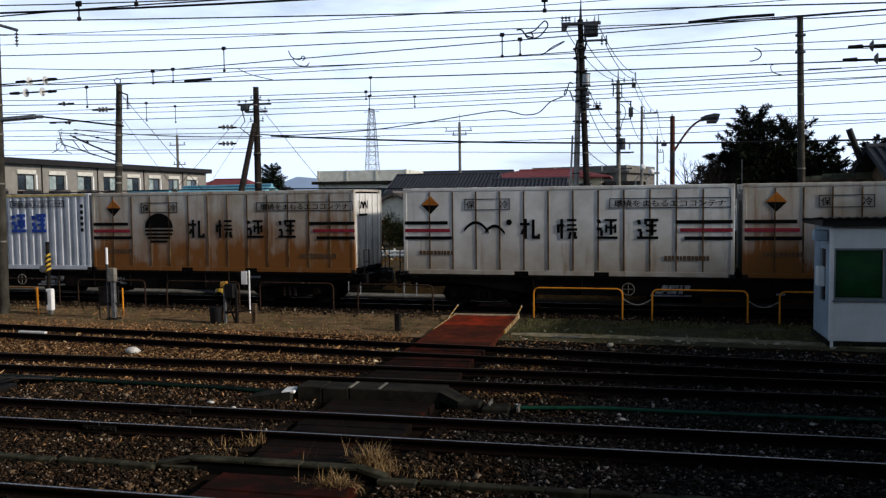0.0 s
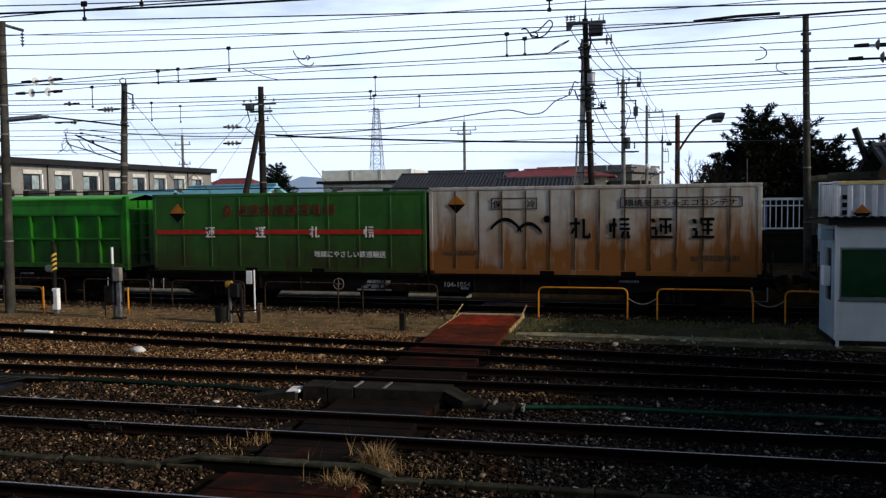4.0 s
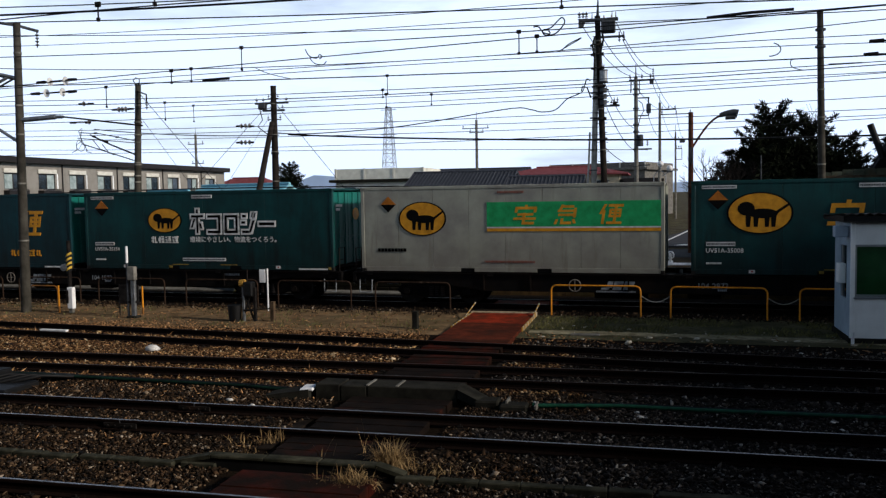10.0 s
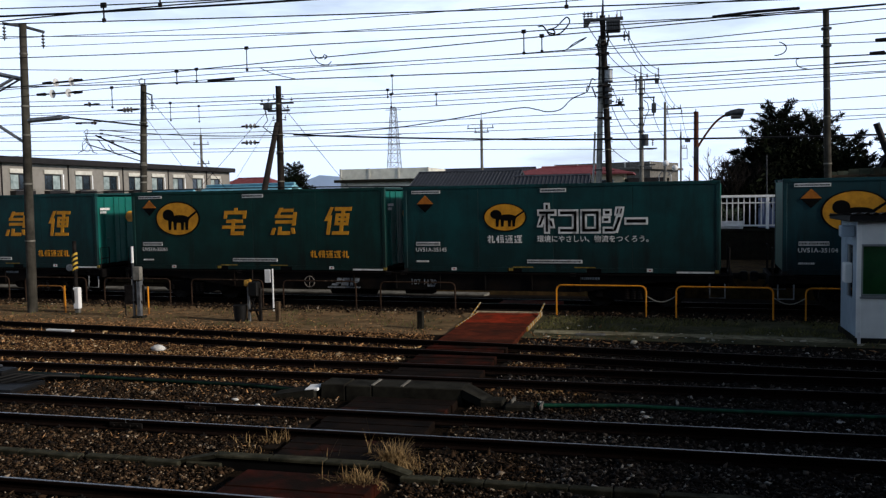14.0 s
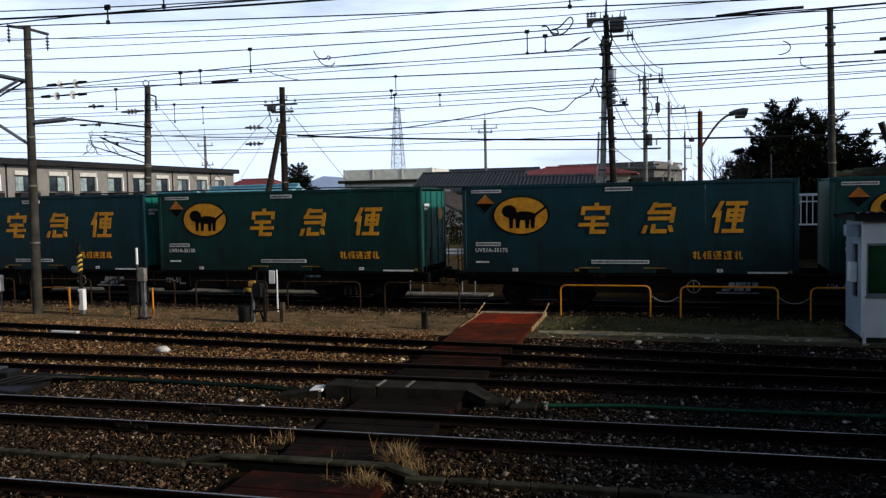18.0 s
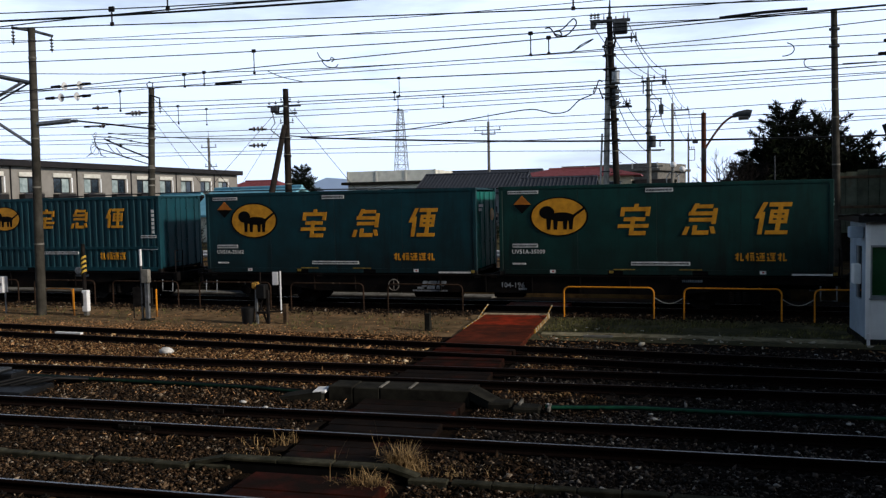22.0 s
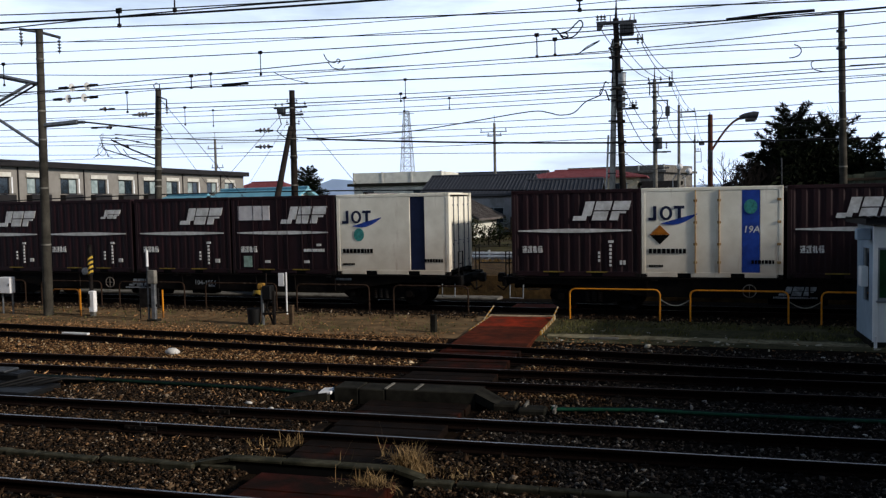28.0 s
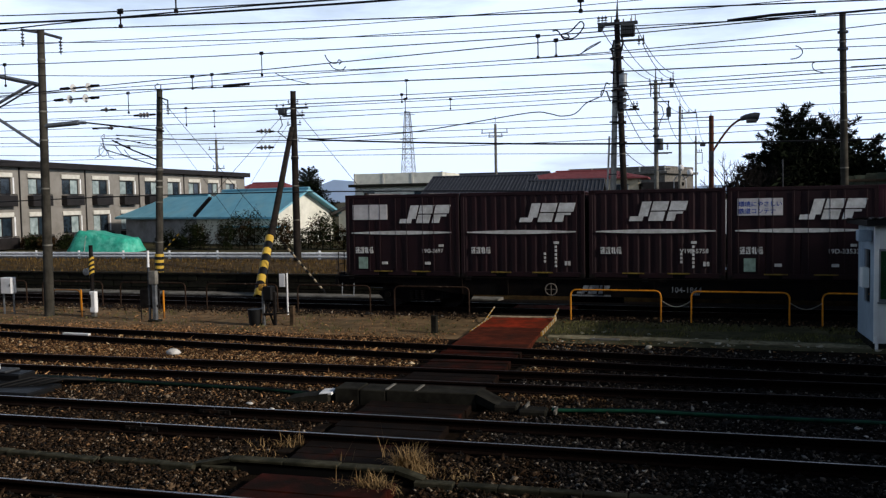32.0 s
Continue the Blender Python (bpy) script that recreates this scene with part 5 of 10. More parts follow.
        for q in (-0.95, 0.95):
            ws = part("wheelset", Mesh().tube([(0, -0.85, 0), (0, 0.85, 0)], 0.075, 10), M["wheel"], t, "", Matrix.Translation((xb + q, 0, 0.41)))
            for y in (-0.56, 0.56):
                w = Mesh()
                s = 1 if y > 0 else -1
                w.tube([(0, y - 0.05, 0), (0, y + 0.05, 0)], 0.41, 28)
                w.tube([(0, y - s * 0.05, 0), (0, y - s * 0.08, 0)], 0.435, 28)
                w.tube([(0, y + s * 0.05, 0), (0, y + s * 0.075, 0)], 0.14, 14)
                part("wheel", w, M["wheel"], ws)
    part("air_tank", Mesh().tube([(-2.4, -0.6, 0.42), (-0.9, -0.6, 0.42)], 0.2, 12), M["under"], t)
    part("air_tank", Mesh().tube([(1.2, 0.6, 0.45), (2.6, 0.6, 0.45)], 0.18, 12), M["under"], t)
    part("valve_box", Mesh().cbox(0.2, -1.0, 0.3, 1.1, -0.6, 0.62, 0.03), M["under"], t)
    bw = Mesh()
    n = 20
    ring = [(-2.9 + 0.17 * math.cos(6.28318 * k / n), -1.27, 0.66 + 0.17 * math.sin(6.28318 * k / n)) for k in range(n + 1)]
    bw.tube(ring, 0.015, 6, False)
    for k in range(4):
        bw.tube([(-2.9, -1.27, 0.66), ring[k * 5]], 0.012, 5)
    bw.tube([(-2.9, -1.27, 0.66), (-2.9, -1.0, 0.66)], 0.02, 6)
    part("brake_wheel", bw, M["brake_wheel"], t, "worn grey hand brake wheel")
    slant_logo(t, -2.15, 0.55, 0.85, 0.24, -1.213, "m_grimy")
    for a, z, w, h in ((-2.3, 0.47, 1.1, 0.05), (5.6, 0.82, 0.6, 0.07), (1.0, 0.55, 0.25, 0.06)):
        b = Mesh()
        bars_line(b, a, z, w, h, -1.217, -1.2, 4)
        part("small_print", b, M["m_grimy"], t)
    for x in (-9.2, -5.4, -0.25, 0.25, 5.4, 9.2):
        for y in (-1.26, 1.06):
            part("twist_lock", Mesh().cbox(x - 0.09, y, 0.9, x + 0.09, y + 0.2, 0.998, 0.01), M["iron"], t)
    return t


M["brake_wheel"] = mat("worn_grey_paint", "7a746c", "4a453f", 0.7, 0, 8, bump=0.1)
WAGON_U = [2.7, -17.8, -38.3, -58.75, -79.2, -99.1, -119.55, -140.0, -160.35, -181.2, -201.6, -221.1, -241.9, -261.7]
WAGON_NO = ["", "104-224", "104-1054", "", "104-2873", "104-1592", "107-1170", "106-469", "106-51", "104-196", "104-1212", "", "104-1054", "104-1864"]
AXIS, RAIL_Z = 1.245, -0.02
first_wagon = wagon_model()
for i, u in enumerate(WAGON_U):
    w = first_wagon if i == 0 else copy_thing(first_wagon, Matrix.Identity(4))
    TRAIN.append((w, u, RAIL_Z))
    for c in w.children:
        if c.name.split(".")[0] == "wheelset":
            WHEELS.append((c, c.matrix_basis.translation.x))
    if WAGON_NO[i]:
        part("wagon_number", words(WAGON_NO[i], 0.22, M["m_grimy"]), None, w, "white stencilled number", Matrix.Translation((0.45, -1.216, 0.62)))

# ---- the boxes, from the head of the train to its tail ----
cold_box(7.55, 9.45, "wave", True)
cold_box(-2.1, 9.45, "wave", False)
cold_box(-13.1, 9.40, "sun", True)
silver_box(-22.53, 9.25)
cold_box(-33.58, 9.35, "wave2", True)
green_box(-43.05, 9.4)
bulk_box(-51.74)
teal_parcel(-63.18, 9.13)
teal_parcel(-74.33, 9.15, "three", "UV51A-35008")
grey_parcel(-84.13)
teal_parcel(-94.2, 9.2, "eco", "UV51A-35154")
teal_parcel(-103.97, 9.15, "three", "UV51A-35104", "c_teal2")
teal_parcel(-114.7, 9.15, "eco", "UV51A-35145")
teal_parcel(-124.42, 9.1, "three", "UV51A-35061", "c_teal3")
teal_parcel(-134.95, 9.05, "three", "UV51A-35043")
teal_parcel(-144.85, 9.28, "three", "UV51A-35175", "c_teal2")
teal_parcel(-155.42, 9.28, "three", "UV51A-35130", "c_teal3")
teal_parcel(-165.24, 9.25, "three", "UV51A-35008", "c_teal2")
teal_parcel(-176.25, 9.02, "three", "UV51A-35009", "c_teal3")
teal_parcel(-186.05, 9.2, "three", "UV51A-35162", "c_teal2")
teal_ribbed(-196.84)
teal_parcel(-206.3, 9.1, "three", "UV51A-35011", "c_teal3")
maroon_box(-213.52, "rib", "c_maroon2")
maroon_box(-217.32, "door", number="19G-1117", logo=(2.35, 1.75, 0.75, 0.3))
maroon_box(-221.2, "rib", logo=(1.2, 1.62, 1.45, 0.54))
cream_box(-225.0, "B")
maroon_box(-228.72, "rib")
cream_box(-234.34, "A")
maroon_box(-238.1, "door")
maroon_box(-241.87, "rib")
maroon_box(-245.7, "rib", logo=(2.45, 1.85, 0.72, 0.3))
maroon_box(-249.5, "rib")
maroon_box(-254.2, "rib", "c_maroon2")
maroon_box(-257.9, "door", "c_maroon", 3.70, True, number="19D-33533")
maroon_box(-261.65, "rib", logo=(1.15, 1.62, 1.4, 0.54), number="V19B-5758")
maroon_box(-265.47, "rib")
maroon_box(-269.22, "door", number="19G-3697")


# ---- crossing, troughs and small things of the yard ----
GZ = -0.12          # level of the soil strip
CX0, CX1 = -4.95, -3.22


def crossing():
    t = thing("foot_crossing", "red board foot crossing laid across the tracks", "foot crossing", kind="structure")
    rnd = random.Random(5)
    spans = [(8.45, 9.40), (10.05, 10.93), (11.10, 12.05), (12.24, 13.35), (14.05, 14.60), (14.77, 15.72), (15.9, 17.05), (17.30, 18.12)]
    for a, b in spans:
        n = max(1, round((b - a) / 0.32))
        for i in range(n):
            y0, y1 = a + (b - a) * i / n, a + (b - a) * (i + 1) / n
            z = (-0.085 if 10 < a < 14 else -0.055) + rnd.uniform(-0.008, 0.008)
            part("board", Mesh().cbox(CX0 + rnd.uniform(-0.03, 0.03), y0 + 0.006, -0.22, CX1 + rnd.uniform(-0.03, 0.03), y1 - 0.006, z, 0.012), M["red_worn"] if a < 9 or a > 15.8 else M["board_dark"], t)
    # the ramp up to the freight track
    k = 14
    for i in range(k):
        y0, y1 = 18.42 + 5.35 * i / k, 18.42 + 5.35 * (i + 1) / k
        z0, z1 = (-0.06 + 0.02 * min(1, i / 8), -0.06 + 0.02 * min(1, (i + 1) / 8))
        x0, x1 = CX0 - 0.02, CX1 + 0.02
        mb = Mesh().add([(x0, y0, -0.24), (x1, y0, -0.24), (x1, y1 - 0.008, -0.24), (x0, y1 - 0.008, -0.24), (x0, y0, z0), (x1, y0, z0), (x1, y1 - 0.008, z1), (x0, y1 - 0.008, z1)],
                        [(3, 2, 1, 0), (4, 5, 6, 7), (0, 1, 5, 4), (1, 2, 6, 5), (2, 3, 7, 6), (3, 0, 4, 7)])
        part("board", mb, M["red_mid"] if i < 8 else M["red_board"] if i < k - 1 else M["sleeper"], t)
        for j in range(2 if 5 < i < k - 1 else 0):
            for x in (CX0 - 0.07, CX1 + 0.01):
                if (i + j) % 1 == 0:
                    yy = y0 + (y1 - y0) * j / 2
                    part("edge_block", Mesh().cbox(x + 0.01, yy, -0.2, x + 0.05, yy + (y1 - y0) / 4, z0 + 0.02, 0.006), M["m_edge"] if j else M["yellow_dull"], t)
    part("end_plank", Mesh().cbox(CX0 - 0.08, 23.3, -0.2, CX1 + 0.06, 23.42, -0.005, 0.008), M["m_edge"], t, "pale worn edge strip")
    part("end_plank", Mesh().cbox(CX0 - 0.05, 23.80, -0.2, CX1 + 0.05, 23.93, -0.025, 0.01), M["sleeper"], t)
    for x, s in ((CX0 - 0.06, -1), (CX1 + 0.06, 1)):
        rod = Mesh()
        n = 7
        for i in range(n):
            a, b = i / n, (i + 1) / n - 0.02
            rod.tube([(x + 0.0 * s, 22.6 + 1.3 * a, -0.02 + 0.2 * a), (x + 0.0 * s, 22.6 + 1.3 * b, -0.02 + 0.2 * b)], 0.02, 6, True, i % 2)
        part("striped_edge_rod", rod.data("striped_edge_rod", M["m_edge"], M["yellow_dull"]), None, t, "striped edge rod")
    # boards inside the freight track
    for i in range(3):
        m = along(-3.9, 0.72 + 0.36 * i, 0)
        part("board", Mesh().cbox(-0.95, 0, -0.2, 0.95, 0.34, -0.05, 0.01), M["red_board"], t, "", m)


M["red_mid"] = mat("trodden_red_board", "5e2a1a", "3c1a10", 0.95, 0, 3.0, "2c1a12", (0.45, 0.7), 1.2, bump=0.4, bump_scale=30)
M["board_dark"] = mat("grimy_board", "1a120d", "0b0806", 0.95, 0, 3.5, "3a170c", (0.56, 0.78), 1.4, bump=0.4, bump_scale=30)
M["m_edge"] = mat("edge_white", "b5a58a", "7a6a50", 0.8, 0, 6, bump=0.1)
M["yellow_dull"] = mat("dull_yellow", "a8803a", "7a5a2a", 0.8, 0, 6, bump=0.1)
M["old_cable"] = mat("dirty_green_cable", "10291f", "0a1712", 0.7, 0, 6, "5a5a4a", (0.66, 0.75), 6, bump=0)
M["green_cable"] = mat("green_cable", "16523a", "0d3024", 0.6, 0, 6, bump=0)
crossing()
M["rust_tube"] = mat("worn_tube_paint", "3a2c22", "1e1611", 0.8, 0.1, 10, "75695c", (0.6, 0.75), 4, bump=0.1)
M["orange_dull"] = paint("faded_orange_paint", "8a5a24", "4a3420", (0.5, 0.8))


M["mossy"] = mat("mossy_concrete", "4d4b3e", "2a2a20", 0.95, 0, 5, "20211a", (0.4, 0.65), 2.2, bump=0.4)


def troughs():
    t = thing("cable_trough_near", "weathered concrete cable trough along the near track", "cable trough", kind="structure")
    rnd = random.Random(8)
    x = -11.0
    while x < 2.5:
        if not -6.0 < x < -3.2:
            part("lid", Mesh().cbox(x + 0.004, 9.60, -0.24, x + 0.496, 9.74, -0.105 + rnd.uniform(-0.006, 0.006), 0.012), M["mossy"], t, "", Matrix.Rotation(radians(rnd.uniform(-0.3, 0.3)), 4, "Z"))
        x += 0.5
    # black body put in for the shade in the gap under the raised cover
    h = Mesh().prism([(-6.1, -0.24), (-2.95, -0.24), (-2.95, -0.12), (-3.3, -0.05), (-5.55, -0.05), (-6.1, -0.12)], 9.68, 9.80)
    part("raised_wall", h, M["black"], t, "black fill for the shaded gap under the raised cover")
    for a, b in ((-5.55, -4.8), (-4.8, -4.05), (-4.05, -3.3)):
        part("raised_lid", Mesh().cbox(a + 0.004, 9.66, -0.05, b - 0.004, 9.83, 0.0 + rnd.uniform(-0.005, 0.005), 0.012), M["mossy"], t)
    for a, b, za, zb in ((-6.1, -5.55, -0.11, 0.0), (-3.3, -2.95, 0.0, -0.10)):
        part("sloping_lid", Mesh().prism([(a, za - 0.05), (b, zb - 0.05), (b, zb), (a, za)], 9.66, 9.83), M["mossy"], t)
    t = thing("cable_trough_far", "dark concrete cable trough with a raised cover", "cable trough", kind="structure")
    xs = [-5.65, -5.2, -4.72, -3.15]
    for a, b in zip(xs, xs[1:]):
        part("raised_lid", Mesh().cbox(a + 0.005, 13.42, -0.2, b - 0.005, 13.92, 0.085 + rnd.uniform(-0.01, 0.01), 0.015), M["concrete_dark"], t)
    part("ramp_lid", Mesh().add([(-3.15, 13.42, -0.06), (-2.72, 13.28, -0.2), (-2.68, 13.66, -0.2), (-3.15, 13.92, -0.06), (-3.15, 13.42, 0.085), (-2.72, 13.28, -0.07), (-2.68, 13.66, -0.06), (-3.15, 13.92, 0.09)],
                                [(3, 2, 1, 0), (4, 5, 6, 7), (0, 1, 5, 4), (1, 2, 6, 5), (2, 3, 7, 6), (3, 0, 4, 7)]), M["concrete_dark"], t, "sloping concrete end lid")
    for a, b, y, z in ((-2.7, -2.3, 13.3, -0.05), (-2.27, -1.82, 13.18, -0.08)):
        part("end_lid", Mesh().cbox(a, y, -0.2, b, y + 0.34, z, 0.03), M["concrete_dark"], t, "", Matrix.Rotation(radians(0.6), 4, "Z"))
        part("chipped_edge", Mesh().cbox(b - 0.03, y + 0.01, -0.16, b + 0.012, y + 0.33, z + 0.008, 0.008), M["concrete"], t)
    part("ramp_lid", Mesh().add([(-6.55, 13.30, -0.2), (-5.75, 13.35, -0.2), (-5.68, 13.8, -0.2), (-6.5, 13.62, -0.2), (-6.55, 13.30, -0.12), (-5.75, 13.35, 0.0), (-5.68, 13.8, 0.02), (-6.5, 13.62, -0.1)],
                                [(3, 2, 1, 0), (4, 5, 6, 7), (0, 1, 5, 4), (1, 2, 6, 5), (2, 3, 7, 6), (3, 0, 4, 7)]), M["concrete_dark"], t)
    for x in (-4.72, -4.2):
        part("chipped_edge", Mesh().cbox(x - 0.02, 13.44, 0.078, x + 0.035, 13.9, 0.104, 0.006), M["concrete"], t, "pale chipped lid edge")
    part("painted_block", Mesh().cbox(-0.12, -0.14, -0.03, 0.12, 0.14, 0.02, 0.012), M["white"], t, "white painted marker plate", pose(-5.8, 13.5, 0.0, 5, -5, 0))
    for i, pts in enumerate(([(-16, 14.15, -0.12), (-12.0, 14.1, -0.11), (-9.6, 14.02, -0.12), (-7.3, 13.95, -0.13), (-6.0, 13.7, -0.12)], [(-1.9, 13.4, -0.12), (-0.5, 13.62, -0.12), (0.7, 13.6, -0.13), (3.7, 13.58, -0.12), (9, 13.55, -0.12)])):
        c = Mesh().tube(pts, 0.034, 8)
        solid("green_cable", c, M["green_cable"] if i else M["old_cable"], "dark green cable lying along the ballast", "cable", "cables on the ballast")
        c = Mesh().tube([(x + 0.1, y + 0.09, z + 0.01) for x, y, z in pts], 0.02, 6)
        solid("thin_cable", c, M["wire"], "thin black cable lying along the ballast", "cable", "cables on the ballast")


troughs()


def hoop(s0, s1, dep, h, material, r, label, foot=None):
    t = thing("fence_hoop", label, "guard rail", "hoops of the yard fence", along(s0, dep, GZ))
    w, c = s1 - s0, 0.14
    pts = [(0, 0, -0.05), (0, 0, h - c)] + [(c - c * math.cos(a), 0, h - c + c * math.sin(a)) for a in (0.5, 1.0)] + [(c, 0, h), (w - c, 0, h)] + [(w - c + c * math.sin(a), 0, h - c + c * math.cos(a)) for a in (0.5, 1.0)] + [(w, 0, h - c), (w, 0, -0.05)]
    part("bent_tube", Mesh().tube(pts, r, 8), material, t)
    for x in (0, w):
        part("footing", Mesh().cbox(x - 0.09, -0.09, -0.06, x + 0.09, 0.09, 0.03, 0.012), M["concrete_dark"], t)
    return t


for a in (-2.72, 0.48, 3.68):
    hoop(a, a + 2.42, -1.0, 0.87, M["orange"], 0.022, "orange painted tube hoop beside the freight track")
for a, w in ((-8.05, 2.32), (-11.27, 2.43), (-14.54, 2.56), (-17.87, 2.53), (-21.1, 2.5), (-24.3, 2.5)):
    hoop(a, a + w, -0.72, 0.86, M["rust_tube"], 0.025, "rusty tube hoop with worn pale paint")
M["rope"] = mat("pale_rope", "a8a49a", "7c786e", 0.9, 0, 8, bump=0)
for a, b in ((-0.30, 0.48), (2.90, 3.68)):
    m = along(a, -1.0, GZ)
    n = 8
    pts = [((b - a) * i / n, 0, 0.62 - 0.17 * math.sin(3.14159 * i / n)) for i in range(n + 1)]
    solid("slack_rope", Mesh().tube(pts, 0.012, 6), M["rope"], "pale slack rope tied between two hoops", "rope", m=m)


M["wood_post"] = mat("weathered_post", "5e4e3c", "3a2f24", 0.95, 0, 5, bump=0.4)


def post_small(x, y, h, w, material, label):
    t = thing("stub_post", label, "post", "stub posts", pose(x, y, GZ, random.uniform(-2, 2), random.uniform(-2, 2), random.uniform(-10, 10)))
    part("shaft", Mesh().cbox(-w, -w, -0.1, w, w, h, 0.015), material, t)
    part("cap", Mesh().cbox(-w * 1.1, -w * 1.1, h, w * 1.1, w * 1.1, h + 0.03, 0.008), material, t)


post_small(-10.24, 21.48, 0.52, 0.06, M["wood_post"], "weathered brown timber stub post")
post_small(-5.95, 20.81, 0.42, 0.075, M["concrete_dark"], "short dark concrete stub post")


def orange_stub(x, y):
    t = thing("marker_post", "thin orange marker post with a worn foot", "post", "marker posts", pose(x, y, GZ))
    part("foot", Mesh().tube([(0, 0, -0.05), (0, 0, 0.2)], 0.03, 10), M["orange_dull"], t)
    part("shaft", Mesh().tube([(0, 0, 0.2), (0, 0, 0.84)], 0.027, 10), M["orange"], t, "orange painted upper half")


orange_stub(-14.85, 22.3)
orange_stub(-17.72, 22.25)
hoop(-19.58, -18.48, -1.9, 0.71, M["orange_dull"], 0.025, "low tube hoop with faded orange paint")


def pillar_sign():
    t = thing("equipment_cabinet", "small white equipment cabinet on two thin legs", "equipment cabinet", m=pose(-20.65, 22.5, GZ))
    for x in (-0.19, 0.19):
        part("leg", Mesh().tube([(x, 0, -0.05), (x, 0, 0.7)], 0.028, 8), M["steel"], t)
    part("case", Mesh().cbox(-0.2, -0.12, 0.66, 0.21, 0.12, 1.18, 0.02), M["white"], t)
    part("side_case", Mesh().cbox(-0.55, -0.1, 0.64, -0.21, 0.1, 1.17, 0.02), M["concrete"], t, "grey side case")
    part("latch", Mesh().cbox(0.14, -0.135, 0.9, 0.17, -0.12, 0.98, 0.004), M["iron"], t)


pillar_sign()


def striped_post():
    t = thing("striped_post", "black post with a yellow striped sleeve and small lamp", "post", m=pose(-17.5, 22.5, GZ))
    part("shaft", Mesh().tube([(0, 0, -0.05), (0, 0, 2.2)], 0.06, 10), M["iron"], t)
    n = 8
    for i in range(n):
        z = 1.22 + i * 0.072
        sl = Mesh()
        r = 0.085
        for k in range(12):
            a, b = 6.28318 * k / 12, 6.28318 * (k + 1) / 12
            q0, q1 = 0.06 * math.cos(a), 0.06 * math.cos(b)
            sl.add([(r * math.cos(a), r * math.sin(a), z + q0), (r * math.cos(b), r * math.sin(b), z + q1), (r * math.cos(b), r * math.sin(b), z + 0.07 + q1), (r * math.cos(a), r * math.sin(a), z + 0.07 + q0)], [(0, 1, 2, 3)], True)
        part("stripe_ring", sl, M["yellow"] if i % 2 else M["black"], t)
    part("lamp_housing", Mesh().tube([(-0.14, -0.1, 1.38), (-0.14, 0.1, 1.38)], 0.11, 12), M["steel"], t)
    part("lamp_bracket", Mesh().tube([(0, 0, 1.38), (-0.1, 0, 1.38)], 0.02, 6), M["iron"], t)
    t = thing("white_bollard", "white painted bollard with a scuffed face", "bollard", m=pose(-17.35, 22.35, GZ))
    part("shaft", Mesh().cbox(-0.1, -0.08, 0.12, 0.1, 0.08, 0.78, 0.02), M["white"], t)
    part("foot", Mesh().cbox(-0.07, -0.06, -0.06, 0.07, 0.06, 0.12, 0.01), M["concrete"], t)
    part("strap", Mesh().cbox(-0.11, -0.115, 0.30, -0.02, -0.1, 0.7, 0.006), M["iron"], t)


striped_post()


def relay_post():
    t = thing("relay_post", "grey steel post with a junction box", "equipment post", m=pose(-14.78, 21.62, GZ))
    part("thin_pipe", Mesh().tube([(-0.09, 0, -0.05), (-0.09, 0, 1.6)], 0.035, 8), M["steel_dark"], t)
    part("pipe_top", Mesh().tube([(-0.09, 0, 1.6), (-0.09, 0, 2.08)], 0.038, 8), M["white"], t, "white painted pipe top")
    part("post", Mesh().cbox(0.03, -0.05, -0.05, 0.16, 0.05, 1.4, 0.012), M["steel"], t)
    part("junction_box", Mesh().cbox(0.0, -0.16, 1.1, 0.24, 0.0, 1.5, 0.02), M["concrete"], t)
    part("back_plate", Mesh().cbox(-0.62, 0.3, 0.35, 0.05, 0.34, 0.92, 0.01), M["iron"], t, "dark grey plate")
    part("plate_leg", Mesh().tube([(-0.6, 0.32, -0.05), (-0.6, 0.32, 0.4)], 0.02, 6), M["iron"], t)
    part("cross_bar", Mesh().cbox(-0.16, -0.03, 0.42, 0.2, 0.03, 0.5, 0.01), M["iron"], t)
    part("foot", Mesh().cbox(-0.1, -0.12, -0.05, 0.25, 0.12, 0.06, 0.015), M["concrete_dark"], t)


relay_post()


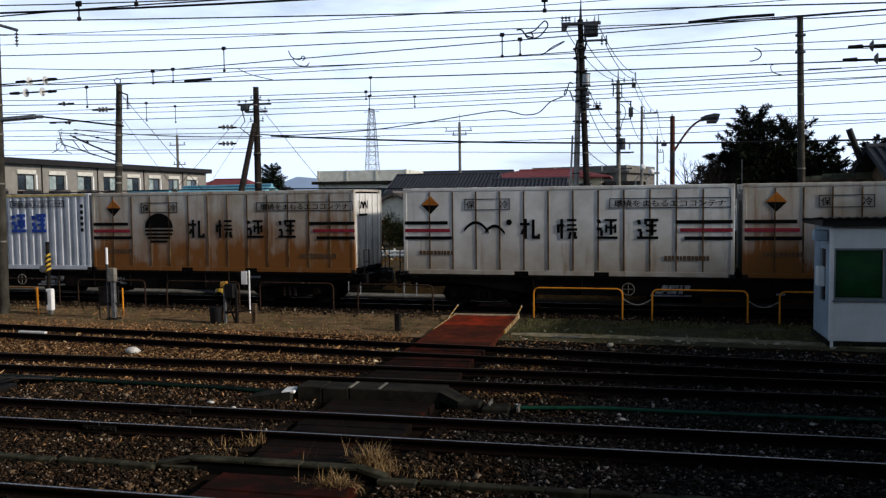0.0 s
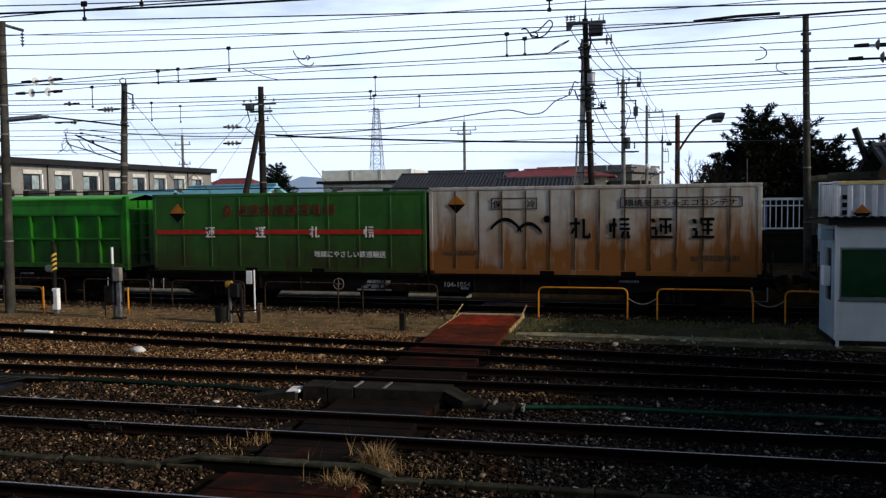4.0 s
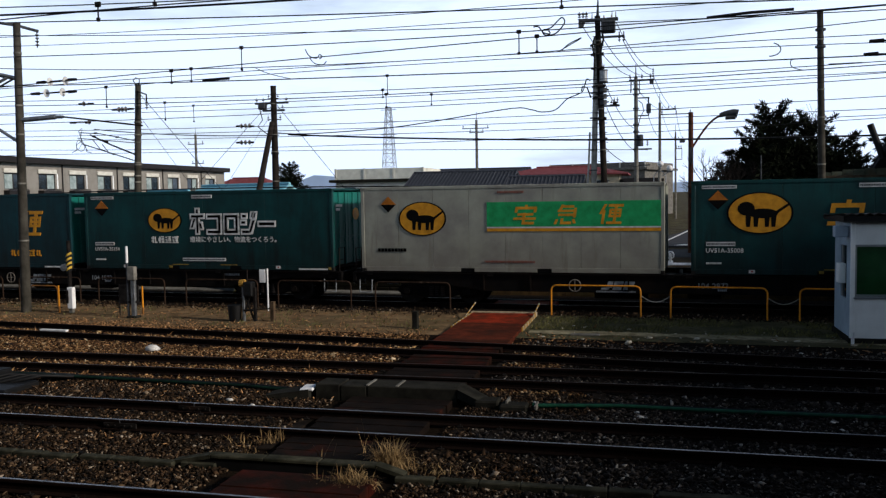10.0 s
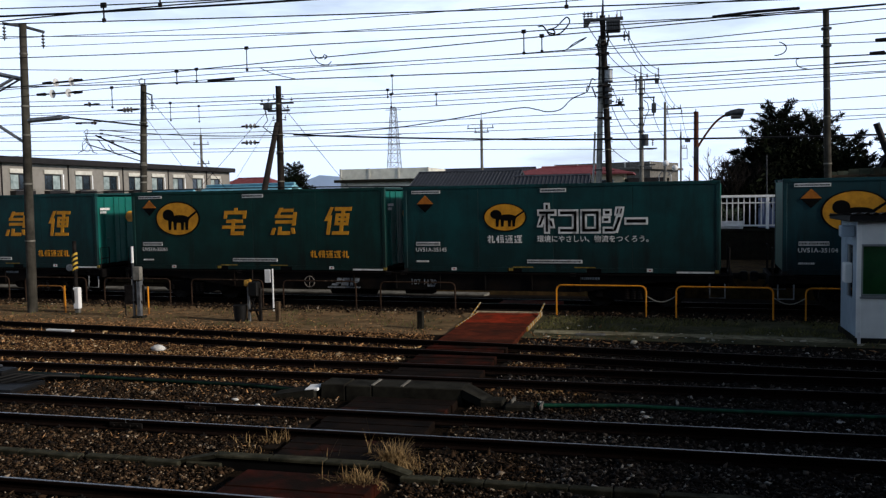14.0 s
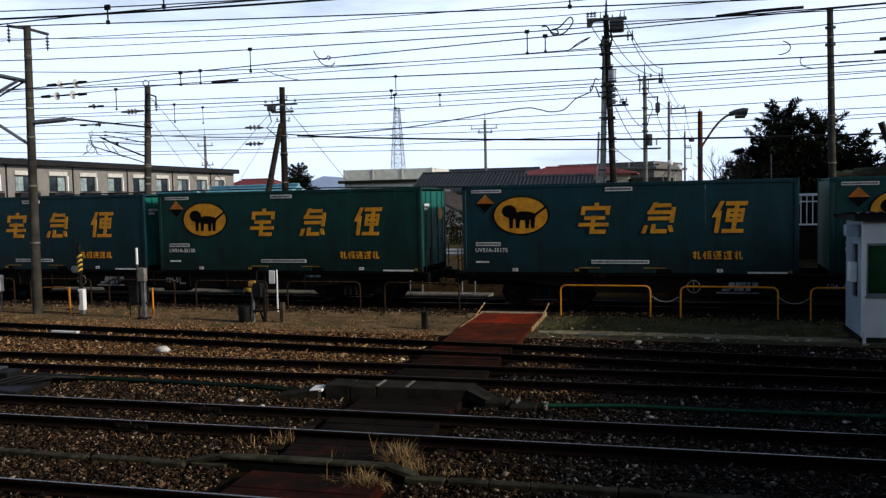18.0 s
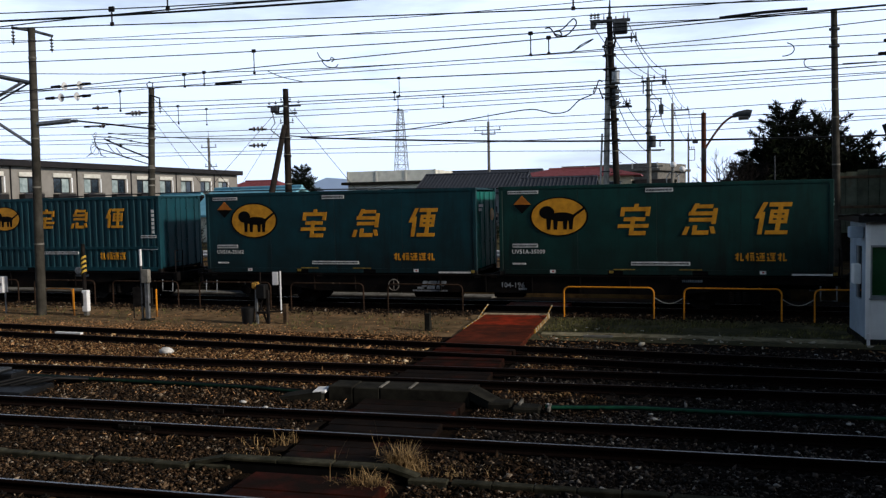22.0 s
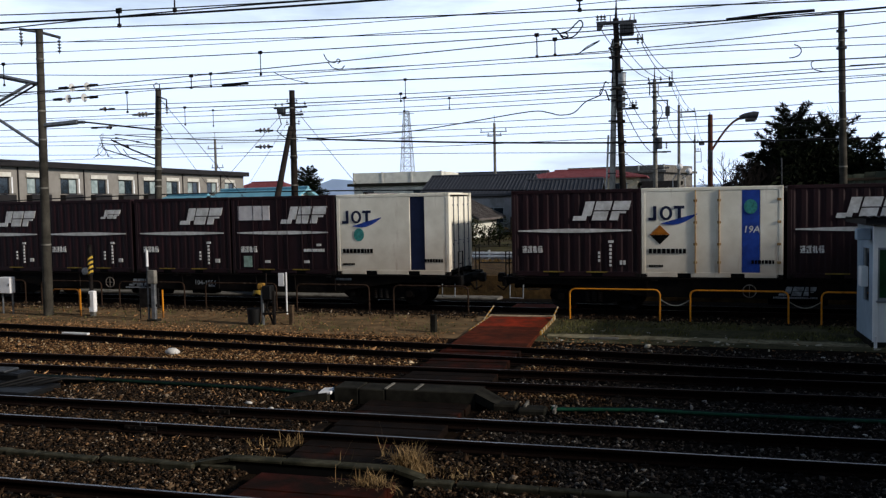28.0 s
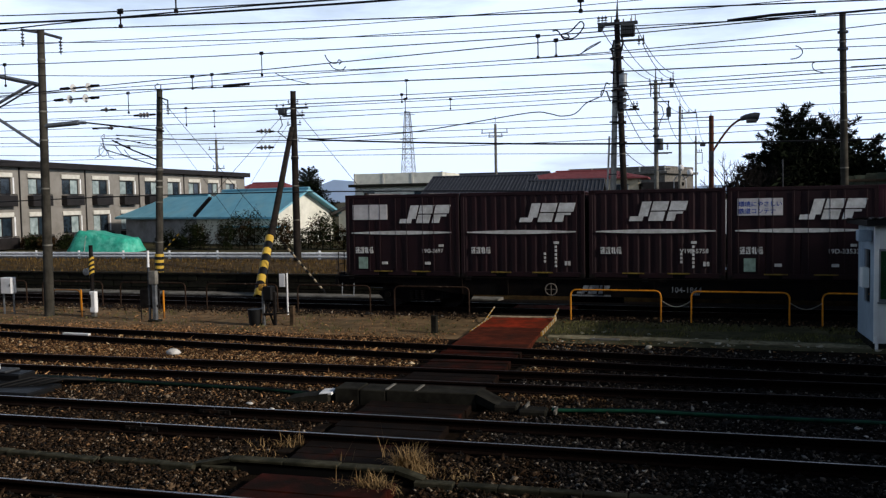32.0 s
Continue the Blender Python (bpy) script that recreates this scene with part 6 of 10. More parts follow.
def switch_stand():
    t = thing("switch_machine", "black point lever stand with steel rods and worn paint", "switch stand", m=pose(-11.05, 21.4, GZ))
    part("drum", Mesh().tube([(-0.3, 0, -0.05), (-0.3, 0, 0.45)], 0.16, 14, True, 0, 0.2), M["black"], t)
    part("frame_leg", Mesh().cbox(-0.06, -0.04, -0.05, 0.02, 0.04, 1.05, 0.01), M["steel"], t)
    part("frame_leg", Mesh().cbox(0.28, -0.04, -0.05, 0.36, 0.04, 0.95, 0.01), M["iron"], t)
    part("gear_case", Mesh().cbox(0.02, -0.14, 0.7, 0.3, 0.12, 1.1, 0.03), M["black"], t)
    part("brace", Mesh().tube([(-0.1, 0, -0.02), (0.25, 0, 0.9)], 0.03, 6), M["iron"], t)
    part("brace", Mesh().tube([(0.3, 0, -0.02), (0.02, 0, 0.7)], 0.03, 6), M["iron"], t)
    part("ladder_rung", Mesh().cbox(-0.02, -0.05, 0.28, 0.30, 0.05, 0.34, 0.008), M["iron"], t)
    part("yellow_cap", Mesh().cbox(-0.12, -0.12, 0.98, 0.04, 0.1, 1.16, 0.03), M["yellow_dull"], t, "yellow painted cap")
    part("lever", Mesh().tube([(0.15, -0.1, 1.1), (0.18, -0.14, 1.45)], 0.02, 6), M["iron"], t)
    part("rod", Mesh().tube([(0.36, 0, 0.34), (0.85, 0.05, 0.36)], 0.02, 6), M["iron"], t)
    t = thing("notice_post", "thin white post with a small blank plate", "sign post", m=pose(-11.35, 23.5, GZ))
    part("post", Mesh().tube([(0, 0, -0.05), (0, 0, 1.28)], 0.026, 8), M["white"], t)
    part("plate", Mesh().cbox(-0.24, -0.05, 0.86, -0.05, -0.03, 1.26, 0.006), M["white"], t)




switch_stand()


def booth():
    """The little pale hut at the end of the fence."""
    t = thing("signal_hut", "pale grey yard hut with sliding window and corrugated roof", "hut", m=pose(4.2, 20.1, -0.14))
    W, D, H = 3.4, 1.75, 2.78
    wall = Mesh()
    # front wall with its window opening, built round the opening
    wx0, wx1, wz0, wz1 = 0.06, 2.3, 1.05, 2.2
    for a in ((0, 0, W, wz0), (0, wz1, W, H), (0, wz0, wx0, wz1), (wx1, wz0, W, wz1)):
        wall.box(a[0], 0, a[1], a[2], 0.09, a[3])
    part("front_wall", wall, M["hut"], t)
    side = Mesh()
    for a in ((0.09, 0.2, D, 0.95), (0.09, 2.15, D, H), (0.09, 0.95, 0.5, 2.15), (1.1, 0.95, D, 2.15), (0.09, 0.0, D, 0.2)):
        side.box(0, a[0], a[1], 0.09, a[2], a[3])
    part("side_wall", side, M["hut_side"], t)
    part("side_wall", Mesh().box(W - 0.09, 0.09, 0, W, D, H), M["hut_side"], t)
    part("back_wall", Mesh().box(0.09, D - 0.09, 0, W - 0.09, D, H), M["hut"], t)
    part("corner_trim", Mesh().cbox(-0.02, -0.02, 0.1, 0.07, 0.05, H, 0.008), M["hut"], t)
    part("plinth", Mesh().cbox(-0.05, -0.05, -0.1, W + 0.05, D + 0.05, 0.14, 0.015), M["concrete_dark"], t)
    roof = Mesh()
    n = 44
    x0, x1 = -0.25, W + 0.3
    prof = [(x0 + (x1 - x0) * i / n, 0.022 * math.cos(i * 3.14159 / 1)) for i in range(n + 1)]
    v = [(x, y, zz + z) for y, zz in ((-0.3, H + 0.10), (D + 0.3, H - 0.02)) for x, z in prof] + [(x, y, zz + z - 0.012) for y, zz in ((-0.3, H + 0.10), (D + 0.3, H - 0.02)) for x, z in prof]
    k = n + 1
    roof.add(v, [(i, i + 1, k + i + 1, k + i) for i in range(n)] + [(2 * k + i, 3 * k + i, 3 * k + i + 1, 2 * k + i + 1) for i in range(n)] + [(2 * k + i, 2 * k + i + 1, i + 1, i) for i in range(n)])
    part("roof_sheet", roof, M["roof_dark"], t, "dark corrugated roof sheet")
    part("fascia", Mesh().cbox(-0.2, -0.24, H - 0.08, W + 0.2, -0.2, H + 0.06, 0.008).cbox(-0.22, -0.24, H - 0.08, -0.18, D + 0.25, H + 0.05, 0.008), M["black"], t)
    win = part("window", Mesh().cbox(wx0, 0.01, wz0, wx1, 0.07, wz0 + 0.05, 0.006).cbox(wx0, 0.01, wz1 - 0.05, wx1, 0.07, wz1, 0.006).cbox(wx0, 0.01, wz0 + 0.05, wx0 + 0.05, 0.07, wz1 - 0.05, 0.006).cbox(wx1 - 0.05, 0.01, wz0 + 0.05, wx1, 0.07, wz1 - 0.05, 0.006).cbox(1.07, 0.0, wz0 + 0.05, 1.14, 0.07, wz1 - 0.05, 0.006), M["alu"], t, "aluminium sliding window frame")
    for a, b in ((wx0 + 0.05, 1.07), (1.14, wx1 - 0.05)):
        g = part("pane", Mesh().box(a, 0.035, wz0 + 0.05, b, 0.04, wz1 - 0.05), M["glass"], win)
        g.visible_shadow = False
        part("blind", Mesh().box(a, 0.075, wz0 + 0.05, b, 0.085, wz1 - 0.05), M["blind"], win, "drawn green blind")
    g = part("side_window", Mesh().cbox(0.02, 0.5, 0.95, 0.07, 0.56, 2.15, 0.005).cbox(0.02, 1.04, 0.95, 0.07, 1.1, 2.15, 0.005), M["alu"], t)
    p = part("pane", Mesh().box(0.045, 0.56, 0.95, 0.05, 1.04, 2.15), M["glass_dark"], g)
    part("sill", Mesh().cbox(wx0 - 0.02, -0.05, wz0 - 0.04, wx1 + 0.02, 0.02, wz0, 0.006), M["alu"], t)
    part("drain_pipe", Mesh().tube([(0.03, -0.06, -0.05), (0.03, -0.06, 0.28)], 0.035, 8), M["white"], t, "white drain pipe stub")
    part("meter_box", Mesh().cbox(-0.16, 0.5, 1.3, -0.01, 0.8, 1.75, 0.015), M["hut"], t)
    part("vent_cap", Mesh().cbox(-0.3, 0.2, 2.35, -0.02, 0.5, 2.6, 0.02), M["hut_side"], t)


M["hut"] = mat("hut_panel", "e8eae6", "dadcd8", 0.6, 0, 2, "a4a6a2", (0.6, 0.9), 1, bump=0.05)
# bluer, darker copy of the hut panel: shade put into the side walls
M["hut_side"] = mat("hut_panel_painted_shade", "9fb0bd", "8898a4", 0.6, 0, 2, "6c7c88", (0.55, 0.85), 1, bump=0.05)
M["roof_dark"] = mat("dark_roof_sheet", "3a3634", "242221", 0.7, 0.2, 3, bump=0.1)
M["alu"] = mat("aluminium", "9ba0a2", "868b8d", 0.4, 0.8, 5, bump=0)
M["blind"] = mat("green_blind", "2f6a3e", "265632", 0.8, 0, 3, bump=0.1)


def glass(name, tint, rough=0.03):
    m = bpy.data.materials.new(name)
    m.use_nodes = True
    b = m.node_tree.nodes["Principled BSDF"]
    b.inputs["Base Color"].default_value, b.inputs["Roughness"].default_value = tint, rough
    b.inputs["Transmission Weight"].default_value, b.inputs["IOR"].default_value = 1.0, 1.45
    return m


M["glass"] = glass("window_glass", (0.9, 0.95, 0.93, 1))
M["glass_dark"] = mat("dark_window_glass", "0d1418", "080c10", 0.06, 0, 3, bump=0)
booth()

# ---- loose things on the ballast ----
def lump(name, x, y, z, sx, sy, sz, material, label, seed, n=10):
    rnd = random.Random(seed)
    mb = Mesh()
    rings = [(-1, 0.75), (-0.3, 1.0), (0.35, 0.85), (0.9, 0.45)]
    v = [(sx * r * math.cos(6.28318 * k / n) * rnd.uniform(0.85, 1.12), sy * r * math.sin(6.28318 * k / n) * rnd.uniform(0.85, 1.12), sz * (q + 1) / 2) for q, r in rings for k in range(n)]
    f = [(i * n + k, i * n + (k + 1) % n, (i + 1) * n + (k + 1) % n, (i + 1) * n + k) for i in range(3) for k in range(n)] + [tuple(range(3 * n, 4 * n)), tuple(range(n))[::-1]]
    mb.add(v, f, True)
    return solid(name, mb, material, label, "stone", m=pose(x, y, z))


M["pale_stone"] = mat("pale_stone", "d8d6d0", "b0aca4", 0.8, 0, 8, bump=0.2)
lump("white_stone", -11.12, 17.0, -0.16, 0.19, 0.13, 0.15, M["pale_stone"], "white lump of stone on the ballast", 1)
for i, (x, y, s) in enumerate(((-7.05, 13.0, 0.08), (-6.5, 12.75, 0.06), (-3.35, 12.85, 0.06), (-0.2, 13.1, 0.07), (2.55, 13.3, 0.06), (2.6, 12.9, 0.05), (0.6, 20.3, 0.05), (1.6, 19.9, 0.05), (-0.6, 21.4, 0.07), (-2.0, 21.8, 0.06), (3.0, 18.9, 0.05), (-1.9, 13.75, 0.05), (-0.25, 13.4, 0.05), (-6.2, 12.6, 0.07))):
    lump("pale_pebble", x, y, -0.165 if y < 19.5 else GZ - 0.02, s * 0.9, s * 0.5, s * 0.55, M["pale_stone"], "small pale stone lying on the ballast", i + 3, 7)
solid("white_plank", Mesh().cbox(-0.42, -0.05, 0, 0.42, 0.06, 0.05, 0.01), M["white"], "white painted plank on the ballast", "plank", m=pose(-15.12, 18.74, -0.07, 0, 0, -4))
solid("broken_plank", Mesh().cbox(-0.3, -0.04, 0, 0.3, 0.04, 0.03, 0.008), M["white"], "pale broken slat on the ballast", "plank", m=pose(-9.6, 18.3, -0.17, 0, 0, 3))
solid("rubble_slab", Mesh().cbox(-0.35, -0.06, 0, 0.35, 0.07, 0.05, 0.012), M["concrete"], "flat broken slab of concrete", "slab", m=pose(-1.6, 20.35, GZ - 0.01, 0, 0, 2))


def dirt_path():
    """A pale trodden line in the soil strip."""
    mb = Mesh()
    n = 40
    v = []
    for i in range(n + 1):
        x = -3.0 + 8.6 * i / n
        y = 20.72 - 0.008 * (x + 3) ** 2
        w = 0.3 + 0.22 * noise.noise(Vector((x * 1.9, 0, 7))) + 0.08 * noise.noise(Vector((x * 6.0, 0, 2)))
        v += [(x, y - w, GZ + 0.006), (x, y + 0.06 * noise.noise(Vector((x * 2.1, 3, 1))), GZ + 0.022), (x, y + w * 0.8, GZ + 0.006)]
    mb.add(v, [q for i in range(n) for q in ((3 * i, 3 * i + 3, 3 * i + 4, 3 * i + 1), (3 * i + 1, 3 * i + 4, 3 * i + 5, 3 * i + 2))])
    solid("dirt_path", mb, mat("pale_dirt", "958c70", "6e674f", 0.97, 0, 6, "443c2c", (0.5, 0.7), 2.5, bump=0.5, bump_scale=30), "pale trodden dirt line in the soil strip", kind="structure")


dirt_path()


def point_machine():
    t = thing("point_machine", "dark point machine with rods and white marks", "point machine", m=pose(-12.6, 13.75, -0.19))
    part("case", Mesh().cbox(-0.75, -0.22, 0, 0.35, 0.22, 0.24, 0.03), M["black"], t)
    part("lid", Mesh().cbox(-0.7, -0.2, 0.24, 0.0, 0.2, 0.29, 0.02), M["steel_dark"], t)
    part("rod", Mesh().tube([(0.3, -0.05, 0.14), (0.75, -0.5, 0.06), (0.9, -0.95, 0.05)], 0.035, 8), M["iron"], t)
    part("rod", Mesh().tube([(0.3, 0.1, 0.14), (1.0, 0.15, 0.08)], 0.035, 8), M["iron"], t)
    part("tie_plate", Mesh().cbox(-1.0, -0.9, 0.0, 0.6, -0.5, 0.07, 0.012), M["black"], t)
    part("white_mark", Mesh().cbox(0.55, 0.28, 0.05, 1.15, 0.38, 0.09, 0.01), M["white"], t, "white marker bar", pose(0, 0, 0, 0, 0, 8))
    part("white_mark", Mesh().cbox(-0.35, -0.75, 0.07, 0.05, -0.67, 0.10, 0.01), M["white"], t, "", pose(0, 0, 0, 0, 0, 12))
    part("cover_mat", Mesh().cbox(-1.1, -1.15, 0.0, 1.35, -0.25, 0.12, 0.03), M["black"], t)
    part("cover_mat", Mesh().cbox(-0.9, 0.24, 0.0, 1.6, 0.5, 0.10, 0.03), M["black"], t)
    for k in range(4):
        part("hose", Mesh().tube([(0.2 + k * 0.25, -0.9 + k * 0.12, 0.12), (0.7 + k * 0.25, -0.3, 0.22), (1.3 + k * 0.12, 0.3, 0.08)], 0.03, 6), M["black"], t)
    part("handle", Mesh().tube([(-0.5, 0, 0.29), (-0.5, 0.0, 0.38), (-0.32, 0, 0.38), (-0.32, 0, 0.29)], 0.015, 6), M["white"], t)


point_machine()


def tuft(x, y, n, h, spread, seed, z=-0.2, droop=0.5):
    """A clump of dry grass, blade by blade."""
    rnd = random.Random(seed)
    mb = Mesh()
    for _ in range(n):
        a, r = rnd.uniform(0, 6.283), spread * math.sqrt(rnd.random()) * 0.45
        bx, by = r * math.cos(a), r * math.sin(a) * 0.6
        L = h * rnd.uniform(0.4, 1.0)
        lean, dirn = rnd.uniform(0.0, 0.45), rnd.uniform(0, 6.283)
        curl = rnd.uniform(0.2, 2.2) * droop
        w = rnd.uniform(0.003, 0.006)
        px, py = -math.sin(dirn) * w, math.cos(dirn) * w
        pts, d, up = [], 0.0, 0.0
        for k in range(6):
            pts.append((bx + math.cos(dirn) * d, by + math.sin(dirn) * d, max(0.01, up)))
            a = lean + curl * (k / 5) ** 1.3
            d, up = d + L * 0.2 * math.sin(a), up + L * 0.2 * math.cos(a)
        v = []
        for k, p in enumerate(pts):
            s = (1, 0.95, 0.85, 0.7, 0.45, 0.08)[k]
            v += [(p[0] - px * s, p[1] - py * s, p[2]), (p[0] + px * s, p[1] + py * s, p[2])]
        mb.add(v, [(2 * k, 2 * k + 1, 2 * k + 3, 2 * k + 2) for k in range(5)])
    return solid("dry_grass_tuft", mb, M["dry_grass"], "clump of dry straw-coloured grass", "grass", m=pose(x, y, z), kind="stuff")


M["dry_grass"] = mat("dry_grass", "b0956a", "5a4429", 0.9, 0, 3, bump=0, vary=0.35, island=True)
tuft(-3.27, 10.12, 320, 0.50, 0.40, 1, droop=1.25)
tuft(-3.12, 10.05, 90, 0.30, 0.5, 10, droop=1.6)
tuft(-3.42, 9.25, 420, 0.37, 0.5, 2, droop=1.5)
tuft(-3.7, 9.2, 40, 0.42, 0.5, 11, droop=2.0)
tuft(-2.75, 10.1, 70, 0.2, 0.8, 4, droop=1.5)
tuft(-2.45, 10.25, 40, 0.16, 1.0, 7, droop=1.6)
tuft(-5.72, 10.85, 34, 0.24, 0.7, 3, droop=1.5)
tuft(-5.25, 10.85, 60, 0.30, 0.4, 6, droop=1.4)
tuft(-5.55, 10.35, 50, 0.18, 0.9, 9, droop=1.6)
tuft(-4.12, 10.1, 4, 0.6, 0.2, 5, droop=0.3)
tuft(-3.7, 10.35, 5, 0.68, 0.2, 8, droop=0.3)


def weeds():
    """Low dry weeds along the soil strip."""
    rnd = random.Random(77)
    mb = Mesh()
    for k in range(6200):
        s, d = (rnd.uniform(-26, 6), rnd.uniform(-4.4, -1.2)) if k < 2600 else (rnd.uniform(-2.9, 6.5), rnd.uniform(-3.4, -1.1))
        if -5.4 < s < -2.9 or noise.noise(Vector((s * 0.7, d * 0.9, 3))) < 0.0:
            continue
        x, y = s * CA - d * SA, SIDE_Y + s * SA + d * CA
        h, a = rnd.uniform(0.03, 0.10), rnd.uniform(0, 6.283)
        dx, dy = 0.02 * math.cos(a), 0.02 * math.sin(a)
        mb.add([(x - dx, y - dy, GZ - 0.01), (x + dx, y + dy, GZ - 0.01), (x + dx * 2.5 + 0.02, y + dy * 2, GZ + h)], [(0, 1, 2)])
    solid("low_weeds", mb, M["weed"], "low dry weeds on the soil strip", "weeds", kind="stuff")


M["weed"] = mat("dull_weeds", "6a6640", "4a4a2c", 0.95, 0, 2, bump=0, vary=0.4, island=True)
weeds()


# ---- beyond the freight track ----
M["wall_beige"] = mat("grey_siding", "85817a", "726e67", 0.85, 0, 1.2, "6a665f", (0.55, 0.85), 0.6, bump=0.1)
M["trim_black"] = mat("dark_trim", "231f1e", "161413", 0.6, 0, 3, bump=0)
M["awning"] = mat("cream_panel", "c8c5ba", "b0ada2", 0.7, 0, 3, bump=0)
M["curtain"] = mat("pale_curtain", "9aa6a4", "6c7a7a", 0.8, 0, 2, bump=0)
M["blue_roof"] = mat("blue_metal_roof", "74acbc", "649cae", 0.5, 0.1, 1.0, "86aab0", (0.5, 0.8), 0.8, bump=0.05)
M["plaster"] = mat("grey_plaster", "98989a", "7e7e80", 0.9, 0, 1.5, "66665f", (0.5, 0.8), 0.7, bump=0.1)
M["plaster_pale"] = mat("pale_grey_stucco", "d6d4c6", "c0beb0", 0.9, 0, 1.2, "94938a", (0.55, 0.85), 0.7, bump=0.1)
M["plaster_warm"] = mat("cream_plaster", "c2b8a0", "a79d86", 0.9, 0, 1.5, "857c6a", (0.55, 0.85), 0.7, bump=0.1)
M["tile_dark"] = mat("dark_roof_tile", "3d4046", "2a2c31", 0.55, 0, 4, bump=0.3, vary=0.2)
M["tile_brown"] = mat("brown_roof_sheet", "66605c", "4c4744", 0.6, 0, 3, bump=0.2)
M["red_roof"] = mat("faded_red_roof", "80484a", "683638", 0.7, 0, 2, bump=0.1)
M["brick_grey"] = mat("grey_block", "6d6a64", "514e49", 0.9, 0, 3, bump=0.3)
M["hedge"] = mat("dark_hedge_leaf", "20260f", "0f1408", 0.8, 0, 2, bump=0, vary=0.4, island=True)
M["hedge_dry"] = mat("dry_bush_leaf", "46341e", "261a0e", 0.9, 0, 2, bump=0, vary=0.45, island=True)
M["fence_grey"] = mat("grey_green_sheet", "5a6052", "42463a", 0.85, 0, 2, "5a4634", (0.55, 0.8), 1.2, bump=0.2, vary=0.2)
M["cloth_blue"] = mat("pale_blue_cloth", "8894b4", "6c7898", 0.9, 0, 3, bump=0.1)
M["hedge_pale"] = mat("dusty_leaf", "7c8a70", "56644c", 0.8, 0, 2, bump=0, vary=0.35, island=True)
M["conifer"] = mat("dark_conifer_leaf", "141b0d", "080b05", 0.8, 0, 2, bump=0, vary=0.45, island=True)
M["bark"] = mat("tree_bark", "2c2825", "191614", 0.95, 0, 5, bump=0.5)
M["tarp"] = mat("green_tarp", "3eb094", "2a8c76", 0.5, 0, 2.5, "78ccb4", (0.5, 0.75), 1.5, bump=0.5, bump_scale=9, bump_dist=0.05)
M["block_grey"] = mat("grey_wall_block", "4a4c50", "36383b", 0.9, 0, 3, bump=0.3, vary=0.15)
# dark boards; on house and porch walls the eave's shade is in the colour
M["dark_wood_shade"] = mat("dark_board_painted_shade", "2b241e", "17120e", 0.9, 0, 3, "1c1a12", (0.5, 0.75), 1.0, bump=0.3)
M["wood_old"] = mat("weathered_board", "6a5846", "463a2e", 0.9, 0, 3, bump=0.3, vary=0.3)
M["glass_far"] = mat("dark_far_glass", "27323a", "171e24", 0.1, 0, 2, bump=0)


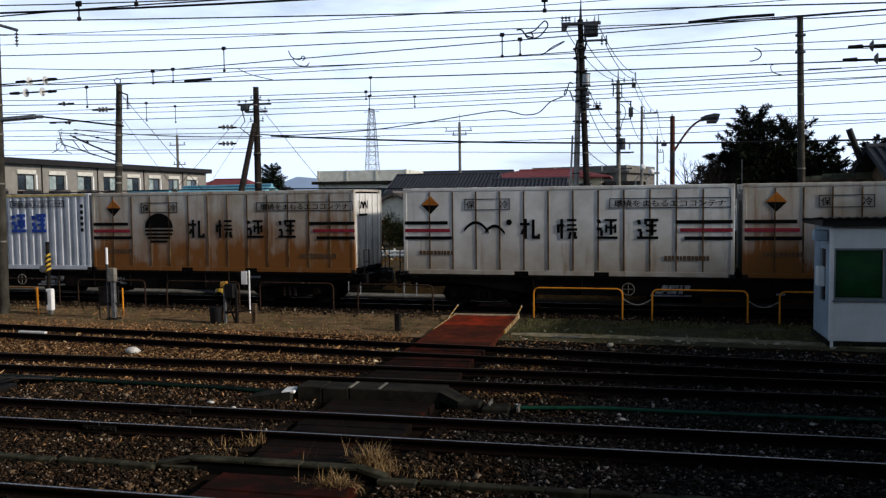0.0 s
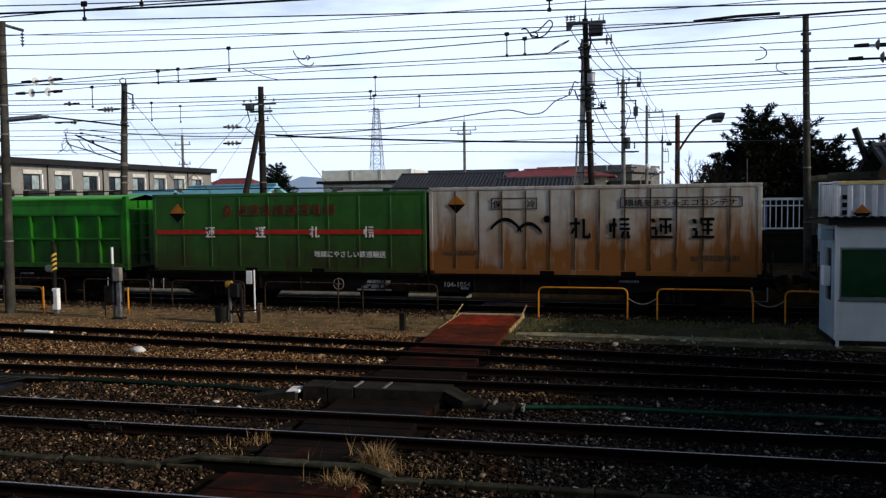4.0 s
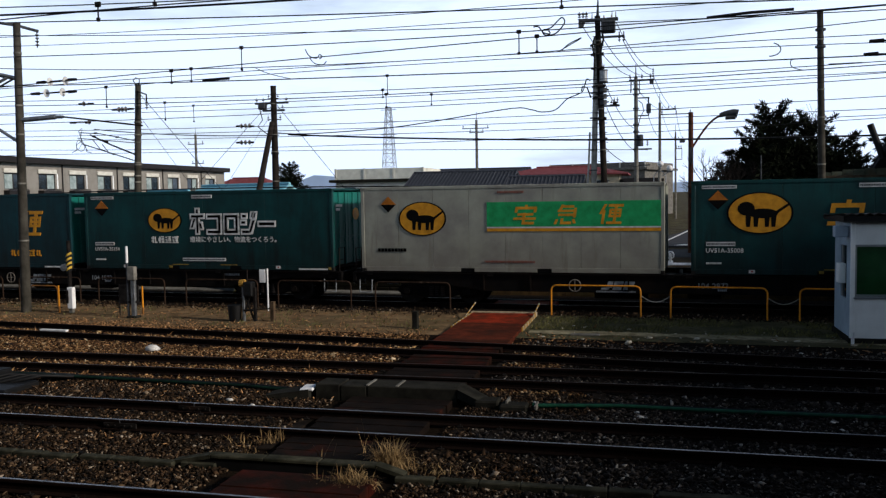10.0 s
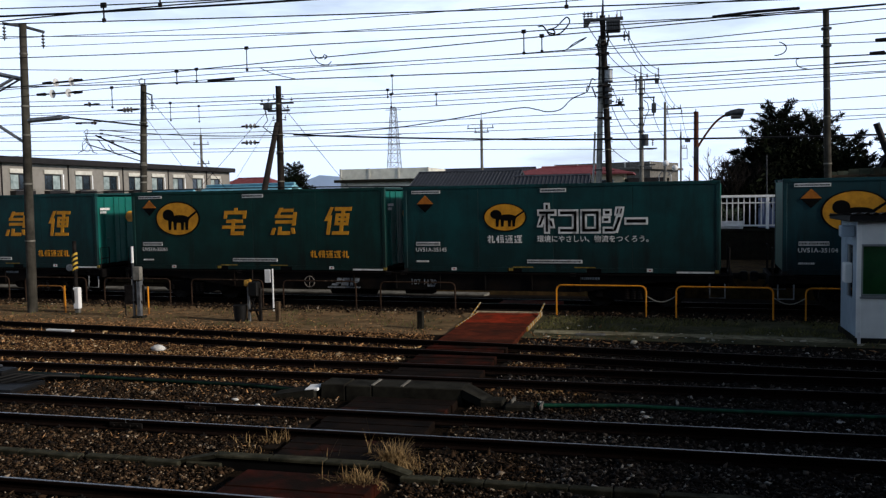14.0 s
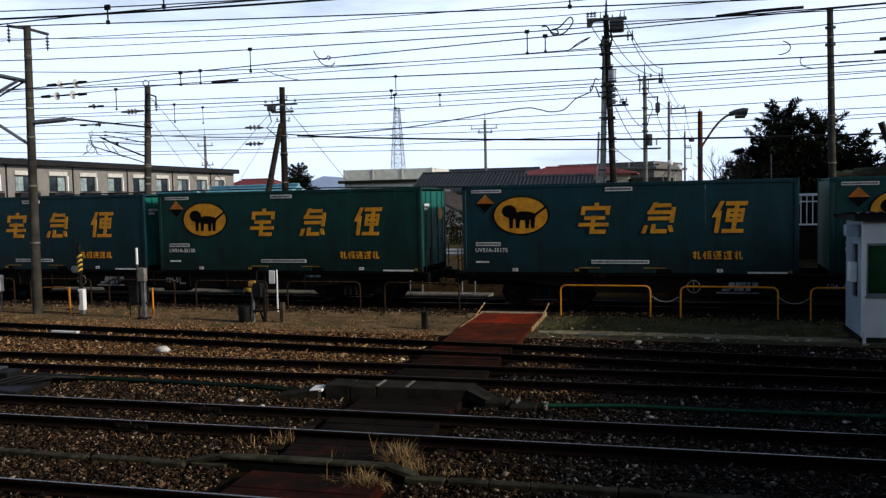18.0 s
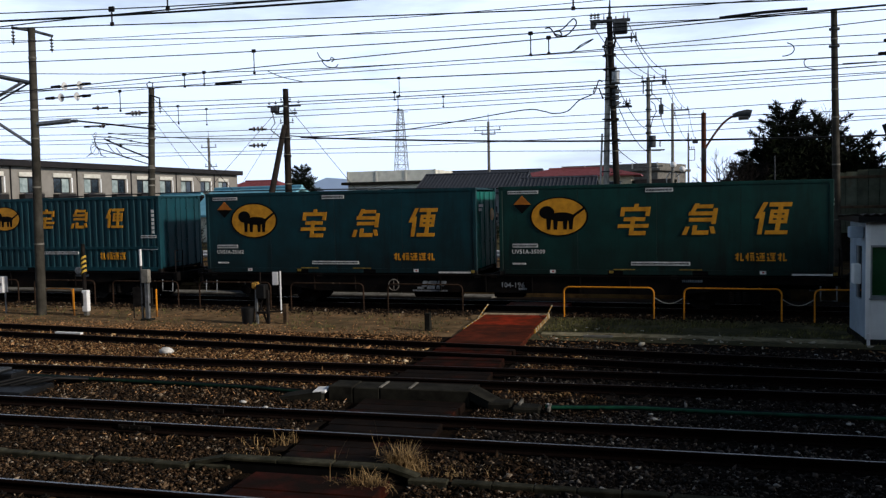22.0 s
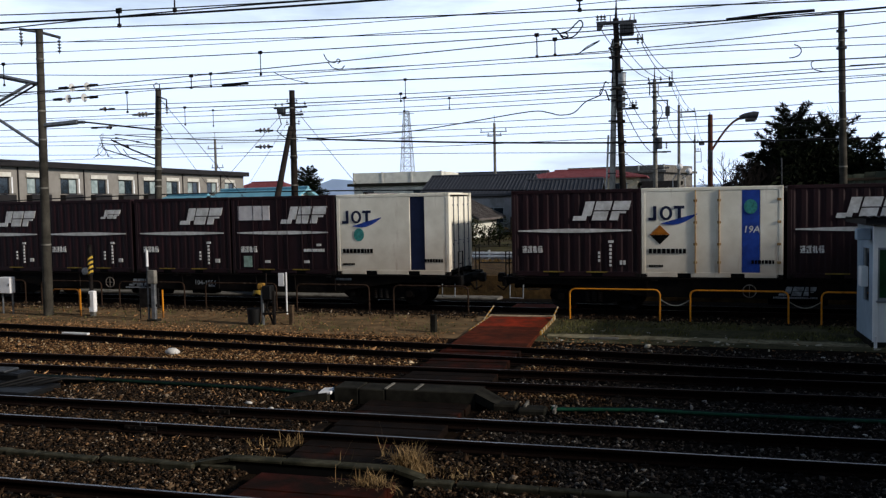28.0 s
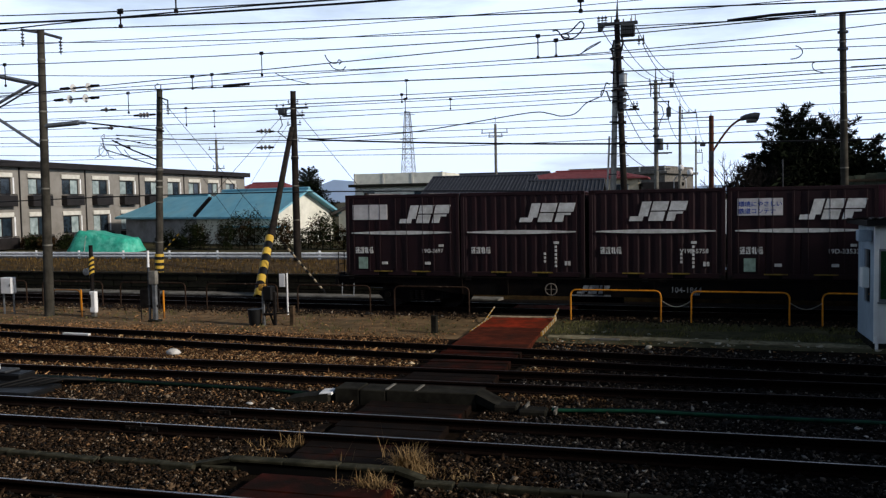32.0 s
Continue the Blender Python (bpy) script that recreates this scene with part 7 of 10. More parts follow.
def apartment():
    """Two storeys of beige siding with a row of windows and dark balcony boxes; it faces along the tracks."""
    t = thing("apartment_building", "long two-storey grey apartment block with dark balcony boxes", "apartment building", m=pose(-43.9, 0, 0.36))
    y0, y1, H = 40.0, 81.4, 5.75
    nwin = 13
    ys = [78.35 - 3.42 * k for k in range(11)]
    levels = ((0.95, 2.28), (3.85, 5.0))
    zs = [0.0]
    for a, b in levels:
        zs += [a, b]
    zs.append(H)
    wall = Mesh()
    for i in range(0, len(zs) - 1):
        if i % 2 == 0:
            wall.box(-0.25, y0, zs[i], 0, y1, zs[i + 1])
        else:
            e = [y0] + [q for c in sorted(ys) for q in (c - 0.9, c + 0.9)] + [y1]
            for a, b in zip(e[::2], e[1::2]):
                wall.box(-0.25, a, zs[i], 0, b, zs[i + 1])
    part("front_wall", wall, M["wall_beige"], t)
    part("side_wall", Mesh().box(-9, y1 - 0.25, 0, -0.25, y1, H), M["wall_beige"], t)
    part("side_wall", Mesh().box(-9, y0, 0, -0.25, y0 + 0.25, H), M["wall_beige"], t)
    part("back_wall", Mesh().box(-9.25, y0, 0, -9, y1, H), M["wall_beige"], t)
    part("roof", Mesh().cbox(-9.6, y0 - 0.4, H - 0.02, 0.5, y1 + 0.4, H + 0.42, 0.03), M["trim_black"], t, "flat roof with a black eave")
    for y in [76.6 - 6.84 * k for k in range(6)]:
        part("downpipe", Mesh().tube([(0.06, y, 0), (0.06, y, H)], 0.05, 6), M["trim_black"], t)
    part("floor_band", Mesh().box(0, y0, 2.98, 0.03, y1, 3.05), M["wall_beige"], t)
    for lv, (a, b) in enumerate(levels):
        for j, y in enumerate(ys):
            w = part("window", Mesh().cbox(-0.12, y - 0.9, a, -0.02, y - 0.83, b, 0.01).cbox(-0.12, y + 0.83, a, -0.02, y + 0.9, b, 0.01).cbox(-0.12, y - 0.83, b - 0.07, -0.02, y + 0.83, b, 0.01).cbox(-0.12, y - 0.83, a, -0.02, y + 0.83, a + 0.06, 0.01).cbox(-0.11, y - 0.04, a + 0.06, -0.02, y + 0.04, b - 0.07, 0.01), M["trim_black"], t)
            light = (j * 7 + lv * 3) % 3
            part("pane", Mesh().box(-0.08, y - 0.83, a + 0.06, -0.06, y - 0.04, b - 0.07), M["curtain"] if light != 1 else M["glass_far"], w)
            part("pane", Mesh().box(-0.08, y + 0.04, a + 0.06, -0.06, y + 0.83, b - 0.07), M["curtain"] if light == 1 else M["glass_far"], w)
            part("awning", Mesh().cbox(0, y - 1.0, b + 0.02, 0.12, y + 1.0, b + 0.34, 0.02), M["awning"], t, "cream shutter case")
            part("shutter_rail", Mesh().cbox(0, y + 1.05, a + 0.05, 0.05, y + 1.18, b + 0.02, 0.01), M["white"], t, "white drain pipe")
            bx = part("balcony_box", Mesh().cbox(0, y - 0.98, a - 0.82, 0.5, y - 0.92, a - 0.06, 0.01).cbox(0, y + 0.92, a - 0.82, 0.5, y + 0.98, a - 0.06, 0.01).cbox(0.44, y - 0.92, a - 0.82, 0.5, y + 0.92, a - 0.06, 0.01).cbox(0, y - 0.92, a - 0.82, 0.44, y + 0.92, a - 0.76, 0.01), M["trim_black"], t, "black balcony box")
            part("cooler_unit", Mesh().cbox(0.08, y - 0.8 + 0.5 * (j % 2), a - 0.74, 0.4, y - 0.1 + 0.5 * (j % 2), a - 0.02, 0.03), M["plaster"], bx)
            part("balcony_rail", Mesh().tube([(0.47, y - 0.95, a), (0.47, y + 0.95, a)], 0.025, 6), M["trim_black"], bx)


apartment()


def gable_house(name, label, x, y, w, d, h, rise, wallm, roofm, turn=0.0, over=0.5, along_x=True, windows=(), z=0.36, hip=0.0):
    """A house with a pitched roof whose ridge runs along x, before turning."""
    t = thing(name, label, "house", "houses across the road", pose(x, y, z, 0, 0, turn))
    for yy in (-d / 2, d / 2 - 0.2):
        wl = Mesh()
        if yy < 0 and windows:
            e = [-w / 2] + [q for a, b, _, _ in windows for q in (a, b)] + [w / 2]
            for a, b in zip(e[::2], e[1::2]):
                wl.box(a, yy, 0, b, yy + 0.2, h)
            for a, b, c, e2 in windows:
                wl.box(a, yy, 0, b, yy + 0.2, c)
                wl.box(a, yy, e2, b, yy + 0.2, h)
        else:
            wl.box(-w / 2, yy, 0, w / 2, yy + 0.2, h)
        part("wall", wl, wallm, t)
    for a, b, c, e2 in windows:
        wn_ = part("window", Mesh().cbox(a, -d / 2 + 0.02, c, b, -d / 2 + 0.09, c + 0.07, 0.01).cbox(a, -d / 2 + 0.02, e2 - 0.07, b, -d / 2 + 0.09, e2, 0.01).cbox(a, -d / 2 + 0.02, c + 0.07, a + 0.07, -d / 2 + 0.09, e2 - 0.07, 0.01).cbox(b - 0.07, -d / 2 + 0.02, c + 0.07, b, -d / 2 + 0.09, e2 - 0.07, 0.01).cbox((a + b) / 2 - 0.03, -d / 2 + 0.02, c + 0.07, (a + b) / 2 + 0.03, -d / 2 + 0.09, e2 - 0.07, 0.01), M["alu"], t)
        part("pane", Mesh().box(a + 0.07, -d / 2 + 0.05, c + 0.07, b - 0.07, -d / 2 + 0.06, e2 - 0.07), M["glass_far"], wn_)
    for s in (-1, 1):
        xx = -w / 2 if s < 0 else w / 2 - 0.2
        if hip:
            g = Mesh().box(xx, -d / 2 + 0.2, 0, xx + 0.2, d / 2 - 0.2, h)
        else:
            g = Mesh()
            out = [(-d / 2 + 0.2, 0), (d / 2 - 0.2, 0), (d / 2 - 0.2, h), (0, h + rise * (d / 2 - 0.2) / (d / 2)), (-d / 2 + 0.2, h)]
            v = [(xx, q, zz) for q, zz in out] + [(xx + 0.2, q, zz) for q, zz in out]
            g.add(v, [(4, 3, 2, 1, 0), (5, 6, 7, 8, 9)] + [(k, (k + 1) % 5, 5 + (k + 1) % 5, 5 + k) for k in range(5)])
        part("gable_wall", g, wallm, t)
    k = rise / (d / 2)
    L = w / 2 + over
    for s in (-1, 1):
        e, zr, ze = d / 2 + over, h + rise + 0.05, h - k * over + 0.05
        ri = L - hip
        v = [(-L, s * e, ze), (L, s * e, ze), (ri, 0, zr), (-ri, 0, zr)]
        v += [(a, b, c - 0.14) for a, b, c in v]
        part("roof_slope", Mesh().add(v, [(0, 1, 2, 3), (7, 6, 5, 4), (0, 4, 5, 1), (1, 5, 6, 2), (2, 6, 7, 3), (3, 7, 4, 0)]), roofm, t)
        n = int(2 * L / (0.3 if roofm is M["tile_dark"] else 0.45 if roofm is not M["blue_roof"] else 0.6))
        rr = 0.045 if roofm is M["tile_dark"] else 0.012 if roofm is M["red_roof"] else 0.03 if roofm is not M["blue_roof"] else 0.006
        for i in range(n + 1):
            x0 = -L + 2 * L * i / n
            top = 1.0 if abs(x0) <= ri else max(0.05, (L - abs(x0)) / max(hip, 0.01))
            part("roof_rib", Mesh().tube([(x0, s * e, ze + 0.03), (x0, s * e * (1 - top), ze + (zr - ze) * top + 0.03)], rr, 5, False), roofm, t)
        if hip:
            v = [(s * L, -e, ze), (s * L, e, ze), (s * ri, 0, zr)]
            v += [(a, b, c - 0.14) for a, b, c in v]
            part("hip_slope", Mesh().add(v, [(0, 1, 2), (5, 4, 3), (0, 3, 4, 1), (1, 4, 5, 2), (2, 5, 3, 0)]), roofm, t)
    part("ridge", Mesh().tube([(-L + hip, 0, h + rise + 0.08), (L - hip, 0, h + rise + 0.08)], 0.11, 8), roofm, t)
    return t


gable_house("blue_roof_house", "low grey house with a pale blue metal hip roof", -37.1, 59.7, 8.7, 5.6, 2.26, 1.33, M["plaster"], M["blue_roof"], -20, 0.6, hip=2.5)
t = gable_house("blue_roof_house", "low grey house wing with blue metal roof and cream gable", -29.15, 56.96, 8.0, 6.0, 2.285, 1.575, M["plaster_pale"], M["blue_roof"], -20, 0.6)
part("porch_roof", Mesh().cbox(0.4, -4.5, 1.30, 5.4, -3.02, 1.40, 0.01), M["blue_roof"], t, "pale blue porch roof")
for x in (0.6, 5.2):
    part("porch_post", Mesh().cbox(x - 0.05, -4.4, -0.3, x + 0.05, -4.3, 1.3, 0.01), M["plaster"], t)
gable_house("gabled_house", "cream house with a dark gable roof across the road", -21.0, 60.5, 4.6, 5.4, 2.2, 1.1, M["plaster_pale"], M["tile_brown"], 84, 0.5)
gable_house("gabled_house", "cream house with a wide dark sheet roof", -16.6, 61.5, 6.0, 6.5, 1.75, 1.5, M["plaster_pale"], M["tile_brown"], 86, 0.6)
gable_house("tiled_house", "house with a dark ribbed tile roof", -15.8, 71.5, 8.0, 6.0, 3.5, 1.35, M["plaster"], M["tile_dark"], -3, 0.6, windows=((-2.5, -0.9, 0.9, 2.2), (0.8, 2.6, 0.9, 2.2)))
tiled = gable_house("tiled_house", "timber house painted shade-dark, with a ribbed tile roof and porch", -8.2, 67.0, 4.8, 6.0, 2.865, 1.375, M["dark_wood_shade"], M["tile_dark"], 0, 0.6)
# the porch, and dark walls standing in for the shade under it
part("porch_roof", Mesh().add([(2.8, -6.6, 1.55), (6.5, -6.6, 1.5), (6.5, -4.3, 2.42), (2.8, -4.3, 2.47), (2.8, -6.6, 1.47), (6.5, -6.6, 1.42), (6.5, -4.3, 2.34), (2.8, -4.3, 2.39)], [(0, 1, 2, 3), (7, 6, 5, 4), (0, 4, 5, 1), (1, 5, 6, 2), (2, 6, 7, 3), (3, 7, 4, 0)]), M["tile_dark"], tiled, "dark ribbed porch roof")
for i in range(13):
    x = 2.85 + 0.3 * i
    part("roof_rib", Mesh().tube([(x, -6.62, 1.56), (x, -4.3, 2.47)], 0.04, 5), M["tile_dark"], tiled)
part("porch_wall", Mesh().cbox(2.9, -5.2, 0, 6.2, -5.0, 1.95, 0.02), M["dark_wood_shade"], tiled)
part("board_wall", Mesh().cbox(-3.4, -5.3, 0, 2.85, -5.2, 1.55, 0.02), M["dark_wood_shade"], tiled, "dark wall put in for shade and shrubs below the porch")
part("shutter", Mesh().cbox(-1.5, -3.12, 1.25, 1.1, -3.02, 2.1, 0.02), M["brick_grey"], tiled, "grey roller shutter")
part("pale_notice", Mesh().cbox(5.9, -5.24, 0.75, 6.15, -5.2, 1.15, 0.006), M["awning"], tiled)
bw_ = thing("block_wall", "grey concrete block wall beside the street", "wall", m=pose(-2.25, 63.0, 0.36))
for r in range(6):
    for i in range(5):
        part("wall_block", Mesh().cbox(0.39 * i + 0.004, 0, 0.23 * r + 0.004, 0.39 * i + 0.386, 0.14, 0.23 * r + 0.226, 0.008), M["block_grey"], bw_)
gable_house("red_roof_house", "cream house with a faded red metal roof", -8.8, 88.0, 11.0, 7.0, 4.95, 0.61, M["plaster_warm"], M["red_roof"], 0, 0.9, windows=((3.1, 4.5, 3.1, 4.2),), hip=3.4)
gable_house("red_roof_house", "house with a reddish brown hip roof behind the apartments", -50.5, 100, 9.0, 7.0, 4.2, 1.3, M["plaster_warm"], M["red_roof"], -2, 0.8, hip=3.0)
gable_house("hut_house", "old house with a dark tiled roof under the trees", 12.0, 34.5, 6.0, 5.0, 3.3, 1.3, M["wood_old"], M["tile_dark"], 4, 0.7, z=0.3)


def block_building(name, label, x, y, w, d, h, wallm, parapet=0.5, slab=None, windows=(), z=0.36, turn=0.0):
    """A flat-roofed building with a projecting slab and parapet."""
    t = thing(name, label, "building", "buildings across the road", pose(x, y, z, 0, 0, turn))
    wl = Mesh()
    zs = sorted({0.0, h, *[q for wd in windows for q in wd[2:4]]})
    for a, b in zip(zs, zs[1:]):
        cut = sorted((wd[0], wd[1]) for wd in windows if wd[2] <= a and wd[3] >= b)
        e = [-w / 2] + [q for c in cut for q in c] + [w / 2]
        for p, q in zip(e[::2], e[1::2]):
            wl.box(p, -d / 2, a, q, -d / 2 + 0.25, b)
    part("front_wall", wl, wallm, t)
    part("side_wall", Mesh().box(-w / 2, -d / 2 + 0.25, 0, -w / 2 + 0.25, d / 2, h), wallm, t)
    part("side_wall", Mesh().box(w / 2 - 0.25, -d / 2 + 0.25, 0, w / 2, d / 2, h), wallm, t)
    part("back_wall", Mesh().box(-w / 2 + 0.25, d / 2 - 0.25, 0, w / 2 - 0.25, d / 2, h), wallm, t)
    part("roof_slab", Mesh().cbox(-w / 2 - 0.5, -d / 2 - 0.6, h, w / 2 + 0.5, d / 2 + 0.5, h + 0.28, 0.03), slab or M["concrete_dark"], t)
    if parapet:
        p = Mesh()
        for a in ((-w / 2, -d / 2, w / 2, -d / 2 + 0.15), (-w / 2, d / 2 - 0.15, w / 2, d / 2), (-w / 2, -d / 2 + 0.15, -w / 2 + 0.15, d / 2 - 0.15), (w / 2 - 0.15, -d / 2 + 0.15, w / 2, d / 2 - 0.15)):
            p.box(a[0], a[1], h + 0.28, a[2], a[3], h + 0.28 + parapet)
        part("parapet", p, wallm, t)
        n = max(2, int(w / 2.8))
        for i in range(n + 1):
            xx = -w / 2 + w * i / n
            part("parapet_pier", Mesh().cbox(xx - 0.09, -d / 2 - 0.06, h + 0.28, xx + 0.09, -d / 2, h + 0.32 + parapet, 0.01), M["awning"], t)
    for a, b, c, e in windows:
        f = part("window", Mesh().cbox(a, -d / 2 + 0.05, c, a + 0.07, -d / 2 + 0.13, e, 0.01).cbox(b - 0.07, -d / 2 + 0.05, c, b, -d / 2 + 0.13, e, 0.01).cbox(a + 0.07, -d / 2 + 0.05, c, b - 0.07, -d / 2 + 0.13, c + 0.07, 0.01).cbox(a + 0.07, -d / 2 + 0.05, e - 0.07, b - 0.07, -d / 2 + 0.13, e, 0.01), M["alu"], t)
        part("pane", Mesh().box(a + 0.07, -d / 2 + 0.08, c + 0.07, b - 0.07, -d / 2 + 0.1, e - 0.07), M["glass_far"], f)
    return t


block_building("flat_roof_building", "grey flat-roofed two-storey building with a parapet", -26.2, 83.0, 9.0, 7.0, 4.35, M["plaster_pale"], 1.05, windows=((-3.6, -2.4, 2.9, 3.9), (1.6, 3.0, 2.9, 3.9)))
block_building("flat_roof_building", "dark grey flat-roofed building far behind the houses", -5.2, 110.8, 12.5, 10.0, 5.6, M["brick_grey"], 0.66, M["brick_grey"], turn=-20)
shop = block_building("corner_shop", "narrow cream corner building with a dark canopy", -1.15, 88.0, 3.2, 6.0, 3.95, M["plaster_warm"], 0)
part("canopy", Mesh().cbox(-1.75, -3.9, 3.6, 1.7, -3.0, 4.3, 0.03), M["trim_black"], shop, "dark canopy over the shop front")
part("shop_front", Mesh().cbox(-1.6, -3.12, 0, 0.5, -3.0, 3.6, 0.02), M["dark_wood_shade"], shop, "dark shop front")
part("sign_board", Mesh().cbox(-1.5, -3.2, 2.1, -0.2, -3.12, 2.45, 0.01), M["red_roof"], shop, "faded red sign board")
part("base_panel", Mesh().cbox(0.5, -3.08, 0, 1.6, -3.0, 0.85, 0.01), M["dark_wood_shade"], shop)
gable_house("far_house", "distant house with a grey roof", -20.0, 95, 12, 8, 4.6, 1.2, M["plaster"], M["tile_dark"], 2, 0.6)


# ---- bank, road edge and things along it ----
def bank_wall():
    t = thing("retaining_wall", "block wall below the road bank, painted shade-dark", "retaining wall", kind="structure", m=along(0, 0, 0))
    rnd = random.Random(3)
    course = [(-0.32, -0.05), (-0.05, 0.22), (0.22, 0.48)]
    shared = [Mesh().cbox(0.006, -0.10, 0.006, 0.894, 0.06, 0.262, 0.02).data("wall_block", M["block_dark"]) for _ in range(1)]
    for r, (a, b) in enumerate(course):
        for i in range(68):
            x = -52 + i * 0.9 + (0.45 if r % 2 else 0)
            if -1.9 < x < 1.2:
                continue
            part("wall_block", shared[0], None, t, "", pose(x, (5.0 if x < -9.5 else 11.0) + rnd.uniform(-0.015, 0.015), a))
    part("coping", Mesh().cbox(-52, 4.86, 0.47, -9.5, 5.1, 0.55, 0.015), M["block_dark"], t)
    part("coping", Mesh().cbox(-8.6, 10.86, 0.47, -2.0, 11.1, 0.55, 0.015), M["block_dark"], t)


# the bank wall's shade is put into this near-black base colour
M["block_dark"] = mat("shaded_dark_block", "221f19", "12110e", 0.95, 0, 4, "1d2114", (0.5, 0.75), 1.5, bump=0.5, vary=0.3)
bank_wall()


def leaf_mass(mb, rg, cx, cy, cz, rx, ry, rz, n, size, flat=0.0):
    """Leaf clumps scattered in a lumpy ellipsoid."""
    d = rg.normal(0, 1, (n, 3))
    d /= np.linalg.norm(d, axis=1)[:, None]
    r = rg.uniform(0.25, 1.0, n) ** 0.5
    ph = rg.uniform(0, 6.283, 6)
    lump_ = 1 + 0.22 * np.sin(3 * np.arctan2(d[:, 1], d[:, 0]) + ph[0]) + 0.18 * np.sin(5 * d[:, 2] + ph[1]) + 0.15 * np.sin(7 * d[:, 0] + ph[2])
    p = d * (r * lump_)[:, None] * (rx, ry, rz) + (cx, cy, cz)
    a = rg.normal(0, 1, (n, 3))
    a /= np.linalg.norm(a, axis=1)[:, None]
    b = np.cross(a, rg.normal(0, 1, (n, 3)))
    b /= np.linalg.norm(b, axis=1)[:, None]
    s = (size * rg.uniform(0.5, 1.3, n))[:, None]
    v = np.stack([p - a * s, p + b * s * 0.3, p + a * s, p - b * s * 0.3], 1).reshape(-1, 3)
    o = len(mb.v)
    mb.v += [tuple(q) for q in v]
    mb.f += [(o + 4 * i, o + 4 * i + 1, o + 4 * i + 2, o + 4 * i + 3) for i in range(n)]
    mb.s += [False] * n
    mb.mi += [0] * n


def tree(name, label, x, y, z, h, masses, leafm, seed, trunk_r=0.2, leaves=900, size=0.16):
    rg = np.random.default_rng(seed)
    rnd = random.Random(seed)
    t = thing(name, label, "tree", "trees", pose(x, y, z))
    part("trunk", Mesh().tube([(0, 0, -0.3), (0.05, 0, h * 0.35), (-0.03, 0.04, h * 0.7), (0.02, 0, h * 0.95)], trunk_r, 9, True, 0, trunk_r * 0.15), M["bark"], t)
    for _ in range(12):
        q, a = rnd.uniform(0.25, 0.85), rnd.uniform(0, 6.283)
        L = h * 0.34 * (1.1 - q)
        part("limb", Mesh().tube([(0, 0, h * q), (L * 0.5 * math.cos(a), L * 0.5 * math.sin(a), h * q + L * 0.3), (L * math.cos(a), L * math.sin(a), h * q + L * 0.45)], trunk_r * 0.32, 6, True, 0, 0.015), M["bark"], t)
    mb = Mesh()
    for cx, cy, cz, rx, ry, rz in masses:
        leaf_mass(mb, rg, cx, cy, cz, rx, ry, rz, leaves, size)
    c = part("crown", mb, leafm, t)
    return t


def cone_masses(h, r, n, seed, base=0.18):
    rnd = random.Random(seed)
    out = []
    for i in range(n):
        q = base + (1 - base) * i / (n - 1)
        w = r * (1.06 - q) ** 0.8
        k = max(1, int(5 * (1 - q) + 1))
        for j in range(k):
            a = 6.283 * j / k + rnd.uniform(0, 2)
            out.append((0.55 * w * math.cos(a) * (k > 1), 0.55 * w * math.sin(a) * (k > 1), h * q * 0.96, w * 0.62, w * 0.62, h * 0.07 + 0.12))
    return out


# the dark group beside the white railing
def wide_masses(h, r, seed, n=26):
    rnd = random.Random(seed)
    out = []
    for _ in range(n):
        q = rnd.uniform(0.25, 1.0)
        w = r * (1.08 - q ** 2.2)
        a, k = rnd.uniform(0, 6.283), rnd.uniform(0.2, 1.0) * w
        s = rnd.uniform(0.4, 0.75)
        out.append((k * math.cos(a), k * math.sin(a), h * q - 0.3, s, s, s * 0.5))
    return out


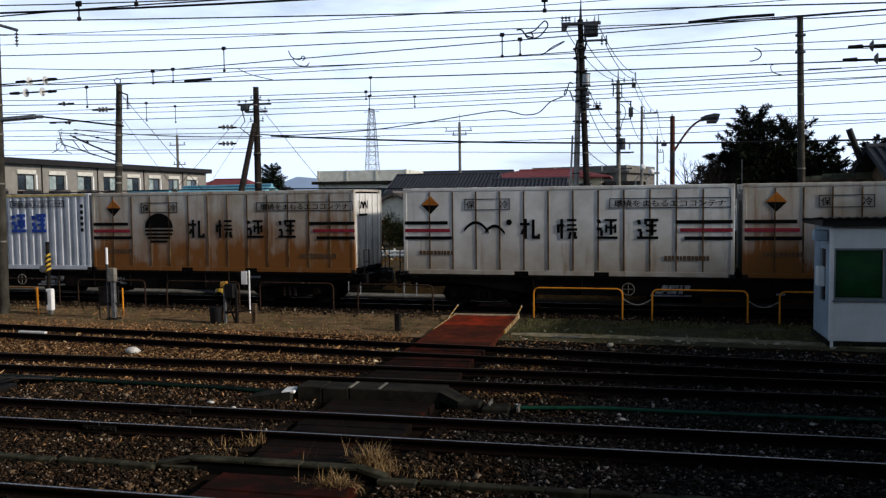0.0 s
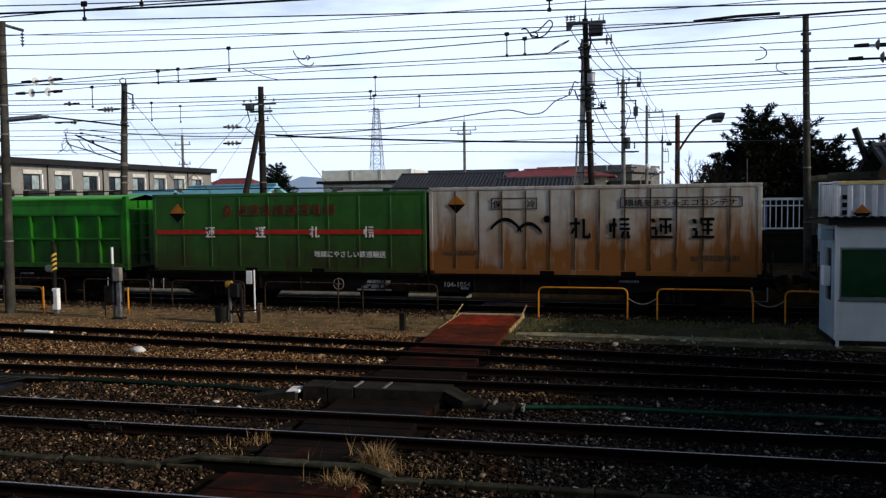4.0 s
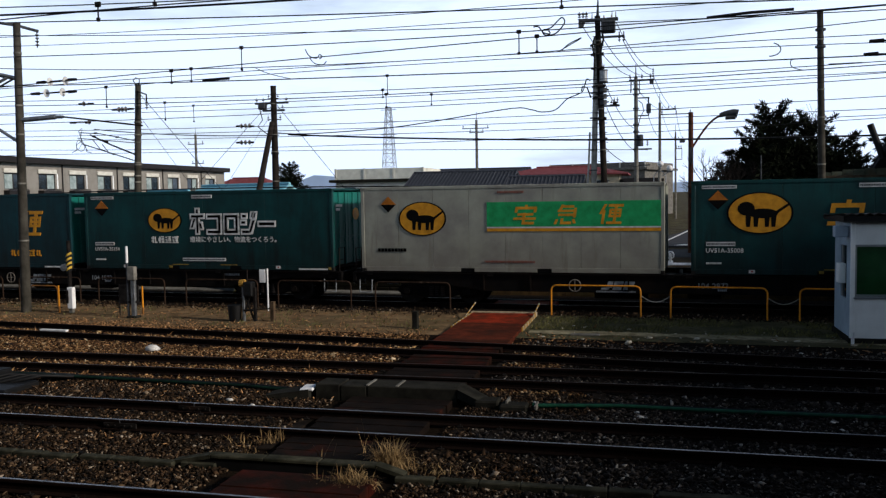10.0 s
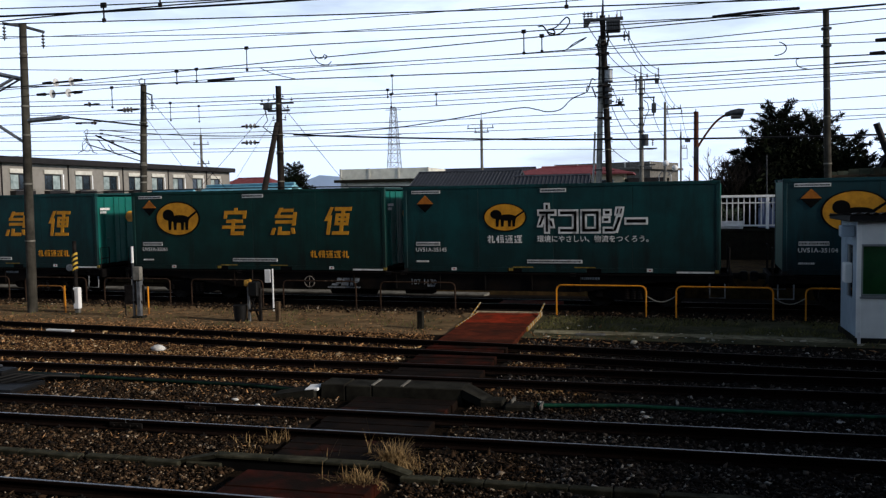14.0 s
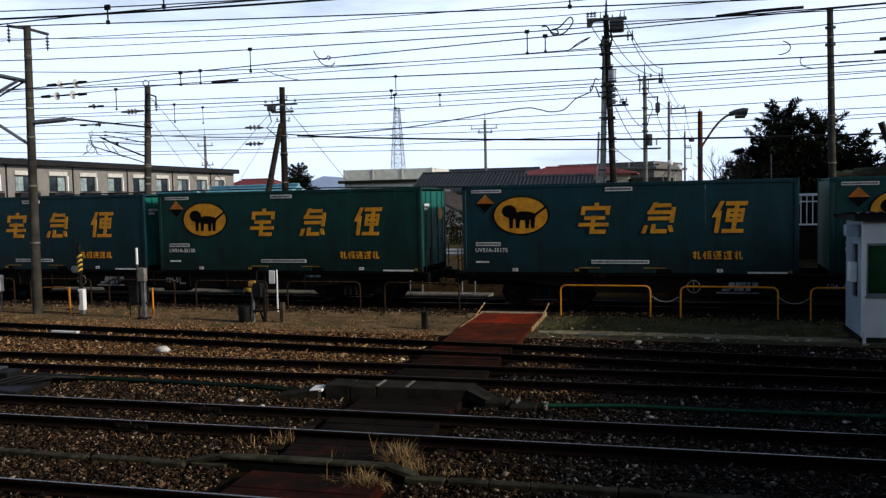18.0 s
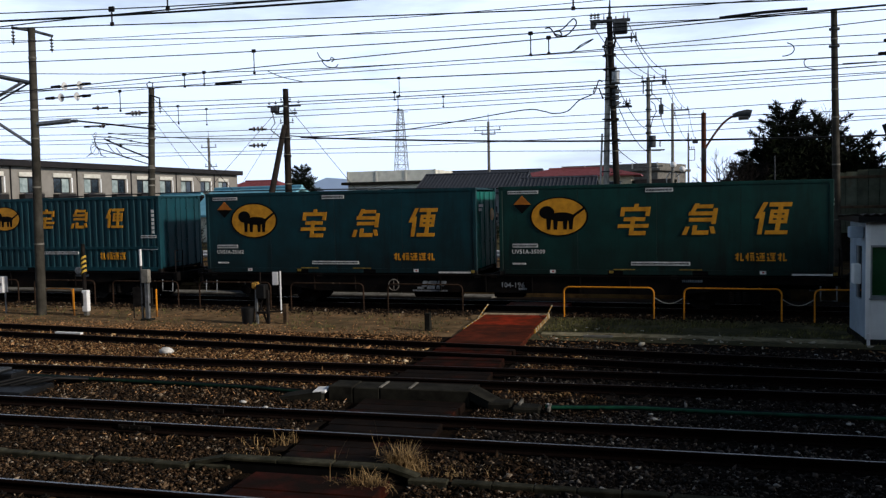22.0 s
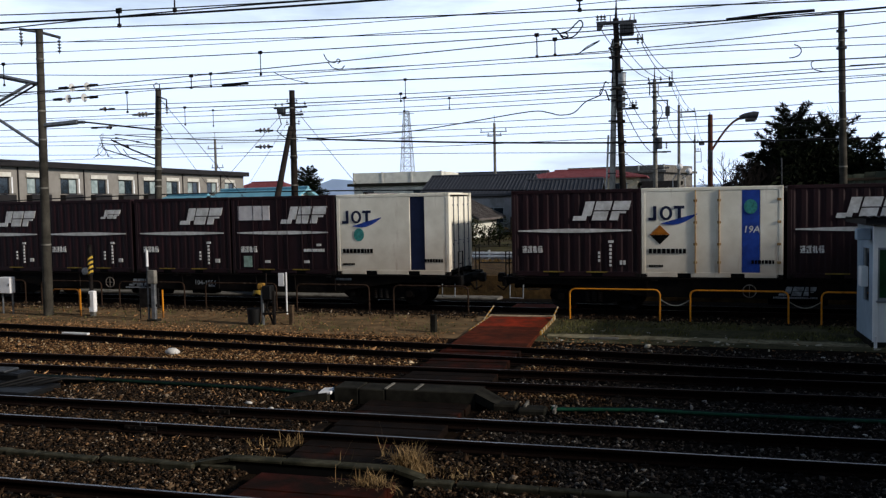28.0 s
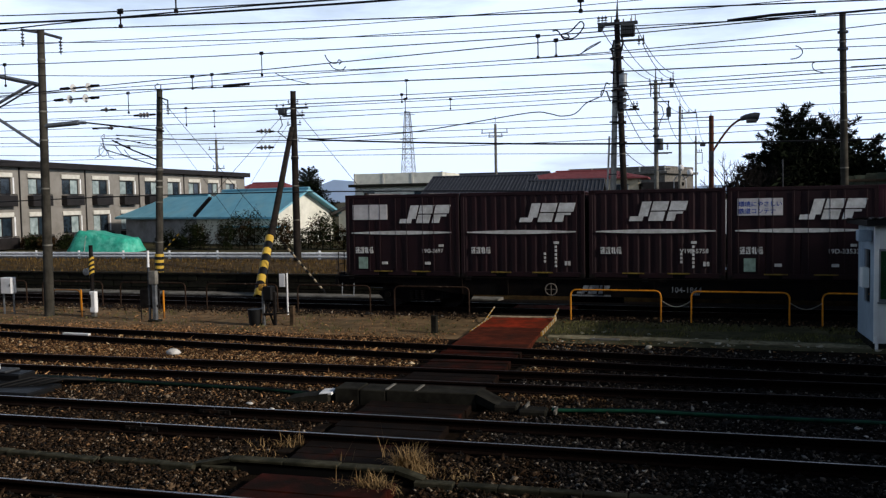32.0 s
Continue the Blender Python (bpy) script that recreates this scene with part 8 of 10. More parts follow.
def ragged_conifer(x, y, z, h, r, seed, limbs=70, name="evergreen_tree", label="broad dark evergreen tree with ragged branches"):
    """A dark cedar: limbs that rise and droop, each clothed with feathery sprays to its tip."""
    rg = np.random.default_rng(seed)
    t = thing(name, label, "tree", "trees", pose(x, y, z))
    part("trunk", Mesh().tube([(0, 0, -0.3), (0.06, 0, h * 0.4), (0.0, 0.03, h * 0.97)], 0.2, 9, True, 0, 0.02), M["bark"], t)
    mb = Mesh()
    leaf_mass(mb, rg, 0, 0, h * 0.40, r * 0.8, r * 0.8, h * 0.40, 6500, 0.17)
    leaf_mass(mb, rg, 0, 0, h * 0.66, r * 0.45, r * 0.45, h * 0.24, 2600, 0.14)
    vs, fs = [], 0
    for k in range(limbs):
        q = 0.12 + 0.88 * ((k + rg.uniform(0, 1)) / limbs)
        a = k * 2.4 + rg.uniform(-0.4, 0.4)
        L = r * (1.12 - q) ** 0.62 * rg.uniform(0.7, 1.15) * (1.45 if k % 6 == 0 else 1.0)
        rise = rg.uniform(0.0, 0.4) + 0.5 * max(0, q - 0.75) * 4
        b = np.array((0, 0, h * q * 0.97))
        d = np.array((math.cos(a), math.sin(a), rise))
        tip = b + d * L
        if k % 3 == 0:
            part("limb", Mesh().tube([tuple(b), tuple(b + d * L * 0.55 + (0, 0, -0.05)), tuple(tip)], 0.045, 5, True, 0, 0.008), M["bark"], t)
        n = int(90 + 130 * L / r)
        w = rg.uniform(0.15, 1.0, n) ** 0.8
        p = b + d * (L * w)[:, None] + rg.normal(0, 0.05 + 0.10 * L / r, (n, 3)) * (1.15 - w)[:, None]
        o = d * 0.6 + rg.normal(0, 0.55, (n, 3))
        o /= np.linalg.norm(o, axis=1)[:, None]
        c = np.cross(o, rg.normal(0, 1, (n, 3)))
        c /= np.linalg.norm(c, axis=1)[:, None]
        s_ = (rg.uniform(0.08, 0.26, n))[:, None]
        vs.append(np.stack([p, p + o * s_ * 0.4 + c * s_ * 0.13, p + o * s_, p + o * s_ * 0.4 - c * s_ * 0.13], 1).reshape(-1, 3))
    v = np.concatenate(vs)
    o0, n = len(mb.v), len(v) // 4
    mb.v += [tuple(q) for q in v]
    mb.f += [(o0 + 4 * i, o0 + 4 * i + 1, o0 + 4 * i + 2, o0 + 4 * i + 3) for i in range(n)]
    mb.s += [False] * n
    mb.mi += [0] * n
    part("crown", mb, M["conifer"], t)


ragged_conifer(4.95, 39.0, 0.4, 6.2, 2.5, 21, 130)
ragged_conifer(6.5, 39.6, 0.4, 5.8, 2.3, 22, 110)
ragged_conifer(3.9, 39.6, 0.4, 4.6, 1.9, 23, 90, label="dark bushy evergreen tree beside the white railing")
ragged_conifer(8.0, 40.3, 0.4, 5.0, 2.3, 24, 90, label="dark bushy evergreen tree behind the board fence")
ragged_conifer(9.6, 38.2, 0.4, 4.9, 2.0, 26, 80, label="dark bushy evergreen tree behind the board fence")
ragged_conifer(-33.7, 75.0, 0.4, 6.0, 2.6, 25, 110, "round_tree", "dark bushy evergreen behind the blue-roofed house")


def bare_tree(x, y, z, h, seed):
    rnd = random.Random(seed)
    t = thing("bare_tree", "leafless grey-brown tree with fine twigs", "tree", "trees", pose(x, y, z))
    mb = Mesh()

    def grow(p, d, L, r, k):
        q = p + d * L
        mb.tube([p, (p + q) / 2 + Vector((rnd.uniform(-1, 1), rnd.uniform(-1, 1), 0)) * L * 0.06, q], r, 5 if k else 8, False, 0, r * 0.6)
        if k < 5:
            for _ in range(3 if k else 4):
                e = (d + Vector((rnd.uniform(-1, 1), rnd.uniform(-1, 1), rnd.uniform(-0.2, 0.6))) * 0.75).normalized()
                grow(q, e, L * rnd.uniform(0.55, 0.8), r * 0.62, k + 1)
    grow(Vector((0, 0, -0.2)), Vector((0.03, 0, 1)), h * 0.32, 0.09, 0)
    part("branch_work", mb, M["bark"], t)


bare_tree(2.55, 38.0, 0.36, 5.0, 4)
bare_tree(3.1, 37.6, 0.36, 4.6, 5)
bare_tree(6.9, 41.2, 0.36, 6.9, 8)
bare_tree(-13.6, 52.0, 0.36, 2.6, 6)


def bushes():
    rg = np.random.default_rng(9)
    rnd = random.Random(9)
    for i in range(44):
        s = -44 + i * 0.72 + rnd.uniform(-0.4, 0.4)
        m = along(s, 22.4 + rnd.uniform(-0.6, 1.2), 0.36)
        if -37.5 < m.translation.x < -32.0:
            continue
        t = thing("bush", "dull dry roadside bush", "bush", "roadside bushes", m)
        h = rnd.uniform(1.3, 2.4) if s > -31 else rnd.uniform(0.8, 1.3)
        part("stem", Mesh().tube([(0, 0, -0.1), (0.05, 0, h * 0.6)], 0.04, 6), M["bark"], t)
        mb = Mesh()
        leaf_mass(mb, rg, 0, 0, h * 0.52, 0.7, 0.6, h * 0.5, 1100, 0.085)
        part("leaf_mass", mb, M["hedge"] if i % 3 else M["hedge_dry"], t)
    for i in range(13):
        m = along(-17 + i * 0.95 + rnd.uniform(-0.3, 0.3), 24.5 + rnd.uniform(-0.5, 2.0), 0.36)
        t = thing("bush", "tangled dark garden bush", "bush", "garden bushes", m)
        h = rnd.uniform(1.0, 2.0)
        part("stem", Mesh().tube([(0, 0, -0.1), (0.05, 0, h * 0.6)], 0.04, 6), M["bark"], t)
        mb = Mesh()
        leaf_mass(mb, rg, 0, 0, h * 0.55, 0.8, 0.6, h * 0.42, 600, 0.10)
        part("leaf_mass", mb, M["hedge"] if i % 4 else M["hedge_dry"], t)


bushes()


def bank_grass():
    rnd = random.Random(31)
    mb = Mesh()
    for _ in range(9000):
        s, d = rnd.uniform(-44, -2), rnd.uniform(5.1, 14.2)
        if s > -10.5 and d < 11.1:
            continue
        m = along(s, d, 0).translation
        z = 0.5 - 0.1 * max(0, d - 11.06) / 3.3 - 0.02
        h, a = rnd.uniform(0.05, 0.2), rnd.uniform(0, 6.283)
        dx, dy = 0.025 * math.cos(a), 0.025 * math.sin(a)
        mb.add([(m.x - dx, m.y - dy, z), (m.x + dx, m.y + dy, z), (m.x + rnd.uniform(-0.08, 0.08), m.y + rnd.uniform(-0.05, 0.05), z + h)], [(0, 1, 2)])
    solid("bank_grass", mb, M["bank_blade"], "dry yellowish grass on the road bank", "grass", kind="stuff")


M["bank_blade"] = mat("bank_blade", "66522f", "40311b", 0.95, 0, 2, bump=0, vary=0.4, island=True)
bank_grass()


def guard_rail():
    t = thing("guard_rail", "white steel guard rail along the road", "guard rail", m=along(0, 14.9, 0.36))
    for z in (0.32, 0.16):
        pr = [(0.0, z - 0.06), (-0.05, z - 0.03), (-0.05, z + 0.03), (0.0, z + 0.06)]
        mb = Mesh()
        v = [(x, y - 0.06, zz) for x in (-46, -5.2) for y, zz in pr] + [(x, y - 0.052, zz) for x in (-46, -5.2) for y, zz in pr]
        mb.add(v, [(i, i + 1, 5 + i, 4 + i) for i in range(3)] + [(8 + i, 12 + i, 13 + i, 9 + i) for i in range(3)])
        part("beam", mb, M["white"], t)
    for i in range(14):
        x = -45.2 + i * 3.0
        part("post", Mesh().tube([(x, 0.02, -0.2), (x, 0.02, 0.46)], 0.06, 10), M["white"], t)


guard_rail()


def tarp_heap():
    t = thing("covered_heap", "heap under a bright green plastic sheet by the road", "covered heap", m=pose(-34.85, 46.3, 0.36))
    mb = Mesh()
    nx, ny = 26, 12
    v = []
    for i in range(nx + 1):
        for j in range(ny + 1):
            x, y = -2.2 + 4.4 * i / nx, -1.1 + 2.2 * j / ny
            e = min(1, (1 - abs(x / 2.2)) * (3 if x < 0 else 9)) * min(1, (1 - abs(y / 1.1)) * 3)
            h = 1.12 + 0.16 * math.cos(1.1 * x + 1.2) - 0.05 * x + 0.10 * abs(noise.noise(Vector((x * 2.6, y * 1.2, 5))))
            v.append((x, y, max(0, e) ** 0.6 * (h + 0.08 * noise.noise(Vector((x * 1.7, y * 1.9, 1)))) + 0.02))
    mb.add(v, [(i * (ny + 1) + j, (i + 1) * (ny + 1) + j, (i + 1) * (ny + 1) + j + 1, i * (ny + 1) + j + 1) for i in range(nx) for j in range(ny)], True)
    part("sheet", mb, M["tarp"], t)
    part("rope", Mesh().tube([(-0.8, -1.12, 0.05), (-0.8, -0.85, 1.1), (-0.78, 0.6, 1.3), (-0.8, 1.1, 0.1)], 0.02, 6), M["rope"], t)


tarp_heap()


def terrace():
    """The raised edge with its white railing."""
    t = thing("terrace_wall", "dark concrete terrace wall", "wall", kind="structure", m=pose(3.1, 36.0, 0))
    part("face", Mesh().cbox(-1.5, 0, -0.4, 6.5, 0.35, 1.62, 0.03), M["block_dark"], t)
    part("fill", Mesh().box(-1.5, 0.35, -0.4, 6.5, 3.0, 1.55), M["scrub_soil"], t)
    part("cap", Mesh().cbox(-1.55, -0.06, 1.62, 6.5, 0.4, 1.72, 0.02), M["concrete_dark"], t)
    r = thing("white_railing", "white painted steel railing on the terrace edge", "railing", m=pose(1.95, 36.1, 1.72))
    for a in (0.05, 2.25, 4.42):
        part("post", Mesh().cbox(a - 0.06, -0.05, 0, a + 0.06, 0.05, 1.32, 0.01), M["white"], r)
    part("top_rail", Mesh().cbox(-0.1, -0.06, 1.26, 4.52, 0.06, 1.36, 0.015), M["white"], r)
    part("mid_rail", Mesh().cbox(0, -0.025, 1.02, 4.42, 0.025, 1.07, 0.008), M["white"], r)
    part("low_rail", Mesh().cbox(0, -0.025, 0.1, 4.42, 0.025, 0.17, 0.008), M["white"], r)
    for i in range(1, 20):
        x = 0.05 + 4.37 * i / 20
        if abs(x - 2.25) > 0.1:
            part("baluster", Mesh().cbox(x - 0.02, -0.02, 0.17, x + 0.02, 0.02, 1.26, 0.004), M["white"], r)
    part("thin_mast", Mesh().tube([(2.25, 0.1, 0), (2.22, 0.1, 2.95)], 0.025, 6), M["steel_dark"], r)
    c = Mesh()
    n = 16
    v = [(3.9 + 1.1 * i / n + 0.0, 36.55 + 0.05 * math.sin(i * 1.9), z) for z in (1.75, 2.95) for i in range(n + 1)]
    c.add(v, [(i, i + 1, n + 2 + i, n + 1 + i) for i in range(n)], True)
    v = [(x, y + 0.012, z) for x, y, z in v]
    c.add(v, [(i, n + 1 + i, n + 2 + i, i + 1) for i in range(n)], True)
    solid("hanging_cloth", c, M["cloth_blue"], "pale blue cloth hung behind the railing", "cloth")
    pl = thing("planter_box", "white planter box with dry plants on the terrace", "planter", m=pose(2.35, 36.42, 1.72))
    part("box", Mesh().cbox(0, -0.14, 0, 0.95, 0.14, 0.32, 0.02), M["white"], pl)
    part("soil", Mesh().box(0.03, -0.11, 0.3, 0.92, 0.11, 0.325), M["soil"], pl)
    g = Mesh()
    rg = np.random.default_rng(88)
    for x in (0.2, 0.5, 0.75):
        leaf_mass(g, rg, x, 0, 0.62, 0.17, 0.12, 0.3, 160, 0.06)
    part("plants", g, M["hedge_pale"], pl, "pale green dusty plants")
    s = thing("tin_fence", "rusty sheet and board fence beside the trees", "fence", m=pose(6.3, 35.7, 1.6))
    rnd = random.Random(4)
    for i in range(12):
        h = 2.35 + 0.04 * i + rnd.uniform(-0.05, 0.05)
        part("board", Mesh().cbox(i * 0.4, 0, 0, i * 0.4 + 0.385, 0.05, h, 0.008), M["fence_grey"], s)
    for z in (0.95, 2.1):
        part("rail", Mesh().cbox(0, -0.06, z, 4.8, 0.0, z + 0.1, 0.01), M["wood_old"], s)


terrace()


def pipe_bridge():
    t = thing("water_pipe", "silver water pipe with flanges and hand wheels", "pipe", m=pose(0, 33.0, 0))
    part("pipe", Mesh().tube([(-4.2, 0, 0.52), (1.9, 0, 0.47)], 0.13, 16), M["galva"], t)
    part("end_flange", Mesh().tube([(-4.25, 0, 0.53), (-3.85, 0, 0.53)], 0.2, 16), M["galva"], t)
    for x in (-3.65, -2.59, -1.54, -0.47, 0.6):
        part("flange", Mesh().tube([(x - 0.1, 0, 0.5), (x - 0.03, 0, 0.5)], 0.19, 16).tube([(x + 0.03, 0, 0.5), (x + 0.1, 0, 0.5)], 0.19, 16).tube([(x - 0.03, 0, 0.5), (x + 0.03, 0, 0.5)], 0.15, 12), M["galva"], t)
    for x in (-2.59, -1.54, -0.47, 0.6):
        v = part("valve_stem", Mesh().tube([(x, 0, 0.55), (x, 0, 0.9)], 0.05, 8), M["galva"], t)
        n = 18
        ring = [(x + 0.13 * math.cos(6.28318 * k / n), -0.06, 0.9 + 0.13 * math.sin(6.28318 * k / n)) for k in range(n + 1)]
        w = Mesh().tube(ring, 0.02, 6, False).tube([(x, -0.12, 0.9), (x, 0.05, 0.9)], 0.06, 8)
        for k in (0, 6, 12):
            w.tube([(x, -0.06, 0.9), ring[k]], 0.016, 5)
        part("hand_wheel", w, M["galva"], v, "pale round hand wheel")
    for x in (-3.1, 1.2):
        part("pier", Mesh().cbox(x - 0.2, -0.25, -0.35, x + 0.2, 0.25, 0.38, 0.02), M["concrete_dark"], t)


M["galva"] = mat("bright_galvanised_pipe", "e2e6ea", "b8bec4", 0.4, 0.1, 6, bump=0.05)

pipe_bridge()

# the side street that leads away
st = Mesh().slab([(-2.1, 45.3), (3.0, 45.3), (16.0, 140), (12.0, 140), (1.7, 60)], 0.40, 0.47)
solid("side_street", st, M["asphalt"], "grey asphalt side street with white line", "road", kind="structure")
solid("road_line", Mesh().slab([(0.0, 45.5), (0.15, 45.5), (12.5, 139), (12.3, 139)], 0.472, 0.476), M["m_white"], "white painted edge line", kind="structure")
solid("road_line", Mesh().slab([(1.05, 46.2), (1.6, 45.9), (2.15, 46.4), (1.6, 46.9)], 0.472, 0.476), M["m_white"], "worn white road marking", kind="structure")
# walkway strip past the freight track
wk = Mesh().cbox(-46, 3.75, -0.32, -6, 4.55, -0.14, 0.02)
solid("walkway", wk, M["concrete"], "pale concrete walkway strip behind the freight track", kind="structure", m=along(0, 0, 0))

# far hills; the haze is painted into their pale blue colour
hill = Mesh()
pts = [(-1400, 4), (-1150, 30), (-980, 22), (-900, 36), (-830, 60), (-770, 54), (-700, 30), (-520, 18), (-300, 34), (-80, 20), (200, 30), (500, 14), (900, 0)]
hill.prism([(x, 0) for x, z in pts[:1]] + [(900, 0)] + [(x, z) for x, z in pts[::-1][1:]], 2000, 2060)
solid("distant_hill", hill, mat("hill_painted_haze", "c2d4ec", "b2c6e0", 1.0, 0, 0.01, bump=0), "hazy blue distant hills", "hills", kind="structure")

# ---- unseen side, added behind and beside the viewpoint ----
pf = Mesh().cbox(-60, -7.0, -0.25, 40, 4.4, 1.1, 0.04)
solid("platform", pf, M["concrete"], "concrete station platform under the viewpoint", kind="structure")
# unseen wall added to keep sky light off from behind
sb = Mesh().box(-60, -8.0, -0.2, 40, -7.2, 9.0)
solid("station_wall", sb, M["plaster"], "unseen plain wall added behind the platform to block sky light", kind="structure")
# unseen block added at the right to cast shade on yard and train
br = Mesh().box(25.3, -8.0, 5.6, 31.8, 42.0, 12.0)
solid("station_bridge", br, M["plaster"], "unseen plain block added to shade the right side", kind="structure")
# unseen roof over the viewpoint, added to darken the near ground
cn = Mesh().box(-60, -7.2, 5.0, 40, 4.6, 5.25)
for x in range(-58, 40, 8):
    if abs(x) > 1:
        cn.box(x - 0.12, -3.1, 1.1, x + 0.12, -2.86, 5.0)
solid("platform_canopy", cn, M["plaster"], "unseen plain canopy added to darken the near ground", kind="structure")


# ---- poles and overhead lines ----
def pole(x, y, z, h, r0, r1, label, material, name="utility_pole", lean=(0, 0), bands=True):
    t = thing(name, label, "pole", "poles along the line", pose(x, y, z))
    part("shaft", Mesh().tube([(0, 0, -0.4), (lean[0] * 0.5, lean[1] * 0.5, h * 0.5), (lean[0], lean[1], h)], r0, 14, True, 0, r1), material, t)
    part("cap", Mesh().tube([(lean[0], lean[1], h), (lean[0], lean[1], h + 0.05)], r1 * 1.06, 12), material, t)
    if bands:
        for q in (0.25, 0.45, 0.62, 0.72, 0.9):
            rr = r0 + (r1 - r0) * q + 0.012
            part("band", Mesh().tube([(lean[0] * q, lean[1] * q, h * q), (lean[0] * q, lean[1] * q, h * q + 0.05)], rr, 12, False), M["concrete"], t)
    return t


def insulator(t, x, y, z, n=3, r=0.07, down=True):
    for k in range(n):
        zz = z - 0.10 * k if down else z + 0.10 * k
        part("insulator_disc", Mesh().tube([(x, y, zz), (x, y, zz - 0.05)], r, 10, True, 0, r * 0.45), M["porcelain"], t)
    part("insulator_pin", Mesh().tube([(x, y, z + 0.08), (x, y, z - 0.10 * n if down else z + 0.1 * n)], 0.015, 6), M["iron"], t)


# catenary mast in front of the freight track
t = pole(-18.95, 22.29, GZ, 8.8, 0.155, 0.105, "tall grey concrete catenary mast with cross arm", M["pole"], "catenary_mast", (0.14, 0))
part("cross_arm", Mesh().tube([(-0.32, -0.31, 8.84), (0.14, 0, 8.78), (0.56, 0.43, 8.65)], 0.045, 6), M["steel_dark"], t)
for x, y, z in ((-0.29, -0.28, 8.72), (0.52, 0.4, 8.55)):
    insulator(t, x, y, z, 4, 0.06)
for a, b in (((0.05, 0, 7.2), (-1.75, -0.3, 7.62)), ((0.1, 0, 5.2), (-1.85, -0.3, 6.5)), ((-0.2, -0.03, 7.25), (-1.75, -0.3, 6.45))):
    part("bracket_tube", Mesh().tube([a, b], 0.05, 8), M["steel"], t)
    part("bracket_tube", Mesh().tube([(a[0], a[1] + 0.16, a[2] - 0.06), (b[0], b[1] + 0.16, b[2] - 0.06)], 0.03, 6), M["steel_dark"], t)
part("side_beam", Mesh().tube([(0.2, 0, 5.92), (1.3, 0.1, 5.98)], 0.075, 8).tube([(1.3, 0.1, 5.98), (1.55, 0.1, 5.97)], 0.05, 8), M["steel"], t)
part("stay_tube", Mesh().tube([(1.5, 0.1, 5.98), (4.2, 0.2, 5.62)], 0.025, 6), M["iron"], t)
for z in (6.9, 7.1):
    insulator(t, -1.75, -0.3, z, 3, 0.08)

# poles behind the freight track
t = pole(-20.5, 30.5, -0.3, 8.2, 0.165, 0.115, "brown concrete pole with striped foot behind the freight track", M["pole"], "utility_pole", (0.36, 0))
part("arm", Mesh().tube([(0.36, -0.1, 7.96), (0.85, -0.2, 7.8), (0.85, -0.2, 7.45)], 0.03, 6), M["iron"], t)
insulator(t, 0.85, -0.2, 7.5, 3, 0.07)
part("bracket", Mesh().tube([(0.25, -0.1, 5.16), (-1.95, -0.5, 5.9)], 0.022, 6), M["steel_dark"], t)
part("bracket", Mesh().tube([(0.25, -0.1, 5.9), (-2.25, -0.4, 6.15)], 0.016, 6), M["steel_dark"], t)
part("top_loop", Mesh().tube([(0.3, -0.05, 8.2), (0.2, -0.08, 8.4), (0.34, -0.1, 8.5), (0.5, -0.1, 8.42), (0.46, -0.08, 8.2)], 0.02, 6), M["wire"], t)
for z in (4.3, 4.55, 5.0, 6.2, 6.7):
    part("strap", Mesh().tube([(0.044 * z, 0, z), (0.044 * z, 0, z + 0.06)], 0.16, 12, False), M["concrete"], t)


def striped_sleeve(t, p0, p1, r, n=9):
    a, b = Vector(p0), Vector(p1)
    for i in range(n):
        part("stripe_ring", Mesh().tube([a.lerp(b, i / n), a.lerp(b, (i + 1) / n - 0.004)], r, 12, False), M["yellow"] if i % 2 == 0 else M["black"], t)


striped_sleeve(t, (0.035, 0, 0.75), (0.07, 0, 1.6), 0.185, 7)
t = pole(-17.52, 37.5, 0.4, 8.15, 0.19, 0.13, "old concrete pole with cross arms and a propping strut", M["pole_wood"], "utility_pole", (0.0, 0))
for z, a, b in ((7.35, -0.95, 0.75), (7.0, -0.55, 0.55)):
    part("cross_arm", Mesh().cbox(a, -0.06, z, b, 0.06, z + 0.09, 0.01), M["steel_dark"], t)
    for x in (a + 0.08, a + 0.42, b - 0.1):
        insulator(t, x, 0, z + 0.1, 2, 0.07, False)
part("terminal_box", Mesh().cbox(-0.75, -0.15, 7.1, -0.4, 0.12, 7.4, 0.02), M["steel_dark"], t)
for x, z in ((-0.25, 7.62), (0.22, 7.62), (-0.3, 6.62), (0.32, 6.62)):
    part("insulator_pin", Mesh().tube([(0, 0, z - 0.02), (x, 0, z)], 0.02, 6), M["iron"], t)
    insulator(t, x, 0, z, 2, 0.06, False)
part("clamp_band", Mesh().tube([(0, 0, 4.97), (0, 0, 5.07)], 0.185, 12, False), M["iron"], t)
part("dropper_cable", Mesh().tube([(-0.7, -0.05, 7.1), (-0.55, -0.1, 6.6), (-0.8, -0.1, 6.3), (-0.3, -0.08, 5.9)], 0.025, 6), M["wire"], t)
strut = thing("pole_strut", "leaning pole strut with yellow and black stripes at its foot", "pole strut", "poles along the line", pose(-14.95, 28.4, -0.3))
part("shaft", Mesh().tube([(0, 0, -0.3), (-2.5, 8.7, 7.1)], 0.155, 12, True, 0, 0.12), M["pole_wood"], strut)
striped_sleeve(strut, (-0.03, 0.1, 0.08), (-0.78, 2.7, 2.22), 0.172, 9)


